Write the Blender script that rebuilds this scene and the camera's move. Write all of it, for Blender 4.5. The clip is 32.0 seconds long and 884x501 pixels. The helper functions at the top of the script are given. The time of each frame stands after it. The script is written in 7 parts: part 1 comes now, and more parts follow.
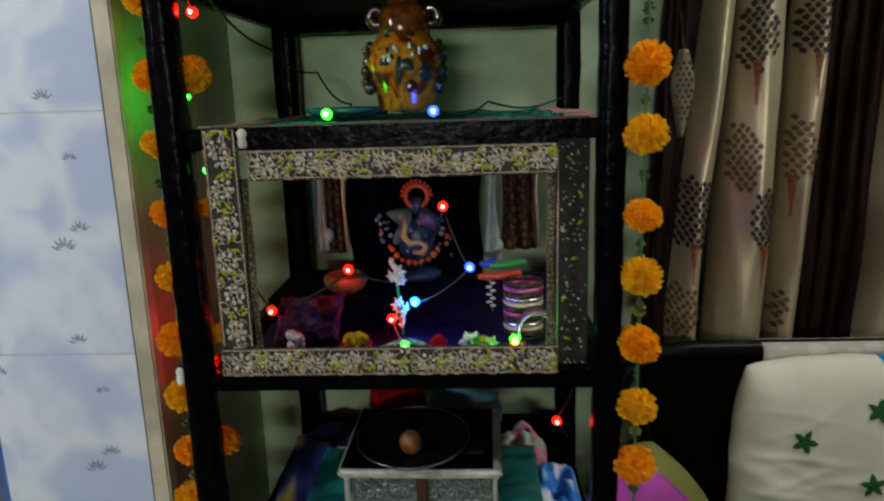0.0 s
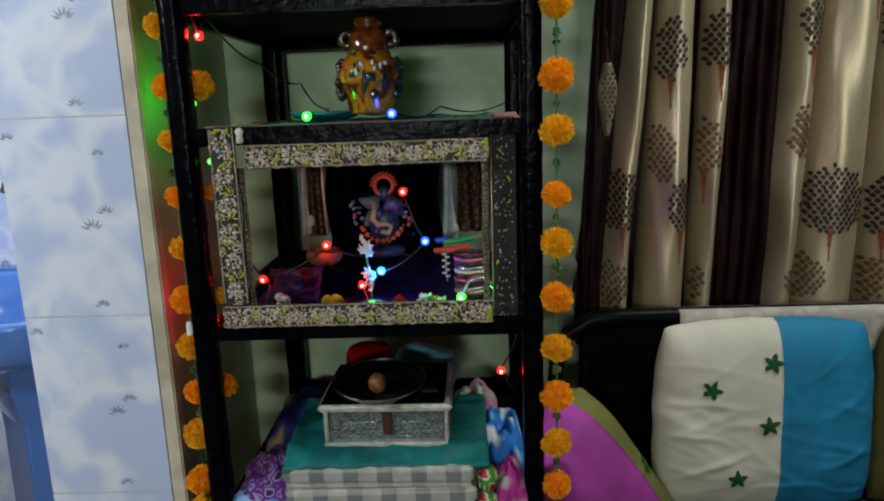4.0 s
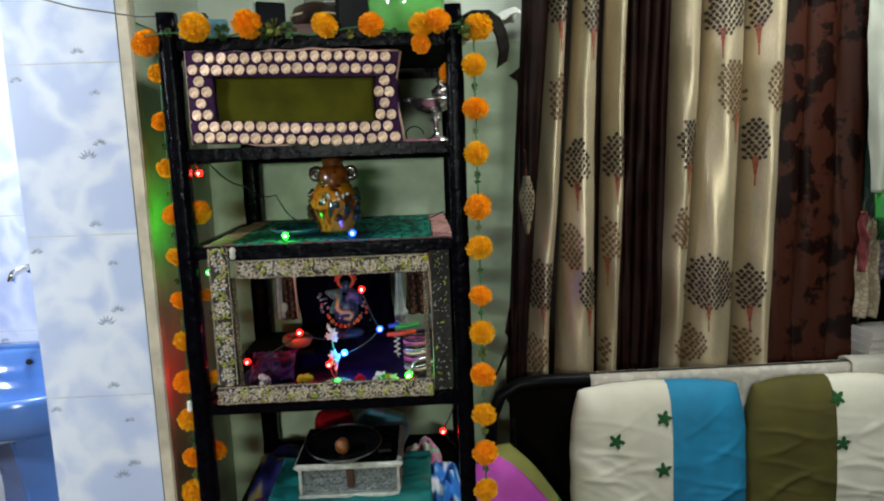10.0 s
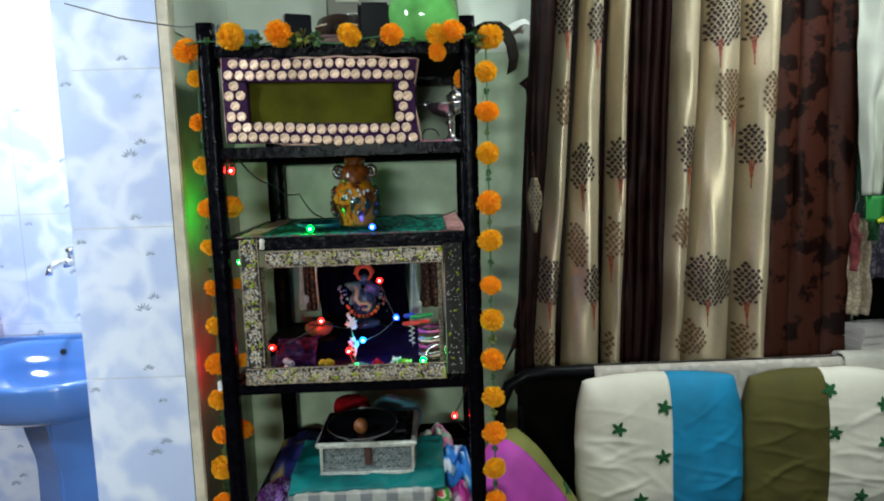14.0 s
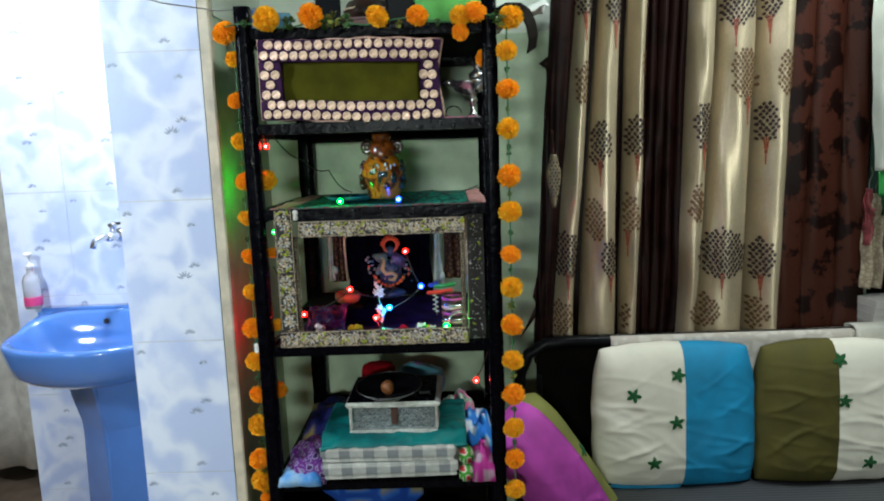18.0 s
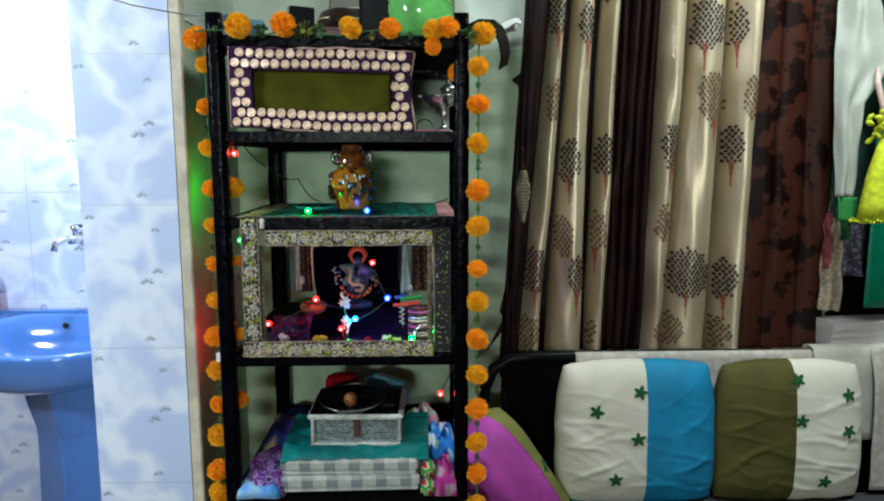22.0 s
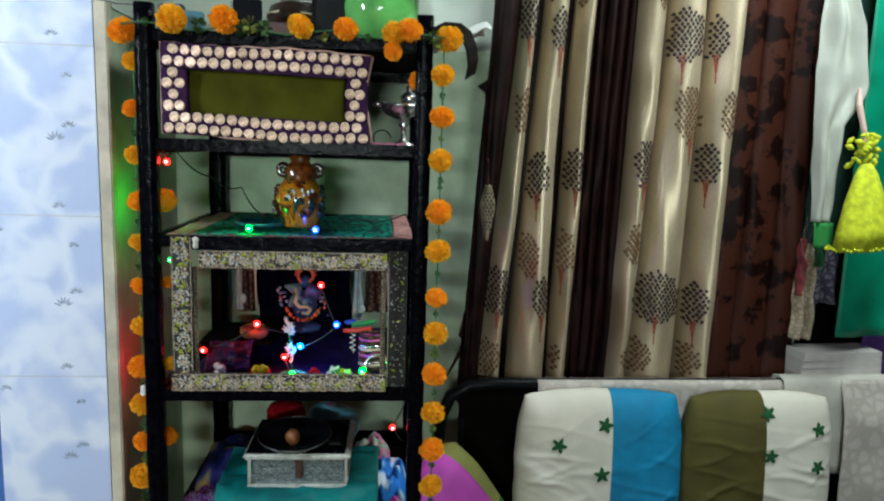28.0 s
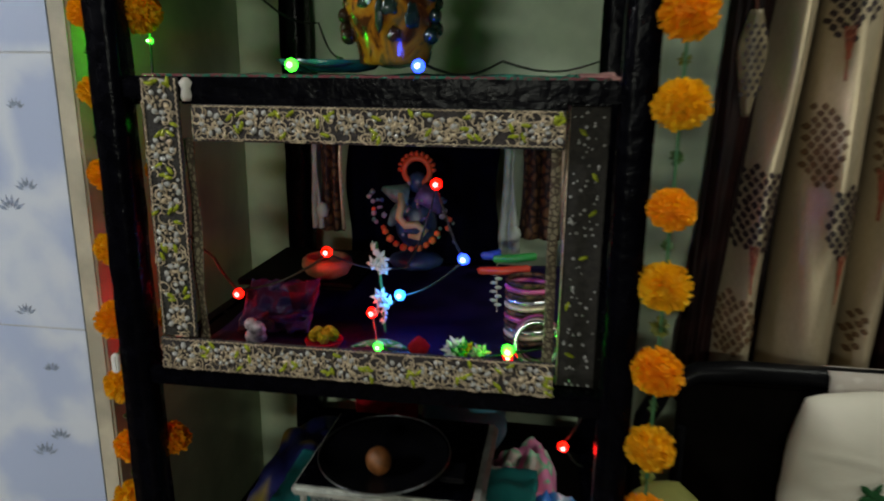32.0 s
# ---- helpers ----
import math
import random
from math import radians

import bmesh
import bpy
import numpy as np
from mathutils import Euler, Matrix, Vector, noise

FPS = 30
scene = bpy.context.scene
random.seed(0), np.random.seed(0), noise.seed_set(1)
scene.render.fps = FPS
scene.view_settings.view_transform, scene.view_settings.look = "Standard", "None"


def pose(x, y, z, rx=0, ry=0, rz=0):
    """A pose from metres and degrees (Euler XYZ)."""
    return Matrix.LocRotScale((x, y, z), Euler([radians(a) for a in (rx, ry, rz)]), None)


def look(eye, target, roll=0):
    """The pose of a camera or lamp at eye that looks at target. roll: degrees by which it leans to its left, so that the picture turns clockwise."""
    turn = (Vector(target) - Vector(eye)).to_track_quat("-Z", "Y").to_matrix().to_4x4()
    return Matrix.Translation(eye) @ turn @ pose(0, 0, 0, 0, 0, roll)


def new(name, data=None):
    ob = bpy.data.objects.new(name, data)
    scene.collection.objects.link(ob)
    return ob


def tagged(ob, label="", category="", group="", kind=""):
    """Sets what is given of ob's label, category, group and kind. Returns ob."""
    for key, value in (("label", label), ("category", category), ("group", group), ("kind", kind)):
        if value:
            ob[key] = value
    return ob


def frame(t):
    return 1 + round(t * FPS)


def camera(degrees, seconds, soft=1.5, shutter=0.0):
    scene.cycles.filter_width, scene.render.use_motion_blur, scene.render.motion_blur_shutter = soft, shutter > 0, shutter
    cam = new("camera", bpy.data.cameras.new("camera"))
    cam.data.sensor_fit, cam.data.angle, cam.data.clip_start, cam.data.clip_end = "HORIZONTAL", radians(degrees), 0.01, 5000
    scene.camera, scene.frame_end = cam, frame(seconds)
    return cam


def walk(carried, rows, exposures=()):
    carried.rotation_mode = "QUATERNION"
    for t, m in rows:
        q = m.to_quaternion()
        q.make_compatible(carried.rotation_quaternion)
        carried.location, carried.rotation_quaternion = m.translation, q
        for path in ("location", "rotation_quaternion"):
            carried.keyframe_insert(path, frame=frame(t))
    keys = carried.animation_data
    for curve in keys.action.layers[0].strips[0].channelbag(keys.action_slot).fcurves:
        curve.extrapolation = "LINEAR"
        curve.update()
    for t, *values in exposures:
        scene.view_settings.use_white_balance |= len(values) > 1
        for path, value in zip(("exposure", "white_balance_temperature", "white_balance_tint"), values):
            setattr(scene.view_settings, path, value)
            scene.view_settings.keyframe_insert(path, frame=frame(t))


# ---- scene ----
cam = camera(64.64, 32.0, soft=2.0, shutter=0.5)
# seconds, place in metres, turn in degrees
ROWS = [
    (0, 0.0962, -0.8423, 1.2461, 77.51, 1.69, 2.36),
    (0.5, 0.1281, -0.8728, 1.2403, 76.06, 0.82, 1.30),
    (1, 0.1412, -0.8922, 1.2343, 76.04, 0.60, 0.62),
    (1.5, 0.1485, -0.9304, 1.2376, 76.64, 0.83, 0.71),
    (2, 0.1620, -0.9702, 1.2358, 76.52, 1.80, 0.76),
    (2.5, 0.1648, -0.9988, 1.2357, 76.35, 1.42, 0.34),
    (3, 0.1618, -1.0175, 1.2289, 75.82, 1.13, 0.98),
    (3.5, 0.1572, -1.0429, 1.2337, 77.59, 1.60, 1.24),
    (5.5, 0.1512, -1.1244, 1.2545, 79.19, 2.31, 1.43),
    (6, 0.1680, -1.1487, 1.2869, 80.25, 2.16, 1.18),
    (6.5, 0.1737, -1.1811, 1.3060, 78.10, 0.48, 2.05),
    (7, 0.1774, -1.1971, 1.3282, 80.28, 0.13, 1.22),
    (7.5, 0.1789, -1.2107, 1.3477, 81.70, 0.28, 1.55),
    (8, 0.1795, -1.2285, 1.3551, 80.91, 0.20, 2.20),
    (8.5, 0.1754, -1.2137, 1.3693, 83.12, -0.11, 0.67),
    (9, 0.1797, -1.2401, 1.3871, 81.82, -0.07, 0.05),
    (9.5, 0.1878, -1.2991, 1.3945, 82.52, -0.78, -0.43),
    (10, 0.1799, -1.3481, 1.3926, 81.47, 2.08, -2.18),
    (10.5, 0.1771, -1.3710, 1.3929, 80.51, 0.96, -0.13),
    (11, 0.1753, -1.3843, 1.3860, 80.61, 0.82, -0.10),
    (11.5, 0.1745, -1.3891, 1.3878, 81.20, 1.22, -0.90),
    (12, 0.1654, -1.4090, 1.3836, 81.14, 1.17, -0.46),
    (12.5, 0.1648, -1.4224, 1.3802, 80.61, 1.39, -1.18),
    (13, 0.1721, -1.4389, 1.3773, 80.41, 1.36, -0.96),
    (13.5, 0.1748, -1.4392, 1.3708, 81.57, 1.85, -0.65),
    (14, 0.1662, -1.4588, 1.3663, 82.56, 1.81, -1.39),
    (14.5, 0.1649, -1.4756, 1.3602, 82.52, 1.46, -1.75),
    (16.5, 0.1759, -1.5342, 1.3562, 81.06, 1.61, -2.92),
    (17, 0.1781, -1.5399, 1.3535, 80.98, 1.28, -1.95),
    (17.5, 0.1631, -1.5448, 1.3464, 81.09, 2.04, -0.26),
    (18, 0.1633, -1.5465, 1.3430, 81.51, 1.97, 0.44),
    (18.5, 0.1674, -1.5426, 1.3473, 81.05, 1.45, -0.18),
    (19, 0.1610, -1.5365, 1.3357, 79.27, -0.34, -0.70),
    (19.5, 0.1585, -1.5339, 1.3338, 79.47, -0.35, -1.17),
    (20, 0.1544, -1.5378, 1.3349, 80.75, 0.20, -0.68),
    (20.5, 0.1547, -1.5456, 1.3345, 81.34, 0.31, -1.00),
    (21, 0.1616, -1.5614, 1.3425, 82.78, 0.31, -0.97),
    (21.5, 0.1726, -1.5782, 1.3538, 82.46, 0.18, -1.30),
    (22, 0.1749, -1.5457, 1.3479, 82.35, 0.13, -1.58),
    (22.5, 0.1787, -1.5101, 1.3667, 84.03, -0.22, -2.30),
    (23, 0.1829, -1.4698, 1.3914, 84.16, -1.02, -2.51),
    (23.5, 0.1731, -1.4505, 1.4167, 84.86, -1.47, -2.78),
    (24, 0.1737, -1.4404, 1.4528, 85.70, -1.68, -2.93),
    (24.5, 0.1754, -1.4422, 1.4709, 86.37, -2.16, -4.62),
    (26.5, 0.1421, -1.4279, 1.5099, 85.56, -2.18, -3.54),
    (27, 0.1486, -1.4098, 1.4753, 83.31, -2.25, -3.03),
    (27.5, 0.1689, -1.3973, 1.4386, 82.73, -2.23, -3.67),
    (28, 0.1833, -1.3943, 1.4015, 81.60, -1.78, -4.74),
    (28.5, 0.1906, -1.3851, 1.3820, 81.11, -1.67, -5.61),
    (29, 0.1880, -1.3713, 1.3649, 81.18, -1.44, -4.50),
    (29.5, 0.1924, -1.3214, 1.3410, 80.15, -0.50, -1.88),
    (30, 0.2058, -1.2436, 1.3173, 78.81, -0.19, -1.85),
    (30.5, 0.2197, -1.1264, 1.2848, 78.71, 0.83, 1.55),
    (31, 0.2381, -1.0013, 1.2543, 79.44, -1.12, 4.71),
    (31.5, 0.2166, -0.8436, 1.2240, 77.85, -1.40, 6.68),
    (32, 0.1841, -0.6764, 1.2211, 75.77, -0.52, 8.95),
]
EXPOSURES = [(0.0, -0.74, 6900, 13), (3.0, -0.68, 6500, 13), (6.0, -0.38, 6700, 13), (9.0, -0.2, 6700, 14), (13.0, -0.04, 6200, 11), (18.0, 0.0, 6200, 11), (23.0, -0.04, 6100, 10), (24.0, 0.02, 6100, 11), (28.0, -0.1, 6050, 11), (29.0, -0.16, 6150, 9), (30.0, -0.3, 6350, 10), (31.0, -0.6, 6100, 10), (32.0, -0.86, 7000, 14)]
walk(cam, [(t, pose(x, y, z, rx, ry, rz)) for t, x, y, z, rx, ry, rz in ROWS], EXPOSURES)

# ---- light ----
world = bpy.data.worlds.new("night")
scene.world = world
world.use_nodes = True
world.node_tree.nodes["Background"].inputs["Color"].default_value = (0.5, 0.55, 0.7, 1)
world.node_tree.nodes["Background"].inputs["Strength"].default_value = 0.01


def lamp(name, kind, power, colour, m, size=0.1, size_y=None):
    data = bpy.data.lights.new(name, kind)
    data.energy, data.color = power, colour
    if kind == "AREA":
        data.shape, data.size, data.size_y = "RECTANGLE", size, size_y or size
    else:
        data.shadow_soft_size = size
    ob = new(name, data)
    ob.matrix_world = m
    return ob


ROOM_W, TUBE_W, BULB_W, WASH_W = 38.0, 30.0, 86.0, 74.0
# frontal fill added behind the camera, with no known fitting there
lamp("front_fill_light", "AREA", ROOM_W, (0.9, 1.0, 0.9), look((-0.20, -3.3, 1.50), (0.4, 0.4, 1.1)), 0.5, 0.1)
lamp("bed_tube_light", "AREA", TUBE_W, (0.9, 1.0, 0.92), look((1.30, -0.22, 2.42), (1.0, 0.25, 0.9)), 1.1, 0.05)
lamp("bulb_light", "POINT", BULB_W, (0.86, 0.94, 1.0), pose(-1.45, -0.98, 1.78), 0.12)
lamp("wash_light", "POINT", WASH_W, (0.9, 0.95, 1.0), pose(-0.88, 0.40, 2.32), 0.06)


# ---- materials ----
def nodes_of(name):
    m = bpy.data.materials.new(name)
    m.use_nodes = True
    nt = m.node_tree
    return m, nt, nt.nodes, nt.links, nt.nodes["Principled BSDF"]


def mat(name, colour, rough=0.6, metal=0.0, vary=0.15, scale=30.0, bump=0.2, bump_scale=200.0, second=None, spec=0.5, sheen=0.0, emit=None, power=0.0, coat=0.0, alpha_t=0.0):
    """A surface with stains at one scale and grain at another."""
    m, nt, ns, ln, b = nodes_of(name)
    tc = ns.new("ShaderNodeTexCoord")
    n1 = ns.new("ShaderNodeTexNoise")
    n1.inputs["Scale"].default_value, n1.inputs["Detail"].default_value = scale, 5
    ln.new(tc.outputs["Object"], n1.inputs["Vector"])
    ramp = ns.new("ShaderNodeValToRGB")
    two = second or tuple(c * (1 - vary) for c in colour)
    hi = tuple(min(1, c * (1 + vary * 0.5)) for c in colour)
    ramp.color_ramp.elements[0].color, ramp.color_ramp.elements[0].position = (*two, 1), 0.35
    ramp.color_ramp.elements[1].color, ramp.color_ramp.elements[1].position = (*hi, 1), 0.65
    ln.new(n1.outputs["Fac"], ramp.inputs["Fac"])
    ln.new(ramp.outputs["Color"], b.inputs["Base Color"])
    n2 = ns.new("ShaderNodeTexNoise")
    n2.inputs["Scale"].default_value, n2.inputs["Detail"].default_value = bump_scale, 3
    ln.new(tc.outputs["Object"], n2.inputs["Vector"])
    bp = ns.new("ShaderNodeBump")
    bp.inputs["Strength"].default_value, bp.inputs["Distance"].default_value = bump, 0.002
    ln.new(n2.outputs["Fac"], bp.inputs["Height"])
    ln.new(bp.outputs["Normal"], b.inputs["Normal"])
    rr = ns.new("ShaderNodeMapRange")
    rr.inputs["To Min"].default_value, rr.inputs["To Max"].default_value = max(0.02, rough - 0.08), min(1, rough + 0.08)
    ln.new(n1.outputs["Fac"], rr.inputs["Value"])
    ln.new(rr.outputs["Result"], b.inputs["Roughness"])
    b.inputs["Metallic"].default_value = metal
    b.inputs["Specular IOR Level"].default_value = spec
    b.inputs["Sheen Weight"].default_value = sheen
    b.inputs["Coat Weight"].default_value = coat
    b.inputs["Transmission Weight"].default_value = alpha_t
    if emit:
        b.inputs["Emission Color"].default_value = (*emit, 1)
        b.inputs["Emission Strength"].default_value = power
    return m


def tile_material():
    """Pale blue glazed tile with soft white veins."""
    m, nt, ns, ln, b = nodes_of("blue_veined_tile")
    tc = ns.new("ShaderNodeTexCoord")
    warp = ns.new("ShaderNodeTexNoise")
    warp.inputs["Scale"].default_value = 5.5
    ln.new(tc.outputs["Object"], warp.inputs["Vector"])
    mix = ns.new("ShaderNodeMix")
    mix.data_type = "RGBA"
    mix.inputs[0].default_value = 0.22
    ln.new(tc.outputs["Object"], mix.inputs[6])
    ln.new(warp.outputs["Color"], mix.inputs[7])
    vo = ns.new("ShaderNodeTexVoronoi")
    vo.feature = "DISTANCE_TO_EDGE"
    vo.inputs["Scale"].default_value = 7.5
    ln.new(mix.outputs[2], vo.inputs["Vector"])
    fade = ns.new("ShaderNodeTexNoise")
    fade.inputs["Scale"].default_value, fade.inputs["Detail"].default_value = 13.0, 4
    ln.new(tc.outputs["Object"], fade.inputs["Vector"])
    add = ns.new("ShaderNodeMath")
    add.operation = "MULTIPLY_ADD"
    add.inputs[1].default_value = 0.5
    ln.new(fade.outputs["Fac"], add.inputs[0])
    ln.new(vo.outputs["Distance"], add.inputs[2])
    ramp = ns.new("ShaderNodeValToRGB")
    e = ramp.color_ramp.elements
    ramp.color_ramp.interpolation = "EASE"
    e[0].position, e[0].color = 0.24, (0.72, 0.78, 0.89, 1)
    e[1].position, e[1].color = 0.52, (0.50, 0.59, 0.81, 1)
    ln.new(add.outputs[0], ramp.inputs["Fac"])
    ln.new(ramp.outputs["Color"], b.inputs["Base Color"])
    b.inputs["Roughness"].default_value = 0.42
    b.inputs["Specular IOR Level"].default_value = 0.22
    n2 = ns.new("ShaderNodeTexNoise")
    n2.inputs["Scale"].default_value = 18
    ln.new(tc.outputs["Object"], n2.inputs["Vector"])
    bp = ns.new("ShaderNodeBump")
    bp.inputs["Strength"].default_value, bp.inputs["Distance"].default_value = 0.08, 0.004
    ln.new(n2.outputs["Fac"], bp.inputs["Height"])
    ln.new(bp.outputs["Normal"], b.inputs["Normal"])
    return m


M_TILE = tile_material()
M_GROUT = mat("tile_grout", (0.55, 0.57, 0.61), 0.85)
M_WALL = mat("pale_green_wall_paint", (0.60, 0.66, 0.57), 0.35, vary=0.08, scale=6, bump=0.15, bump_scale=60)
M_GLOSS = mat("glossy_enamel_wall_paint", (0.44, 0.54, 0.38), 0.38, spec=0.18, vary=0.25, scale=9, bump=0.25, bump_scale=25)
M_TRIM = mat("cream_painted_trim", (0.55, 0.5, 0.38), 0.55, vary=0.25, scale=20)
# unseen walls and ceiling: tones set dark so they bounce less fill light
M_ROOM = mat("low_bounce_wall_tone", (0.085, 0.085, 0.07), 0.7, vary=0.15, scale=6)
M_CEIL = mat("low_bounce_ceiling_grey", (0.16, 0.16, 0.155), 0.8, vary=0.05)
M_FLOOR = mat("brown_stone_floor", (0.28, 0.2, 0.14), 0.35, vary=0.3, scale=12)
M_BLACK = mat("black_wrapped_plastic", (0.0014, 0.0014, 0.003), 0.26, spec=0.05, vary=0.4, scale=60, bump=0.8, bump_scale=70)
M_BLACKM = mat("black_painted_metal", (0.004, 0.004, 0.005), 0.35, spec=0.1, vary=0.3, scale=40)
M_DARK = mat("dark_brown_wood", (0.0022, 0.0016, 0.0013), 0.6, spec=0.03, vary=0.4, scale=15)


# ---- mesh helpers ----
def part(name, bm, material, parent=None, label="", smooth=False):
    me = bpy.data.meshes.new(name)
    bm.normal_update()
    bm.to_mesh(me)
    bm.free()
    mats = material if isinstance(material, (list, tuple)) else [material]
    for x in mats:
        me.materials.append(x)
    if smooth:
        me.polygons.foreach_set("use_smooth", [True] * len(me.polygons))
    ob = new(name, me)
    if parent is not None:
        ob.parent = parent
    if label:
        tagged(ob, label)
    return ob


def thing(name, label, category, at=(0, 0, 0), rz=0.0, group="", kind=""):
    ob = new(name)
    ob.empty_display_size = 0.05
    ob.matrix_world = pose(*at, 0, 0, rz)
    return tagged(ob, label, category, group, kind)


def box(x0, x1, y0, y1, z0, z1, bevel=0.0, seg=2, bm=None):
    own = bmesh.new()
    bmesh.ops.create_cube(own, size=1)
    for v in own.verts:
        v.co = Vector(((x0 + x1) / 2 + v.co.x * (x1 - x0), (y0 + y1) / 2 + v.co.y * (y1 - y0), (z0 + z1) / 2 + v.co.z * (z1 - z0)))
    if bevel:
        bmesh.ops.bevel(own, geom=own.edges[:], offset=bevel, segments=seg, affect="EDGES")
    return join(bm, own)


def join(bm, own):
    if bm is None:
        return own
    me = bpy.data.meshes.new("tmp")
    own.to_mesh(me)
    own.free()
    bm.from_mesh(me)
    bpy.data.meshes.remove(me)
    return bm


def tube(points, r, seg=8, bm=None, closed=False):
    """A round bar along points; r is a number or one for each point."""
    own = bmesh.new()
    pts = [Vector(p) for p in points]
    rs = r if isinstance(r, (list, tuple)) else [r] * len(pts)
    rings, ref = [], None
    for i, p in enumerate(pts):
        d = (pts[(i + 1) % len(pts)] if closed or i < len(pts) - 1 else pts[i]) - (pts[i - 1] if closed or i > 0 else pts[i])
        d.normalize()
        if ref is None:
            ref = d.orthogonal().normalized()
        ref = (ref - d * ref.dot(d)).normalized()
        side = d.cross(ref)
        rings.append([own.verts.new(p + (ref * math.cos(a) + side * math.sin(a)) * rs[i]) for a in [2 * math.pi * k / seg for k in range(seg)]])
    n = len(rings)
    for i in range(n if closed else n - 1):
        for k in range(seg):
            own.faces.new((rings[i][k], rings[i][(k + 1) % seg], rings[(i + 1) % n][(k + 1) % seg], rings[(i + 1) % n][k]))
    if not closed:
        own.faces.new(rings[0][::-1])
        own.faces.new(rings[-1])
    bmesh.ops.recalc_face_normals(own, faces=own.faces[:])
    return join(bm, own)


def lathe(profile, seg=24, centre=(0, 0, 0), bm=None, wave=None):
    """A turned shape from (radius, height) pairs."""
    own = bmesh.new()
    rings = []
    for i, (r, z) in enumerate(profile):
        ring = []
        for k in range(seg):
            a = 2 * math.pi * k / seg
            rr, zz = (wave(i, a, r, z) if wave else (r, z))
            ring.append(own.verts.new((centre[0] + rr * math.cos(a), centre[1] + rr * math.sin(a), centre[2] + zz)))
        rings.append(ring)
    for i in range(len(rings) - 1):
        for k in range(seg):
            own.faces.new((rings[i][k], rings[i][(k + 1) % seg], rings[i + 1][(k + 1) % seg], rings[i + 1][k]))
    own.faces.new(rings[0][::-1])
    own.faces.new(rings[-1])
    bmesh.ops.recalc_face_normals(own, faces=own.faces[:])
    return join(bm, own)


def sheet(fn, nu, nv, thick=0.0, bm=None):
    """A cloth from fn(u, v), u and v from 0 to 1."""
    own = bmesh.new()
    g = [[own.verts.new(fn(i / nu, j / nv)) for j in range(nv + 1)] for i in range(nu + 1)]
    for i in range(nu):
        for j in range(nv):
            own.faces.new((g[i][j], g[i + 1][j], g[i + 1][j + 1], g[i][j + 1]))
    if thick:
        own.normal_update()
        bmesh.ops.solidify(own, geom=own.faces[:], thickness=thick)
    return join(bm, own)


# ---- the setting ----
WALL_Y, WASH_Y = 0.52, 0.68
SEAMS = (-0.107, 0.231, 0.568, 0.902, 1.240, 1.577, 1.914, 2.25, 2.59)


def structure(name, bm, material, label, category):
    return tagged(part(name, bm, material), label, category, kind="structure")


structure("floor", box(-2.6, 3.0, -3.7, 2.2, -0.1, 0.0), M_FLOOR, "brown polished stone floor of the small room", "floor")
structure("ceiling", box(-2.6, 3.0, -3.7, 2.2, 2.6, 2.7), M_CEIL, "unseen grey ceiling, kept dark to cut bounced light", "ceiling")
structure("wall_back", box(-0.614, 3.0, WALL_Y, WALL_Y + 0.12, 0, 2.6), M_WALL, "pale green painted wall behind the rack", "wall")
structure("wall_right", box(2.9, 3.0, -3.7, WALL_Y, 0, 2.6), M_ROOM, "unseen side wall, kept dark to cut bounced light", "wall")
structure("wall_rear", box(-2.5, 2.9, -3.7, -3.6, 0, 2.6), M_ROOM, "unseen wall across the room, kept dark to cut bounced light", "wall")
structure("wall_left", box(-2.6, -2.5, -3.7, 2.2, 0, 2.6), M_ROOM, "unseen wall beside the wash area, kept dark to cut bounced light", "wall")
# added out of view to block the bulb's light from the bed side
structure("bulb_shield_wall", box(-0.78, -0.72, -3.6, -0.67, 0, 2.6), M_ROOM, "unseen dark partition added to shield the room from the bulb's light", "wall")
structure("wall_wash_back", box(-2.5, -0.614, 2.1, 2.2, 0, 2.6), M_WALL, "pale painted wall past the wash area", "wall")
structure("wall_niche_side", box(-0.40, -0.362, 0.085, WALL_Y, 0, 2.6), M_GLOSS, "glossy enamel painted side of the niche beside the rack", "wall")
pillar = structure("pillar", box(-0.606, -0.390, 0.0768, WASH_Y - 0.004, 0, 2.6), M_GROUT, "partition wall end clad in pale blue tiles", "wall")
wash = structure("wall_wash", box(-1.262, -0.612, WASH_Y + 0.0018, WASH_Y + 0.12, 0, 2.6), M_GROUT, "wash area wall clad in pale blue veined tiles", "wall")
structure("trim", box(-0.386, -0.360, 0.072, 0.10, 0, 2.6, 0.003), M_TRIM, "worn cream trim strip along the tiled pillar", "trim")
for i in range(len(SEAMS) - 1):
    a, b = max(0.0, SEAMS[i]) + 0.0011, min(2.6, SEAMS[i + 1]) - 0.0011
    part("tile", box(-0.608, -0.388, 0.075, 0.0766, a, b, 0.0004, 1), M_TILE, pillar)
    part("tile", box(-0.608, -0.6062, 0.0769, 0.33, a, b, 0.0004, 1), M_TILE, pillar)
    part("tile", box(-0.608, -0.6062, 0.332, WASH_Y - 0.001, a, b, 0.0004, 1), M_TILE, pillar)
    for x0, x1 in ((-1.262, -1.0645), (-1.063, -0.8115), (-0.81, -0.616)):
        part("tile", box(x0, x1, WASH_Y, WASH_Y + 0.0016, a, b, 0.0004, 1), M_TILE, wash)

# ---- the rack ----
POSTS = {"fl": (-0.265, 0.0), "fr": (0.260, 0.0), "bl": (-0.243, 0.475), "br": (0.272, 0.475)}
SHELVES = (1.594, 1.393, 1.206, 0.893, 0.566, 0.22)


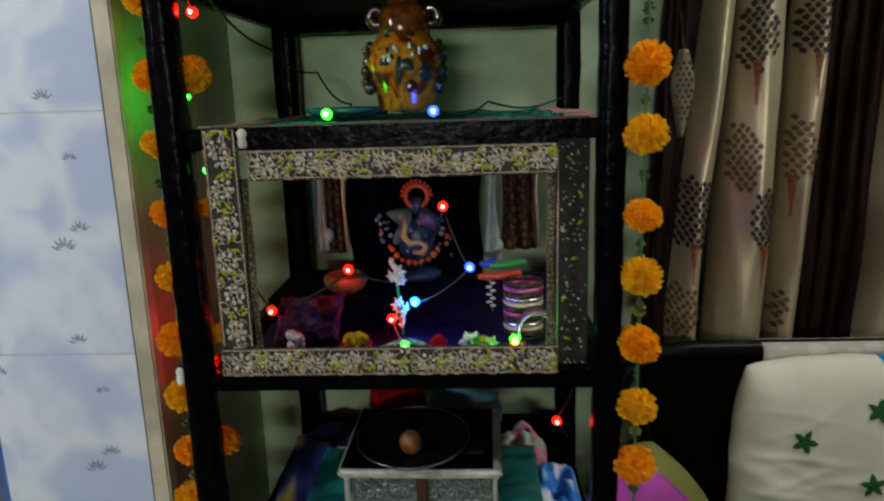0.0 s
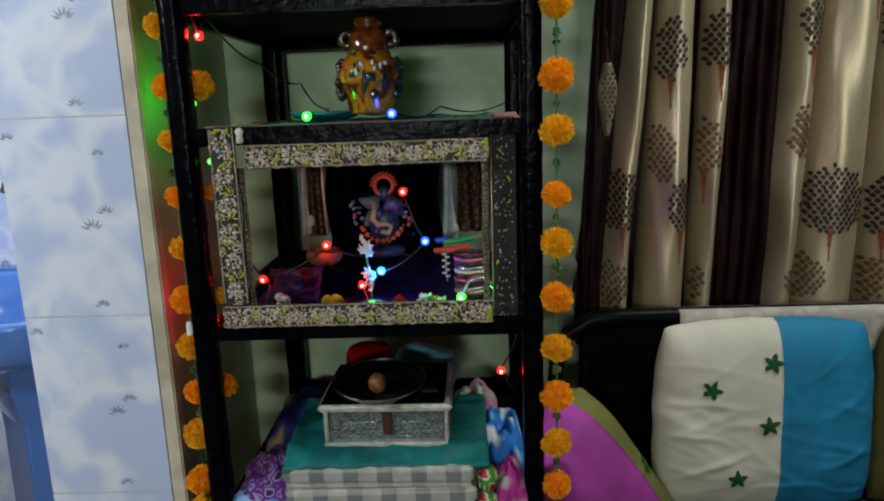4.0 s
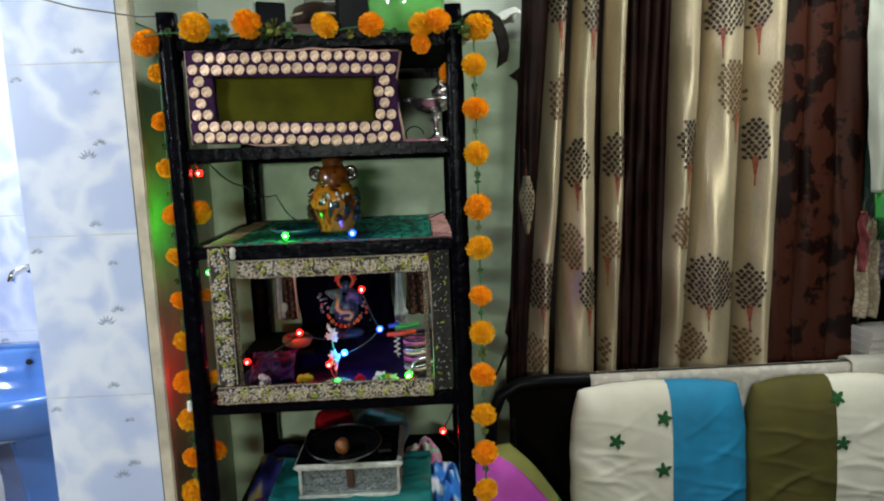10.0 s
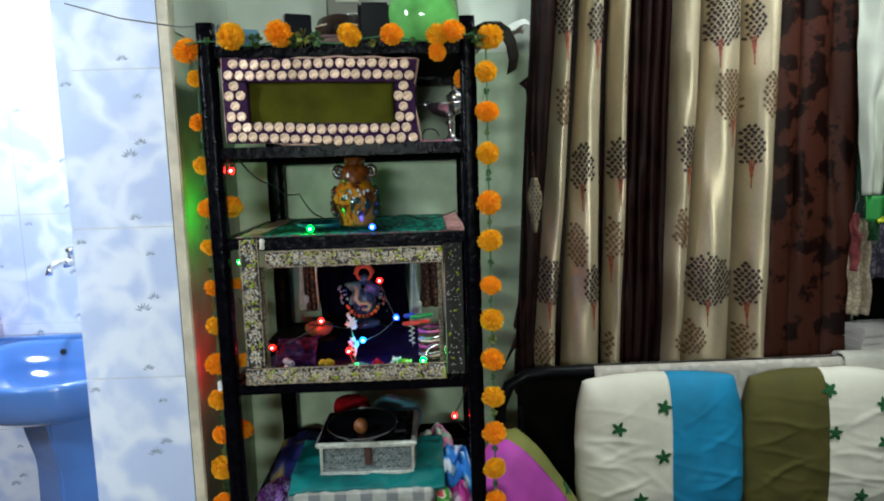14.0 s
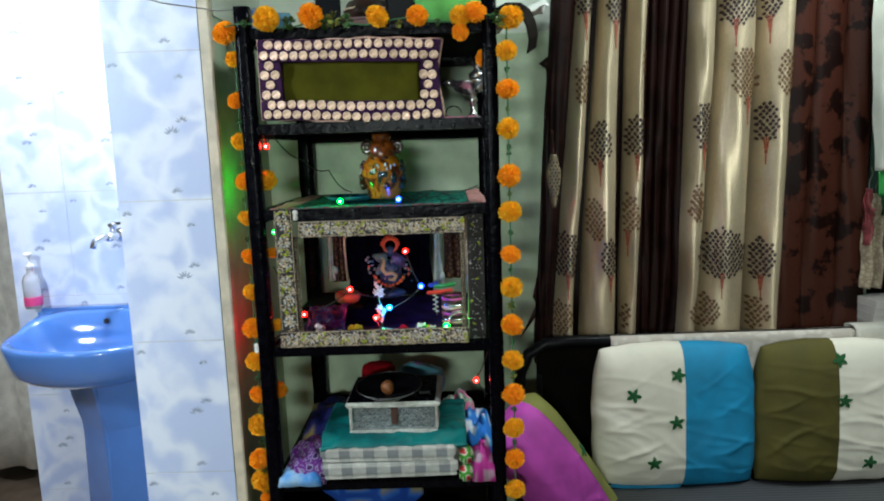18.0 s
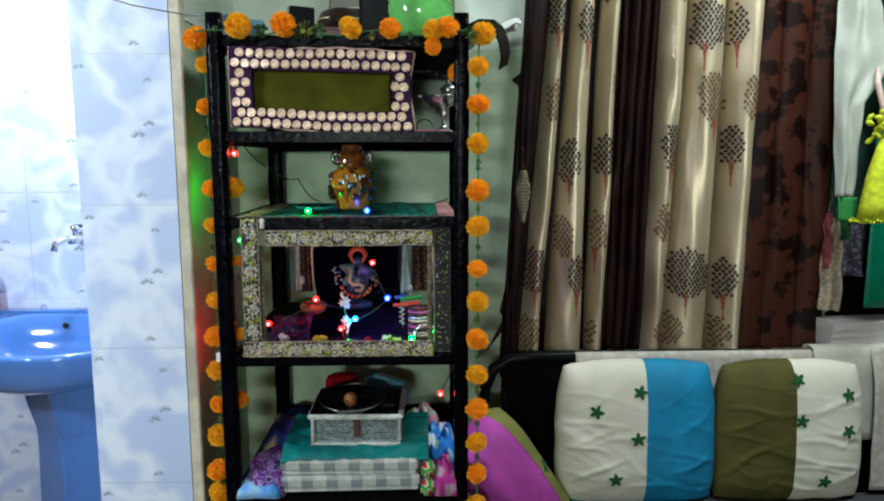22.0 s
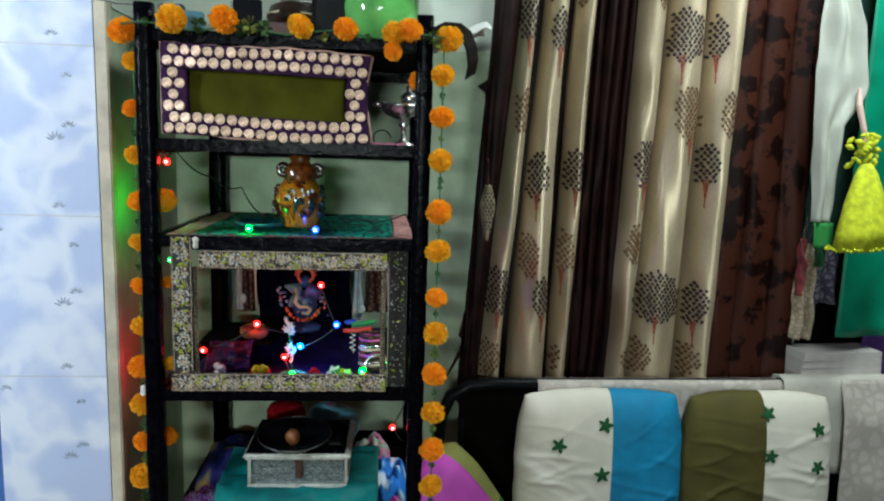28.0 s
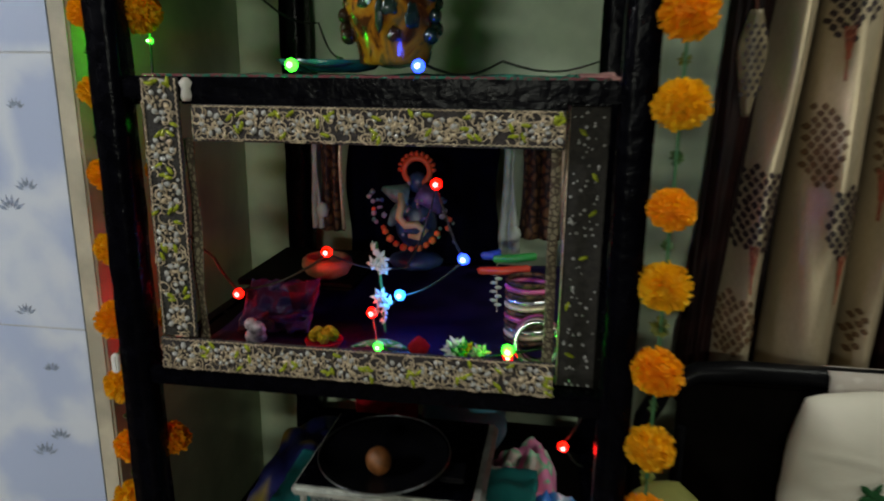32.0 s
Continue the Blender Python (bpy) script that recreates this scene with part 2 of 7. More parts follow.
def wrapped_post(x, y, z0, z1, w):
    """A square post under creased black wrapping."""
    bm = bmesh.new()
    n = 60
    rings = []
    for i in range(n + 1):
        z = z0 + (z1 - z0) * i / n
        ring = []
        for k in range(12):
            a = 2 * math.pi * (k + 0.5) / 12
            sq = 1 / max(abs(math.cos(a)), abs(math.sin(a))) ** 0.75
            r = w * sq * (1 + 0.10 * noise.noise(Vector((x * 9 + math.cos(a) * 1.3, y * 9 + math.sin(a) * 1.3, z * 28))))
            ring.append(bm.verts.new((x + r * math.cos(a), y + r * math.sin(a), z)))
        rings.append(ring)
    for i in range(n):
        for k in range(12):
            bm.faces.new((rings[i][k], rings[i][(k + 1) % 12], rings[i + 1][(k + 1) % 12], rings[i + 1][k]))
    bm.faces.new(rings[0][::-1])
    bm.faces.new(rings[-1])
    return bm


rack = thing("shelf_rack", "tall black wrapped metal shelf rack used as a home shrine", "shelf", (0, 0.24, 0))


def rpart(name, bm, material, label="", smooth=False):
    for v in bm.verts:
        v.co.y -= 0.24
    return part(name, bm, material, rack, label, smooth)


for key, (x, y) in POSTS.items():
    rpart("post", wrapped_post(x, y, 0, 1.65, 0.0165 if key[0] == "f" else 0.021), M_BLACK, smooth=True)
for z in SHELVES:
    rpart("front_rail", box(-0.25, 0.245, -0.012, 0.012, z - 0.013, z + 0.01, 0.003), M_BLACK)
    rpart("back_rail", box(-0.225, 0.255, 0.465, 0.487, z - 0.03, z + 0.01, 0.003), M_BLACK)
    rpart("side_rail", box(-0.27, -0.25, 0.016, 0.455, z - 0.02, z + 0.008, 0.003), M_BLACK)
    rpart("side_rail", box(0.255, 0.275, 0.016, 0.455, z - 0.02, z + 0.008, 0.003), M_BLACK)
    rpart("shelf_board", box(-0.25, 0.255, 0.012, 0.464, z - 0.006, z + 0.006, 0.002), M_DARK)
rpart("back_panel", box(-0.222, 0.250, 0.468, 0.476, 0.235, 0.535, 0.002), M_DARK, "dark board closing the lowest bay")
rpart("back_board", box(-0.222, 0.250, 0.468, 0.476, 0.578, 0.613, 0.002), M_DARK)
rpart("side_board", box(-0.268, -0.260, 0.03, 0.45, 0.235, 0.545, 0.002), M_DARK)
rpart("clip", box(-0.287, -0.279, -0.024, -0.016, 0.895, 0.917, 0.002), mat("white_plastic", (0.8, 0.8, 0.78), 0.4), "small white plastic clip")

# ---- marigold garlands ----
M_PETAL = mat("orange_marigold_petal", (0.98, 0.44, 0.006), 0.75, vary=0.2, scale=90, second=(0.95, 0.34, 0.003))
M_PETAL2 = mat("yellow_marigold_petal", (1.0, 0.56, 0.010), 0.75, vary=0.2, scale=90)
for m in (M_PETAL, M_PETAL2):
    # thin cloth lets some light through
    nt = m.node_tree
    tr = nt.nodes.new("ShaderNodeBsdfTranslucent")
    tr.inputs["Color"].default_value = (1.0, 0.5, 0.006, 1)
    mx = nt.nodes.new("ShaderNodeMixShader")
    mx.inputs[0].default_value = 0.4
    nt.links.new(nt.nodes["Principled BSDF"].outputs[0], mx.inputs[1])
    nt.links.new(tr.outputs[0], mx.inputs[2])
    nt.links.new(mx.outputs[0], nt.nodes["Material Output"].inputs["Surface"])
M_LEAF = mat("dark_green_cloth_leaf", (0.04, 0.10, 0.02), 0.6, vary=0.5, scale=60)
M_OLIVEBUD = mat("olive_bud", (0.16, 0.17, 0.02), 0.7, vary=0.5, scale=80)
M_STRING = mat("green_string", (0.03, 0.14, 0.05), 0.6)


def marigold(seed, r):
    """A ball of ruffled petals."""
    rnd = random.Random(seed)
    bm = bmesh.new()
    bmesh.ops.create_icosphere(bm, subdivisions=1, radius=r * 0.84)
    n = 380
    for i in range(n):
        zz = 1 - 2 * (i + 0.5) / n
        a = i * 2.39996 + rnd.uniform(-0.25, 0.25)
        d = Vector((math.sqrt(1 - zz * zz) * math.cos(a), math.sqrt(1 - zz * zz) * math.sin(a), zz))
        side = d.orthogonal().normalized()
        side.rotate(Matrix.Rotation(rnd.uniform(0, 6.28), 3, d))
        up = d.cross(side)
        w, o = r * rnd.uniform(0.10, 0.16), r * rnd.uniform(0.86, 1.08)
        b0 = d * r * 0.62
        tip = d * o + up * w * rnd.uniform(-0.6, 0.6)
        v = [bm.verts.new(b0 - side * w * 0.5), bm.verts.new(b0 + side * w * 0.5), bm.verts.new(tip + side * w * 1.0 - d * w * 0.25), bm.verts.new(tip + up * w * 0.45), bm.verts.new(tip - side * w * 1.0 - d * w * 0.25)]
        bm.faces.new(v)
    for v in bm.verts:
        v.co.z *= 0.92
    return bm


def bud(seed, r):
    rnd = random.Random(seed)
    bm = bmesh.new()
    for i in range(26):
        d = Vector((rnd.gauss(0, 1), rnd.gauss(0, 1), rnd.gauss(0, 1))).normalized()
        side = d.orthogonal().normalized()
        p = d * r * 0.3
        bm.faces.new([bm.verts.new(p - side * r * 0.22), bm.verts.new(p + side * r * 0.22), bm.verts.new(d * r * rnd.uniform(0.7, 1.1) + side * r * 0.3), bm.verts.new(d * r * 1.15), bm.verts.new(d * r * 0.8 - side * r * 0.3)])
    return bm


FLOWERS = []
for s in range(4):
    me = bpy.data.meshes.new("marigold")
    b = marigold(s, 0.0265)
    b.to_mesh(me)
    b.free()
    me.materials.append(M_PETAL if s % 2 else M_PETAL2)
    FLOWERS.append(me)
BUDS = []
for s in range(3):
    me = bpy.data.meshes.new("bud")
    b = bud(20 + s, 0.016)
    b.to_mesh(me)
    b.free()
    me.materials.append((M_LEAF, M_OLIVEBUD, M_LEAF)[s])
    BUDS.append(me)


def garland(label, spots, buds, line):
    ob = thing("marigold_garland", label, "garland", group="marigold garlands on the rack")
    rnd = random.Random(len(spots) * 7 + 3)
    for i, (x, y, z, k) in enumerate(spots):
        f = new("flower", FLOWERS[(i * 3 + len(spots)) % 4])
        f.parent = ob
        f.matrix_local = pose(x, y, z, rnd.uniform(-40, 40), rnd.uniform(-40, 40), rnd.uniform(0, 360)) @ Matrix.Diagonal((k, k, k * rnd.uniform(0.9, 1.05), 1))
    for i, (x, y, z, k) in enumerate(buds):
        f = new("sprig", BUDS[i % 3])
        f.parent = ob
        f.matrix_local = pose(x, y, z, 0, 0, i * 70) @ Matrix.Scale(k * (0.62 if abs(x) > 0.29 else 1.0), 4)
    part("string", tube(line, 0.0016, 6), M_STRING, ob)
    return ob


RZ = (1.538, 1.459, 1.376, 1.275, 1.196, 1.102, 1.028, 0.942, 0.86, 0.78, 0.70, 0.625, 0.55)
spots = [(0.295, -0.022, z, (0.86, 0.93, 0.9, 1.0, 0.98, 0.84, 0.97, 1.0, 0.95, 0.98, 0.97, 0.9, 0.9)[i]) for i, z in enumerate(RZ)]
spots.append((0.252, 0.02, 1.53, 0.8))
garland("string of orange fabric marigolds hanging down a rack post", spots,
        [(0.296, -0.012, z, k) for z, k in ((1.50, 0.7), (1.418, 0.6), (1.335, 0.75), (1.322, 0.6), (1.235, 0.6), (1.148, 0.7), (1.066, 0.6), (0.985, 1.0), (0.98, 0.8), (0.90, 0.6), (0.82, 0.8), (0.74, 0.7), (0.66, 0.7))],
        [(0.296, -0.016, 1.60 - 0.0275 * i) for i in range(40)])
LZ = ((-0.289, 1.545, 0.7), (-0.291, 1.457, 0.72), (-0.287, 1.368, 0.8), (-0.282, 1.281, 0.9), (-0.286, 1.198, 0.75), (-0.286, 1.111, 0.75), (-0.287, 1.029, 0.78), (-0.290, 0.945, 0.95), (-0.290, 0.866, 0.9), (-0.289, 0.785, 0.85), (-0.294, 0.711, 1.0), (-0.297, 0.628, 1.0), (-0.296, 0.572, 1.02), (-0.289, 0.53, 0.55))
spots = [(x - 0.006, 0.012, z, k) for x, z, k in LZ] + [(-0.246, 0.03, 1.281, 0.9), (-0.254, 0.03, 0.79, 0.85), (-0.245, 0.035, 0.945, 0.6), (-0.245, 0.035, 1.115, 0.5)]
garland("string of orange fabric marigolds wound round a rack post", spots,
        [(-0.294, 0.01, z, k) for z, k in ((1.41, 0.6), (1.32, 0.6), (1.24, 0.5), (1.15, 0.6), (1.07, 0.5), (0.905, 0.6), (0.825, 0.7), (0.75, 0.6), (0.665, 1.0), (0.60, 1.0))],
        [(-0.292, 0.012, 1.60 - 0.0275 * i) for i in range(40)])
TX = ((-0.303, 1.597, 1.0), (-0.208, 1.619, 1.05), (-0.114, 1.622, 1.05), (0.025, 1.616, 0.95), (0.109, 1.615, 0.88), (0.199, 1.611, 0.85), (0.229, 1.618, 0.95), (0.304, 1.607, 1.08), (0.198, 1.578, 0.7))
garland("string of orange fabric marigolds along the rack's top rail", [(x, -0.03 if abs(x) < 0.28 else -0.01, z, k) for x, z, k in TX],
        [(x, -0.028, z, k) for x, z, k in ((-0.16, 1.61, 0.9), (-0.066, 1.613, 1.1), (-0.04, 1.61, 0.9), (-0.085, 1.606, 0.8), (0.07, 1.60, 0.5), (0.15, 1.60, 0.5), (0.275, 1.607, 0.9), (0.283, 1.598, 0.7), (-0.255, 1.612, 0.5))],
        [(-0.30 + 0.03 * i, -0.028, 1.606 + 0.006 * math.sin(i * 1.1)) for i in range(21)])

# ---- spotted cloth carton on the upper shelf ----
M_PURPLE = mat("dark_purple_brocade", (0.035, 0.010, 0.045), 0.7, spec=0.1, vary=0.4, scale=80)
M_GOLDSPOT = mat("rose_gold_brocade_spot", (0.66, 0.47, 0.34), 0.34, metal=0.6, vary=0.5, scale=140, bump=0.5, bump_scale=500)
M_OLIVE = mat("olive_satin_cloth", (0.06, 0.058, 0.004), 0.9, spec=0.1, vary=0.3, scale=14, bump=0.3, bump_scale=400)
M_PIPING = mat("pink_gold_piping", (0.55, 0.34, 0.27), 0.55, vary=0.3, scale=100)
X0, X1, Z0, Z1 = -0.236, 0.153, 1.4035, 1.578
carton = thing("cloth_carton", "long cloth-covered carton with gold-spotted brocade border and olive front", "box", ((X0 + X1) / 2, 0.1, Z0))
CX, CZ = (X0 + X1) / 2, Z0


def bend_carton(p):
    # slack cloth: the right end pulls in half way up, the rims sag and wave
    h = (p.z - 0.087) / 0.087
    p.x += 0.009 * max(0.0, p.x / 0.195) ** 3 * (abs(h) ** 1.5 - 0.5)
    p.z += 0.0035 * math.sin(p.x * 17 + 1.0) * h - 0.004 * max(0.0, 1 - abs(p.x + 0.02) / 0.17) * max(0.0, h)


def cpart(name, bm, material, label="", smooth=False):
    for v in bm.verts:
        v.co -= Vector((CX, 0.1, CZ))
        v.co.z -= 0.012 * (v.co.x / 0.4)
        bend_carton(v.co)
    return part(name, bm, material, carton, label, smooth)


cpart("body", box(X0 + 0.004, X1 - 0.004, 0.020, 0.19, Z0 + 0.004, Z1 - 0.004, 0.004), M_PURPLE)


cpart("front_panel", sheet(lambda u, v: Vector((X0 + 0.045 + u * (X1 - X0 - 0.09), 0.010 - 0.005 * math.sin(u * 7 + v * 3) * math.sin(v * 3.14), Z0 + 0.04 + v * (Z1 - Z0 - 0.088) + 0.004 * math.sin(u * 3.1) * v)), 40, 10, 0.002), M_OLIVE, "olive satin front panel", True)
for nm, a, b, c, d in (("border_strip", X0, X1, Z1 - 0.047, Z1), ("border_strip", X0, X1, Z0, Z0 + 0.042), ("border_strip", X0, X0 + 0.048, Z0 + 0.043, Z1 - 0.048), ("border_strip", X1 - 0.040, X1, Z0 + 0.043, Z1 - 0.048)):
    cpart(nm, box(a, b, -0.011, 0.019, c, d, 0.002), M_PURPLE)
spotm = bmesh.new()
bmesh.ops.create_cone(spotm, cap_ends=True, segments=12, radius1=0.0104, radius2=0.0092, depth=0.003, matrix=Matrix.Rotation(math.pi / 2, 4, "X"))
spot_me = bpy.data.meshes.new("spot")
spotm.to_mesh(spot_me)
spotm.free()
spot_me.materials.append(M_GOLDSPOT)
n_x = 17
rnd = random.Random(77)
for row in range(8):
    for i in range(n_x + 1):
        x = X0 + 0.013 + (i + 0.5 * (row % 2)) * (X1 - X0 - 0.026) / n_x
        z = Z0 + 0.012 + row * (Z1 - Z0 - 0.024) / 7
        inside = X0 + 0.044 < x < X1 - 0.038 and 1 < row < 6
        if inside or x > X1 - 0.006:
            continue
        s = new("spot", spot_me)
        s.parent = carton
        at = Vector((x - CX + rnd.uniform(-0.001, 0.001), -0.1122, z - CZ - 0.012 * (x - CX) / 0.4 + rnd.uniform(-0.001, 0.001)))
        bend_carton(at)
        s.matrix_local = pose(*at, rnd.uniform(-7, 7), 0, rnd.uniform(-9, 9)) @ Matrix.Diagonal((rnd.uniform(0.9, 1.04), 1, rnd.uniform(0.9, 1.06), 1))
for z in (Z0 + 0.001, Z1):
    cpart("piping", tube([(X0 + i * (X1 - X0) / 20, -0.006, z + 0.0015 * math.sin(i * 1.7)) for i in range(21)], 0.0022, 6), M_PIPING, smooth=True)
cpart("piping", tube([(X0, -0.006, Z0 + i * (Z1 - Z0) / 8) for i in range(9)], 0.0022, 6), M_PIPING, smooth=True)
cpart("piping", tube([(X1 + 0.001 + 0.002 * math.sin(i), -0.006, Z0 + i * (Z1 - Z0) / 8) for i in range(9)], 0.0022, 6), M_PIPING, smooth=True)

# ---- silver lamp beside it ----
M_SILVER = mat("polished_silver_metal", (0.80, 0.80, 0.80), 0.20, metal=0.95, vary=0.15, scale=40, bump=0.1)
lampst = thing("oil_lamp", "polished silver oil lamp on a slender stem", "lamp", (0.225, 0.095, 1.399))
part("base", lathe([(0.024, 0.0), (0.024, 0.006), (0.012, 0.012), (0.006, 0.02), (0.006, 0.04), (0.012, 0.046), (0.006, 0.052), (0.008, 0.06)], 20), M_SILVER, lampst, smooth=True)
part("bowl", lathe([(0.008, 0.058), (0.03, 0.066), (0.044, 0.082), (0.047, 0.088), (0.043, 0.088), (0.028, 0.074), (0.002, 0.07)], 28, (-0.008, 0, 0)), M_SILVER, lampst, "wide shallow silver bowl", True)
part("finial", lathe([(0.004, 0.07), (0.006, 0.085), (0.017, 0.094), (0.019, 0.104), (0.01, 0.112), (0.005, 0.117), (0.008, 0.122), (0.002, 0.13)], 18, (0.01, 0, 0)), M_SILVER, lampst, smooth=True)
part("spout", tube([(-0.04, -0.005, 0.084), (-0.055, -0.008, 0.087), (-0.066, -0.01, 0.085)], [0.009, 0.006, 0.003], 8), M_SILVER, lampst, smooth=True)
part("handle", tube([(0.018 * math.cos(a) - 0.045, -0.012, 0.018 + 0.016 * math.sin(a)) for a in [k * 0.42 for k in range(10)]], 0.0014, 6), M_BLACKM, lampst, "thin dark wire handle")
pp = thing("cloth_pad", "crumpled pink cloth pad on the rack shelf", "cloth", (0.185, 0.03, 1.399))
part("pad", sheet(lambda u, v: Vector((-0.03 + 0.075 * u, -0.02 + 0.06 * v, 0.006 + 0.004 * math.sin(u * 9) * math.sin(v * 7))), 12, 10, 0.004), mat("pink_cotton", (0.55, 0.2, 0.3), 0.85), pp, smooth=True)

# ---- amber vase ----
def glaze():
    """Runny amber glaze with umber, ochre and green flows."""
    m, nt, ns, ln, bs = nodes_of("amber_glazed_ceramic")
    tc = ns.new("ShaderNodeTexCoord")
    no = ns.new("ShaderNodeTexNoise")
    no.inputs["Scale"].default_value, no.inputs["Detail"].default_value, no.inputs["Distortion"].default_value = 26.0, 5, 1.2
    ln.new(tc.outputs["Object"], no.inputs["Vector"])
    ramp = ns.new("ShaderNodeValToRGB")
    e = ramp.color_ramp.elements
    e[0].position, e[0].color = 0.30, (0.02, 0.008, 0.003, 1)
    e[1].position, e[1].color = 0.70, (0.02, 0.06, 0.02, 1)
    for p, c in ((0.41, (0.09, 0.022, 0.003, 1)), (0.47, (0.34, 0.11, 0.006, 1)), (0.57, (0.46, 0.19, 0.010, 1)), (0.62, (0.30, 0.14, 0.012, 1))):
        q = e.new(p)
        q.color = c
    ln.new(no.outputs["Fac"], ramp.inputs["Fac"])
    ln.new(ramp.outputs["Color"], bs.inputs["Base Color"])
    bs.inputs["Roughness"].default_value, bs.inputs["Coat Weight"].default_value = 0.14, 0.5
    bp = ns.new("ShaderNodeBump")
    bp.inputs["Strength"].default_value, bp.inputs["Distance"].default_value = 0.35, 0.003
    ln.new(no.outputs["Fac"], bp.inputs["Height"])
    ln.new(bp.outputs["Normal"], bs.inputs["Normal"])
    return m


M_AMBER = glaze()
M_NECKGLAZE = mat("burnt_sienna_glaze", (0.16, 0.045, 0.006), 0.14, vary=0.6, scale=45, second=(0.03, 0.008, 0.003), coat=0.5)
M_DKGREEN = mat("dark_green_glaze", (0.012, 0.035, 0.02), 0.1, vary=0.5, scale=50, coat=0.6)
M_WHITEGLAZE = mat("pale_mint_glaze", (0.5, 0.62, 0.52), 0.12, vary=0.4, scale=70, coat=0.6)
M_UMBER = mat("dark_brown_glaze", (0.035, 0.014, 0.006), 0.14, vary=0.5, scale=60, coat=0.5)
VX, VY, VZ = 0.012, 0.085, 1.2285
vase = thing("ceramic_vase", "amber glazed ceramic vase with curled handles and raised green flowers", "vase", (VX, VY, VZ))
vase.matrix_world = pose(VX, VY, VZ) @ Matrix.Diagonal((0.93, 0.93, 1.0, 1.0))
prof = [(0.034, 0.0), (0.040, 0.003), (0.0415, 0.010), (0.044, 0.022), (0.050, 0.04), (0.0535, 0.056), (0.053, 0.068), (0.047, 0.080), (0.040, 0.089), (0.0355, 0.096), (0.0345, 0.106), (0.034, 0.116), (0.030, 0.126), (0.0225, 0.132), (0.021, 0.136), (0.0235, 0.139), (0.0238, 0.147), (0.0205, 0.1475), (0.018, 0.12)]
part("body", lathe(prof[:10], 32, wave=lambda i, a, r, z: (r * (1 + 0.035 * math.sin(a * 3 + z * 60) * (i > 1)), z)), M_AMBER, vase, smooth=True)
part("neck", lathe([(0.0345, 0.0945)] + prof[9:], 32, wave=lambda i, a, r, z: (r * (1 + 0.03 * math.sin(a * 4 + z * 90)), z)), M_NECKGLAZE, vase, "burnt sienna glazed neck", True)
for s in (-1, 1):
    pts = [(s * (0.0375 + 0.0095 * math.cos(a)), 0, 0.117 + 0.010 * math.sin(a)) for a in [k * 2 * math.pi / 14 for k in range(14)]]
    part("handle", tube(pts, 0.0068, 10, closed=True), M_UMBER, vase, "dark brown curled handle", True)
    for k in range(9):
        own = bmesh.new()
        bmesh.ops.create_icosphere(own, subdivisions=2, radius=0.0095 - 0.0004 * k)
        bmesh.ops.translate(own, verts=own.verts, vec=(s * (0.047 + 0.004 * (k % 2)), -0.022 + 0.008 * (k % 3), 0.03 + 0.0065 * k))
        part("side_knob", own, M_UMBER if s < 0 else M_DKGREEN, vase, smooth=True)


def petal_flower(n, r, d):
    bm = bmesh.new()
    for k in range(n):
        a = 2 * math.pi * k / n
        c = Vector((math.cos(a), 0, math.sin(a)))
        s = Vector((-math.sin(a), 0, math.cos(a)))
        v = [Vector((0, -d, 0)), c * r * 0.5 - s * r * 0.26 + Vector((0, -d * 0.6, 0)), c * r, c * r * 0.5 + s * r * 0.26 + Vector((0, -d * 0.6, 0))]
        mid = bm.verts.new(c * r * 0.5 + Vector((0, -d * 1.5, 0)))
        vs = [bm.verts.new(q) for q in v]
        for i in range(4):
            bm.faces.new((vs[i], vs[(i + 1) % 4], mid))
    return bm


def leaf_blob(w, h, d, seed):
    bm = bmesh.new()
    bmesh.ops.create_icosphere(bm, subdivisions=3, radius=1)
    for v in bm.verts:
        k = 1 + 0.45 * noise.noise(v.co * 1.6 + Vector((seed, 0, 0)))
        v.co = Vector((v.co.x * w * k, v.co.y * d, v.co.z * h * k))
    return bm


rnd = random.Random(41)
RELIEF = [(-0.004, 0.05, 0.006, 0.020, M_DKGREEN), (0.006, 0.056, 0.012, 0.009, M_DKGREEN), (-0.024, 0.06, 0.010, 0.006, M_DKGREEN), (0.030, 0.05, 0.011, 0.019, M_DKGREEN), (-0.021, 0.092, 0.005, 0.003, M_DKGREEN), (0.012, 0.03, 0.009, 0.010, M_UMBER), (0.01, 0.093, 0.010, 0.004, M_UMBER)]
for cx, cz in ((-0.016, 0.070), (0.020, 0.074)):
    for k in range(8):
        RELIEF.append((cx + rnd.gauss(0, 0.006), cz + rnd.gauss(0, 0.006), rnd.uniform(0.002, 0.005), rnd.uniform(0.002, 0.005), M_WHITEGLAZE if k % 3 else M_DKGREEN))
for i, (x, z, w, h, m) in enumerate(RELIEF):
    f = part("leaf_relief", leaf_blob(w * 0.8, h * 0.8, 0.0026, i * 3.1), m, vase, smooth=True)
    yy = -math.sqrt(max(0.0001, (0.0525 if z < 0.085 else 0.040 if z < 0.1 else 0.034) ** 2 - x * x))
    f.matrix_local = pose(x, yy, z, 0, 0, math.degrees(math.atan2(x, -yy)))

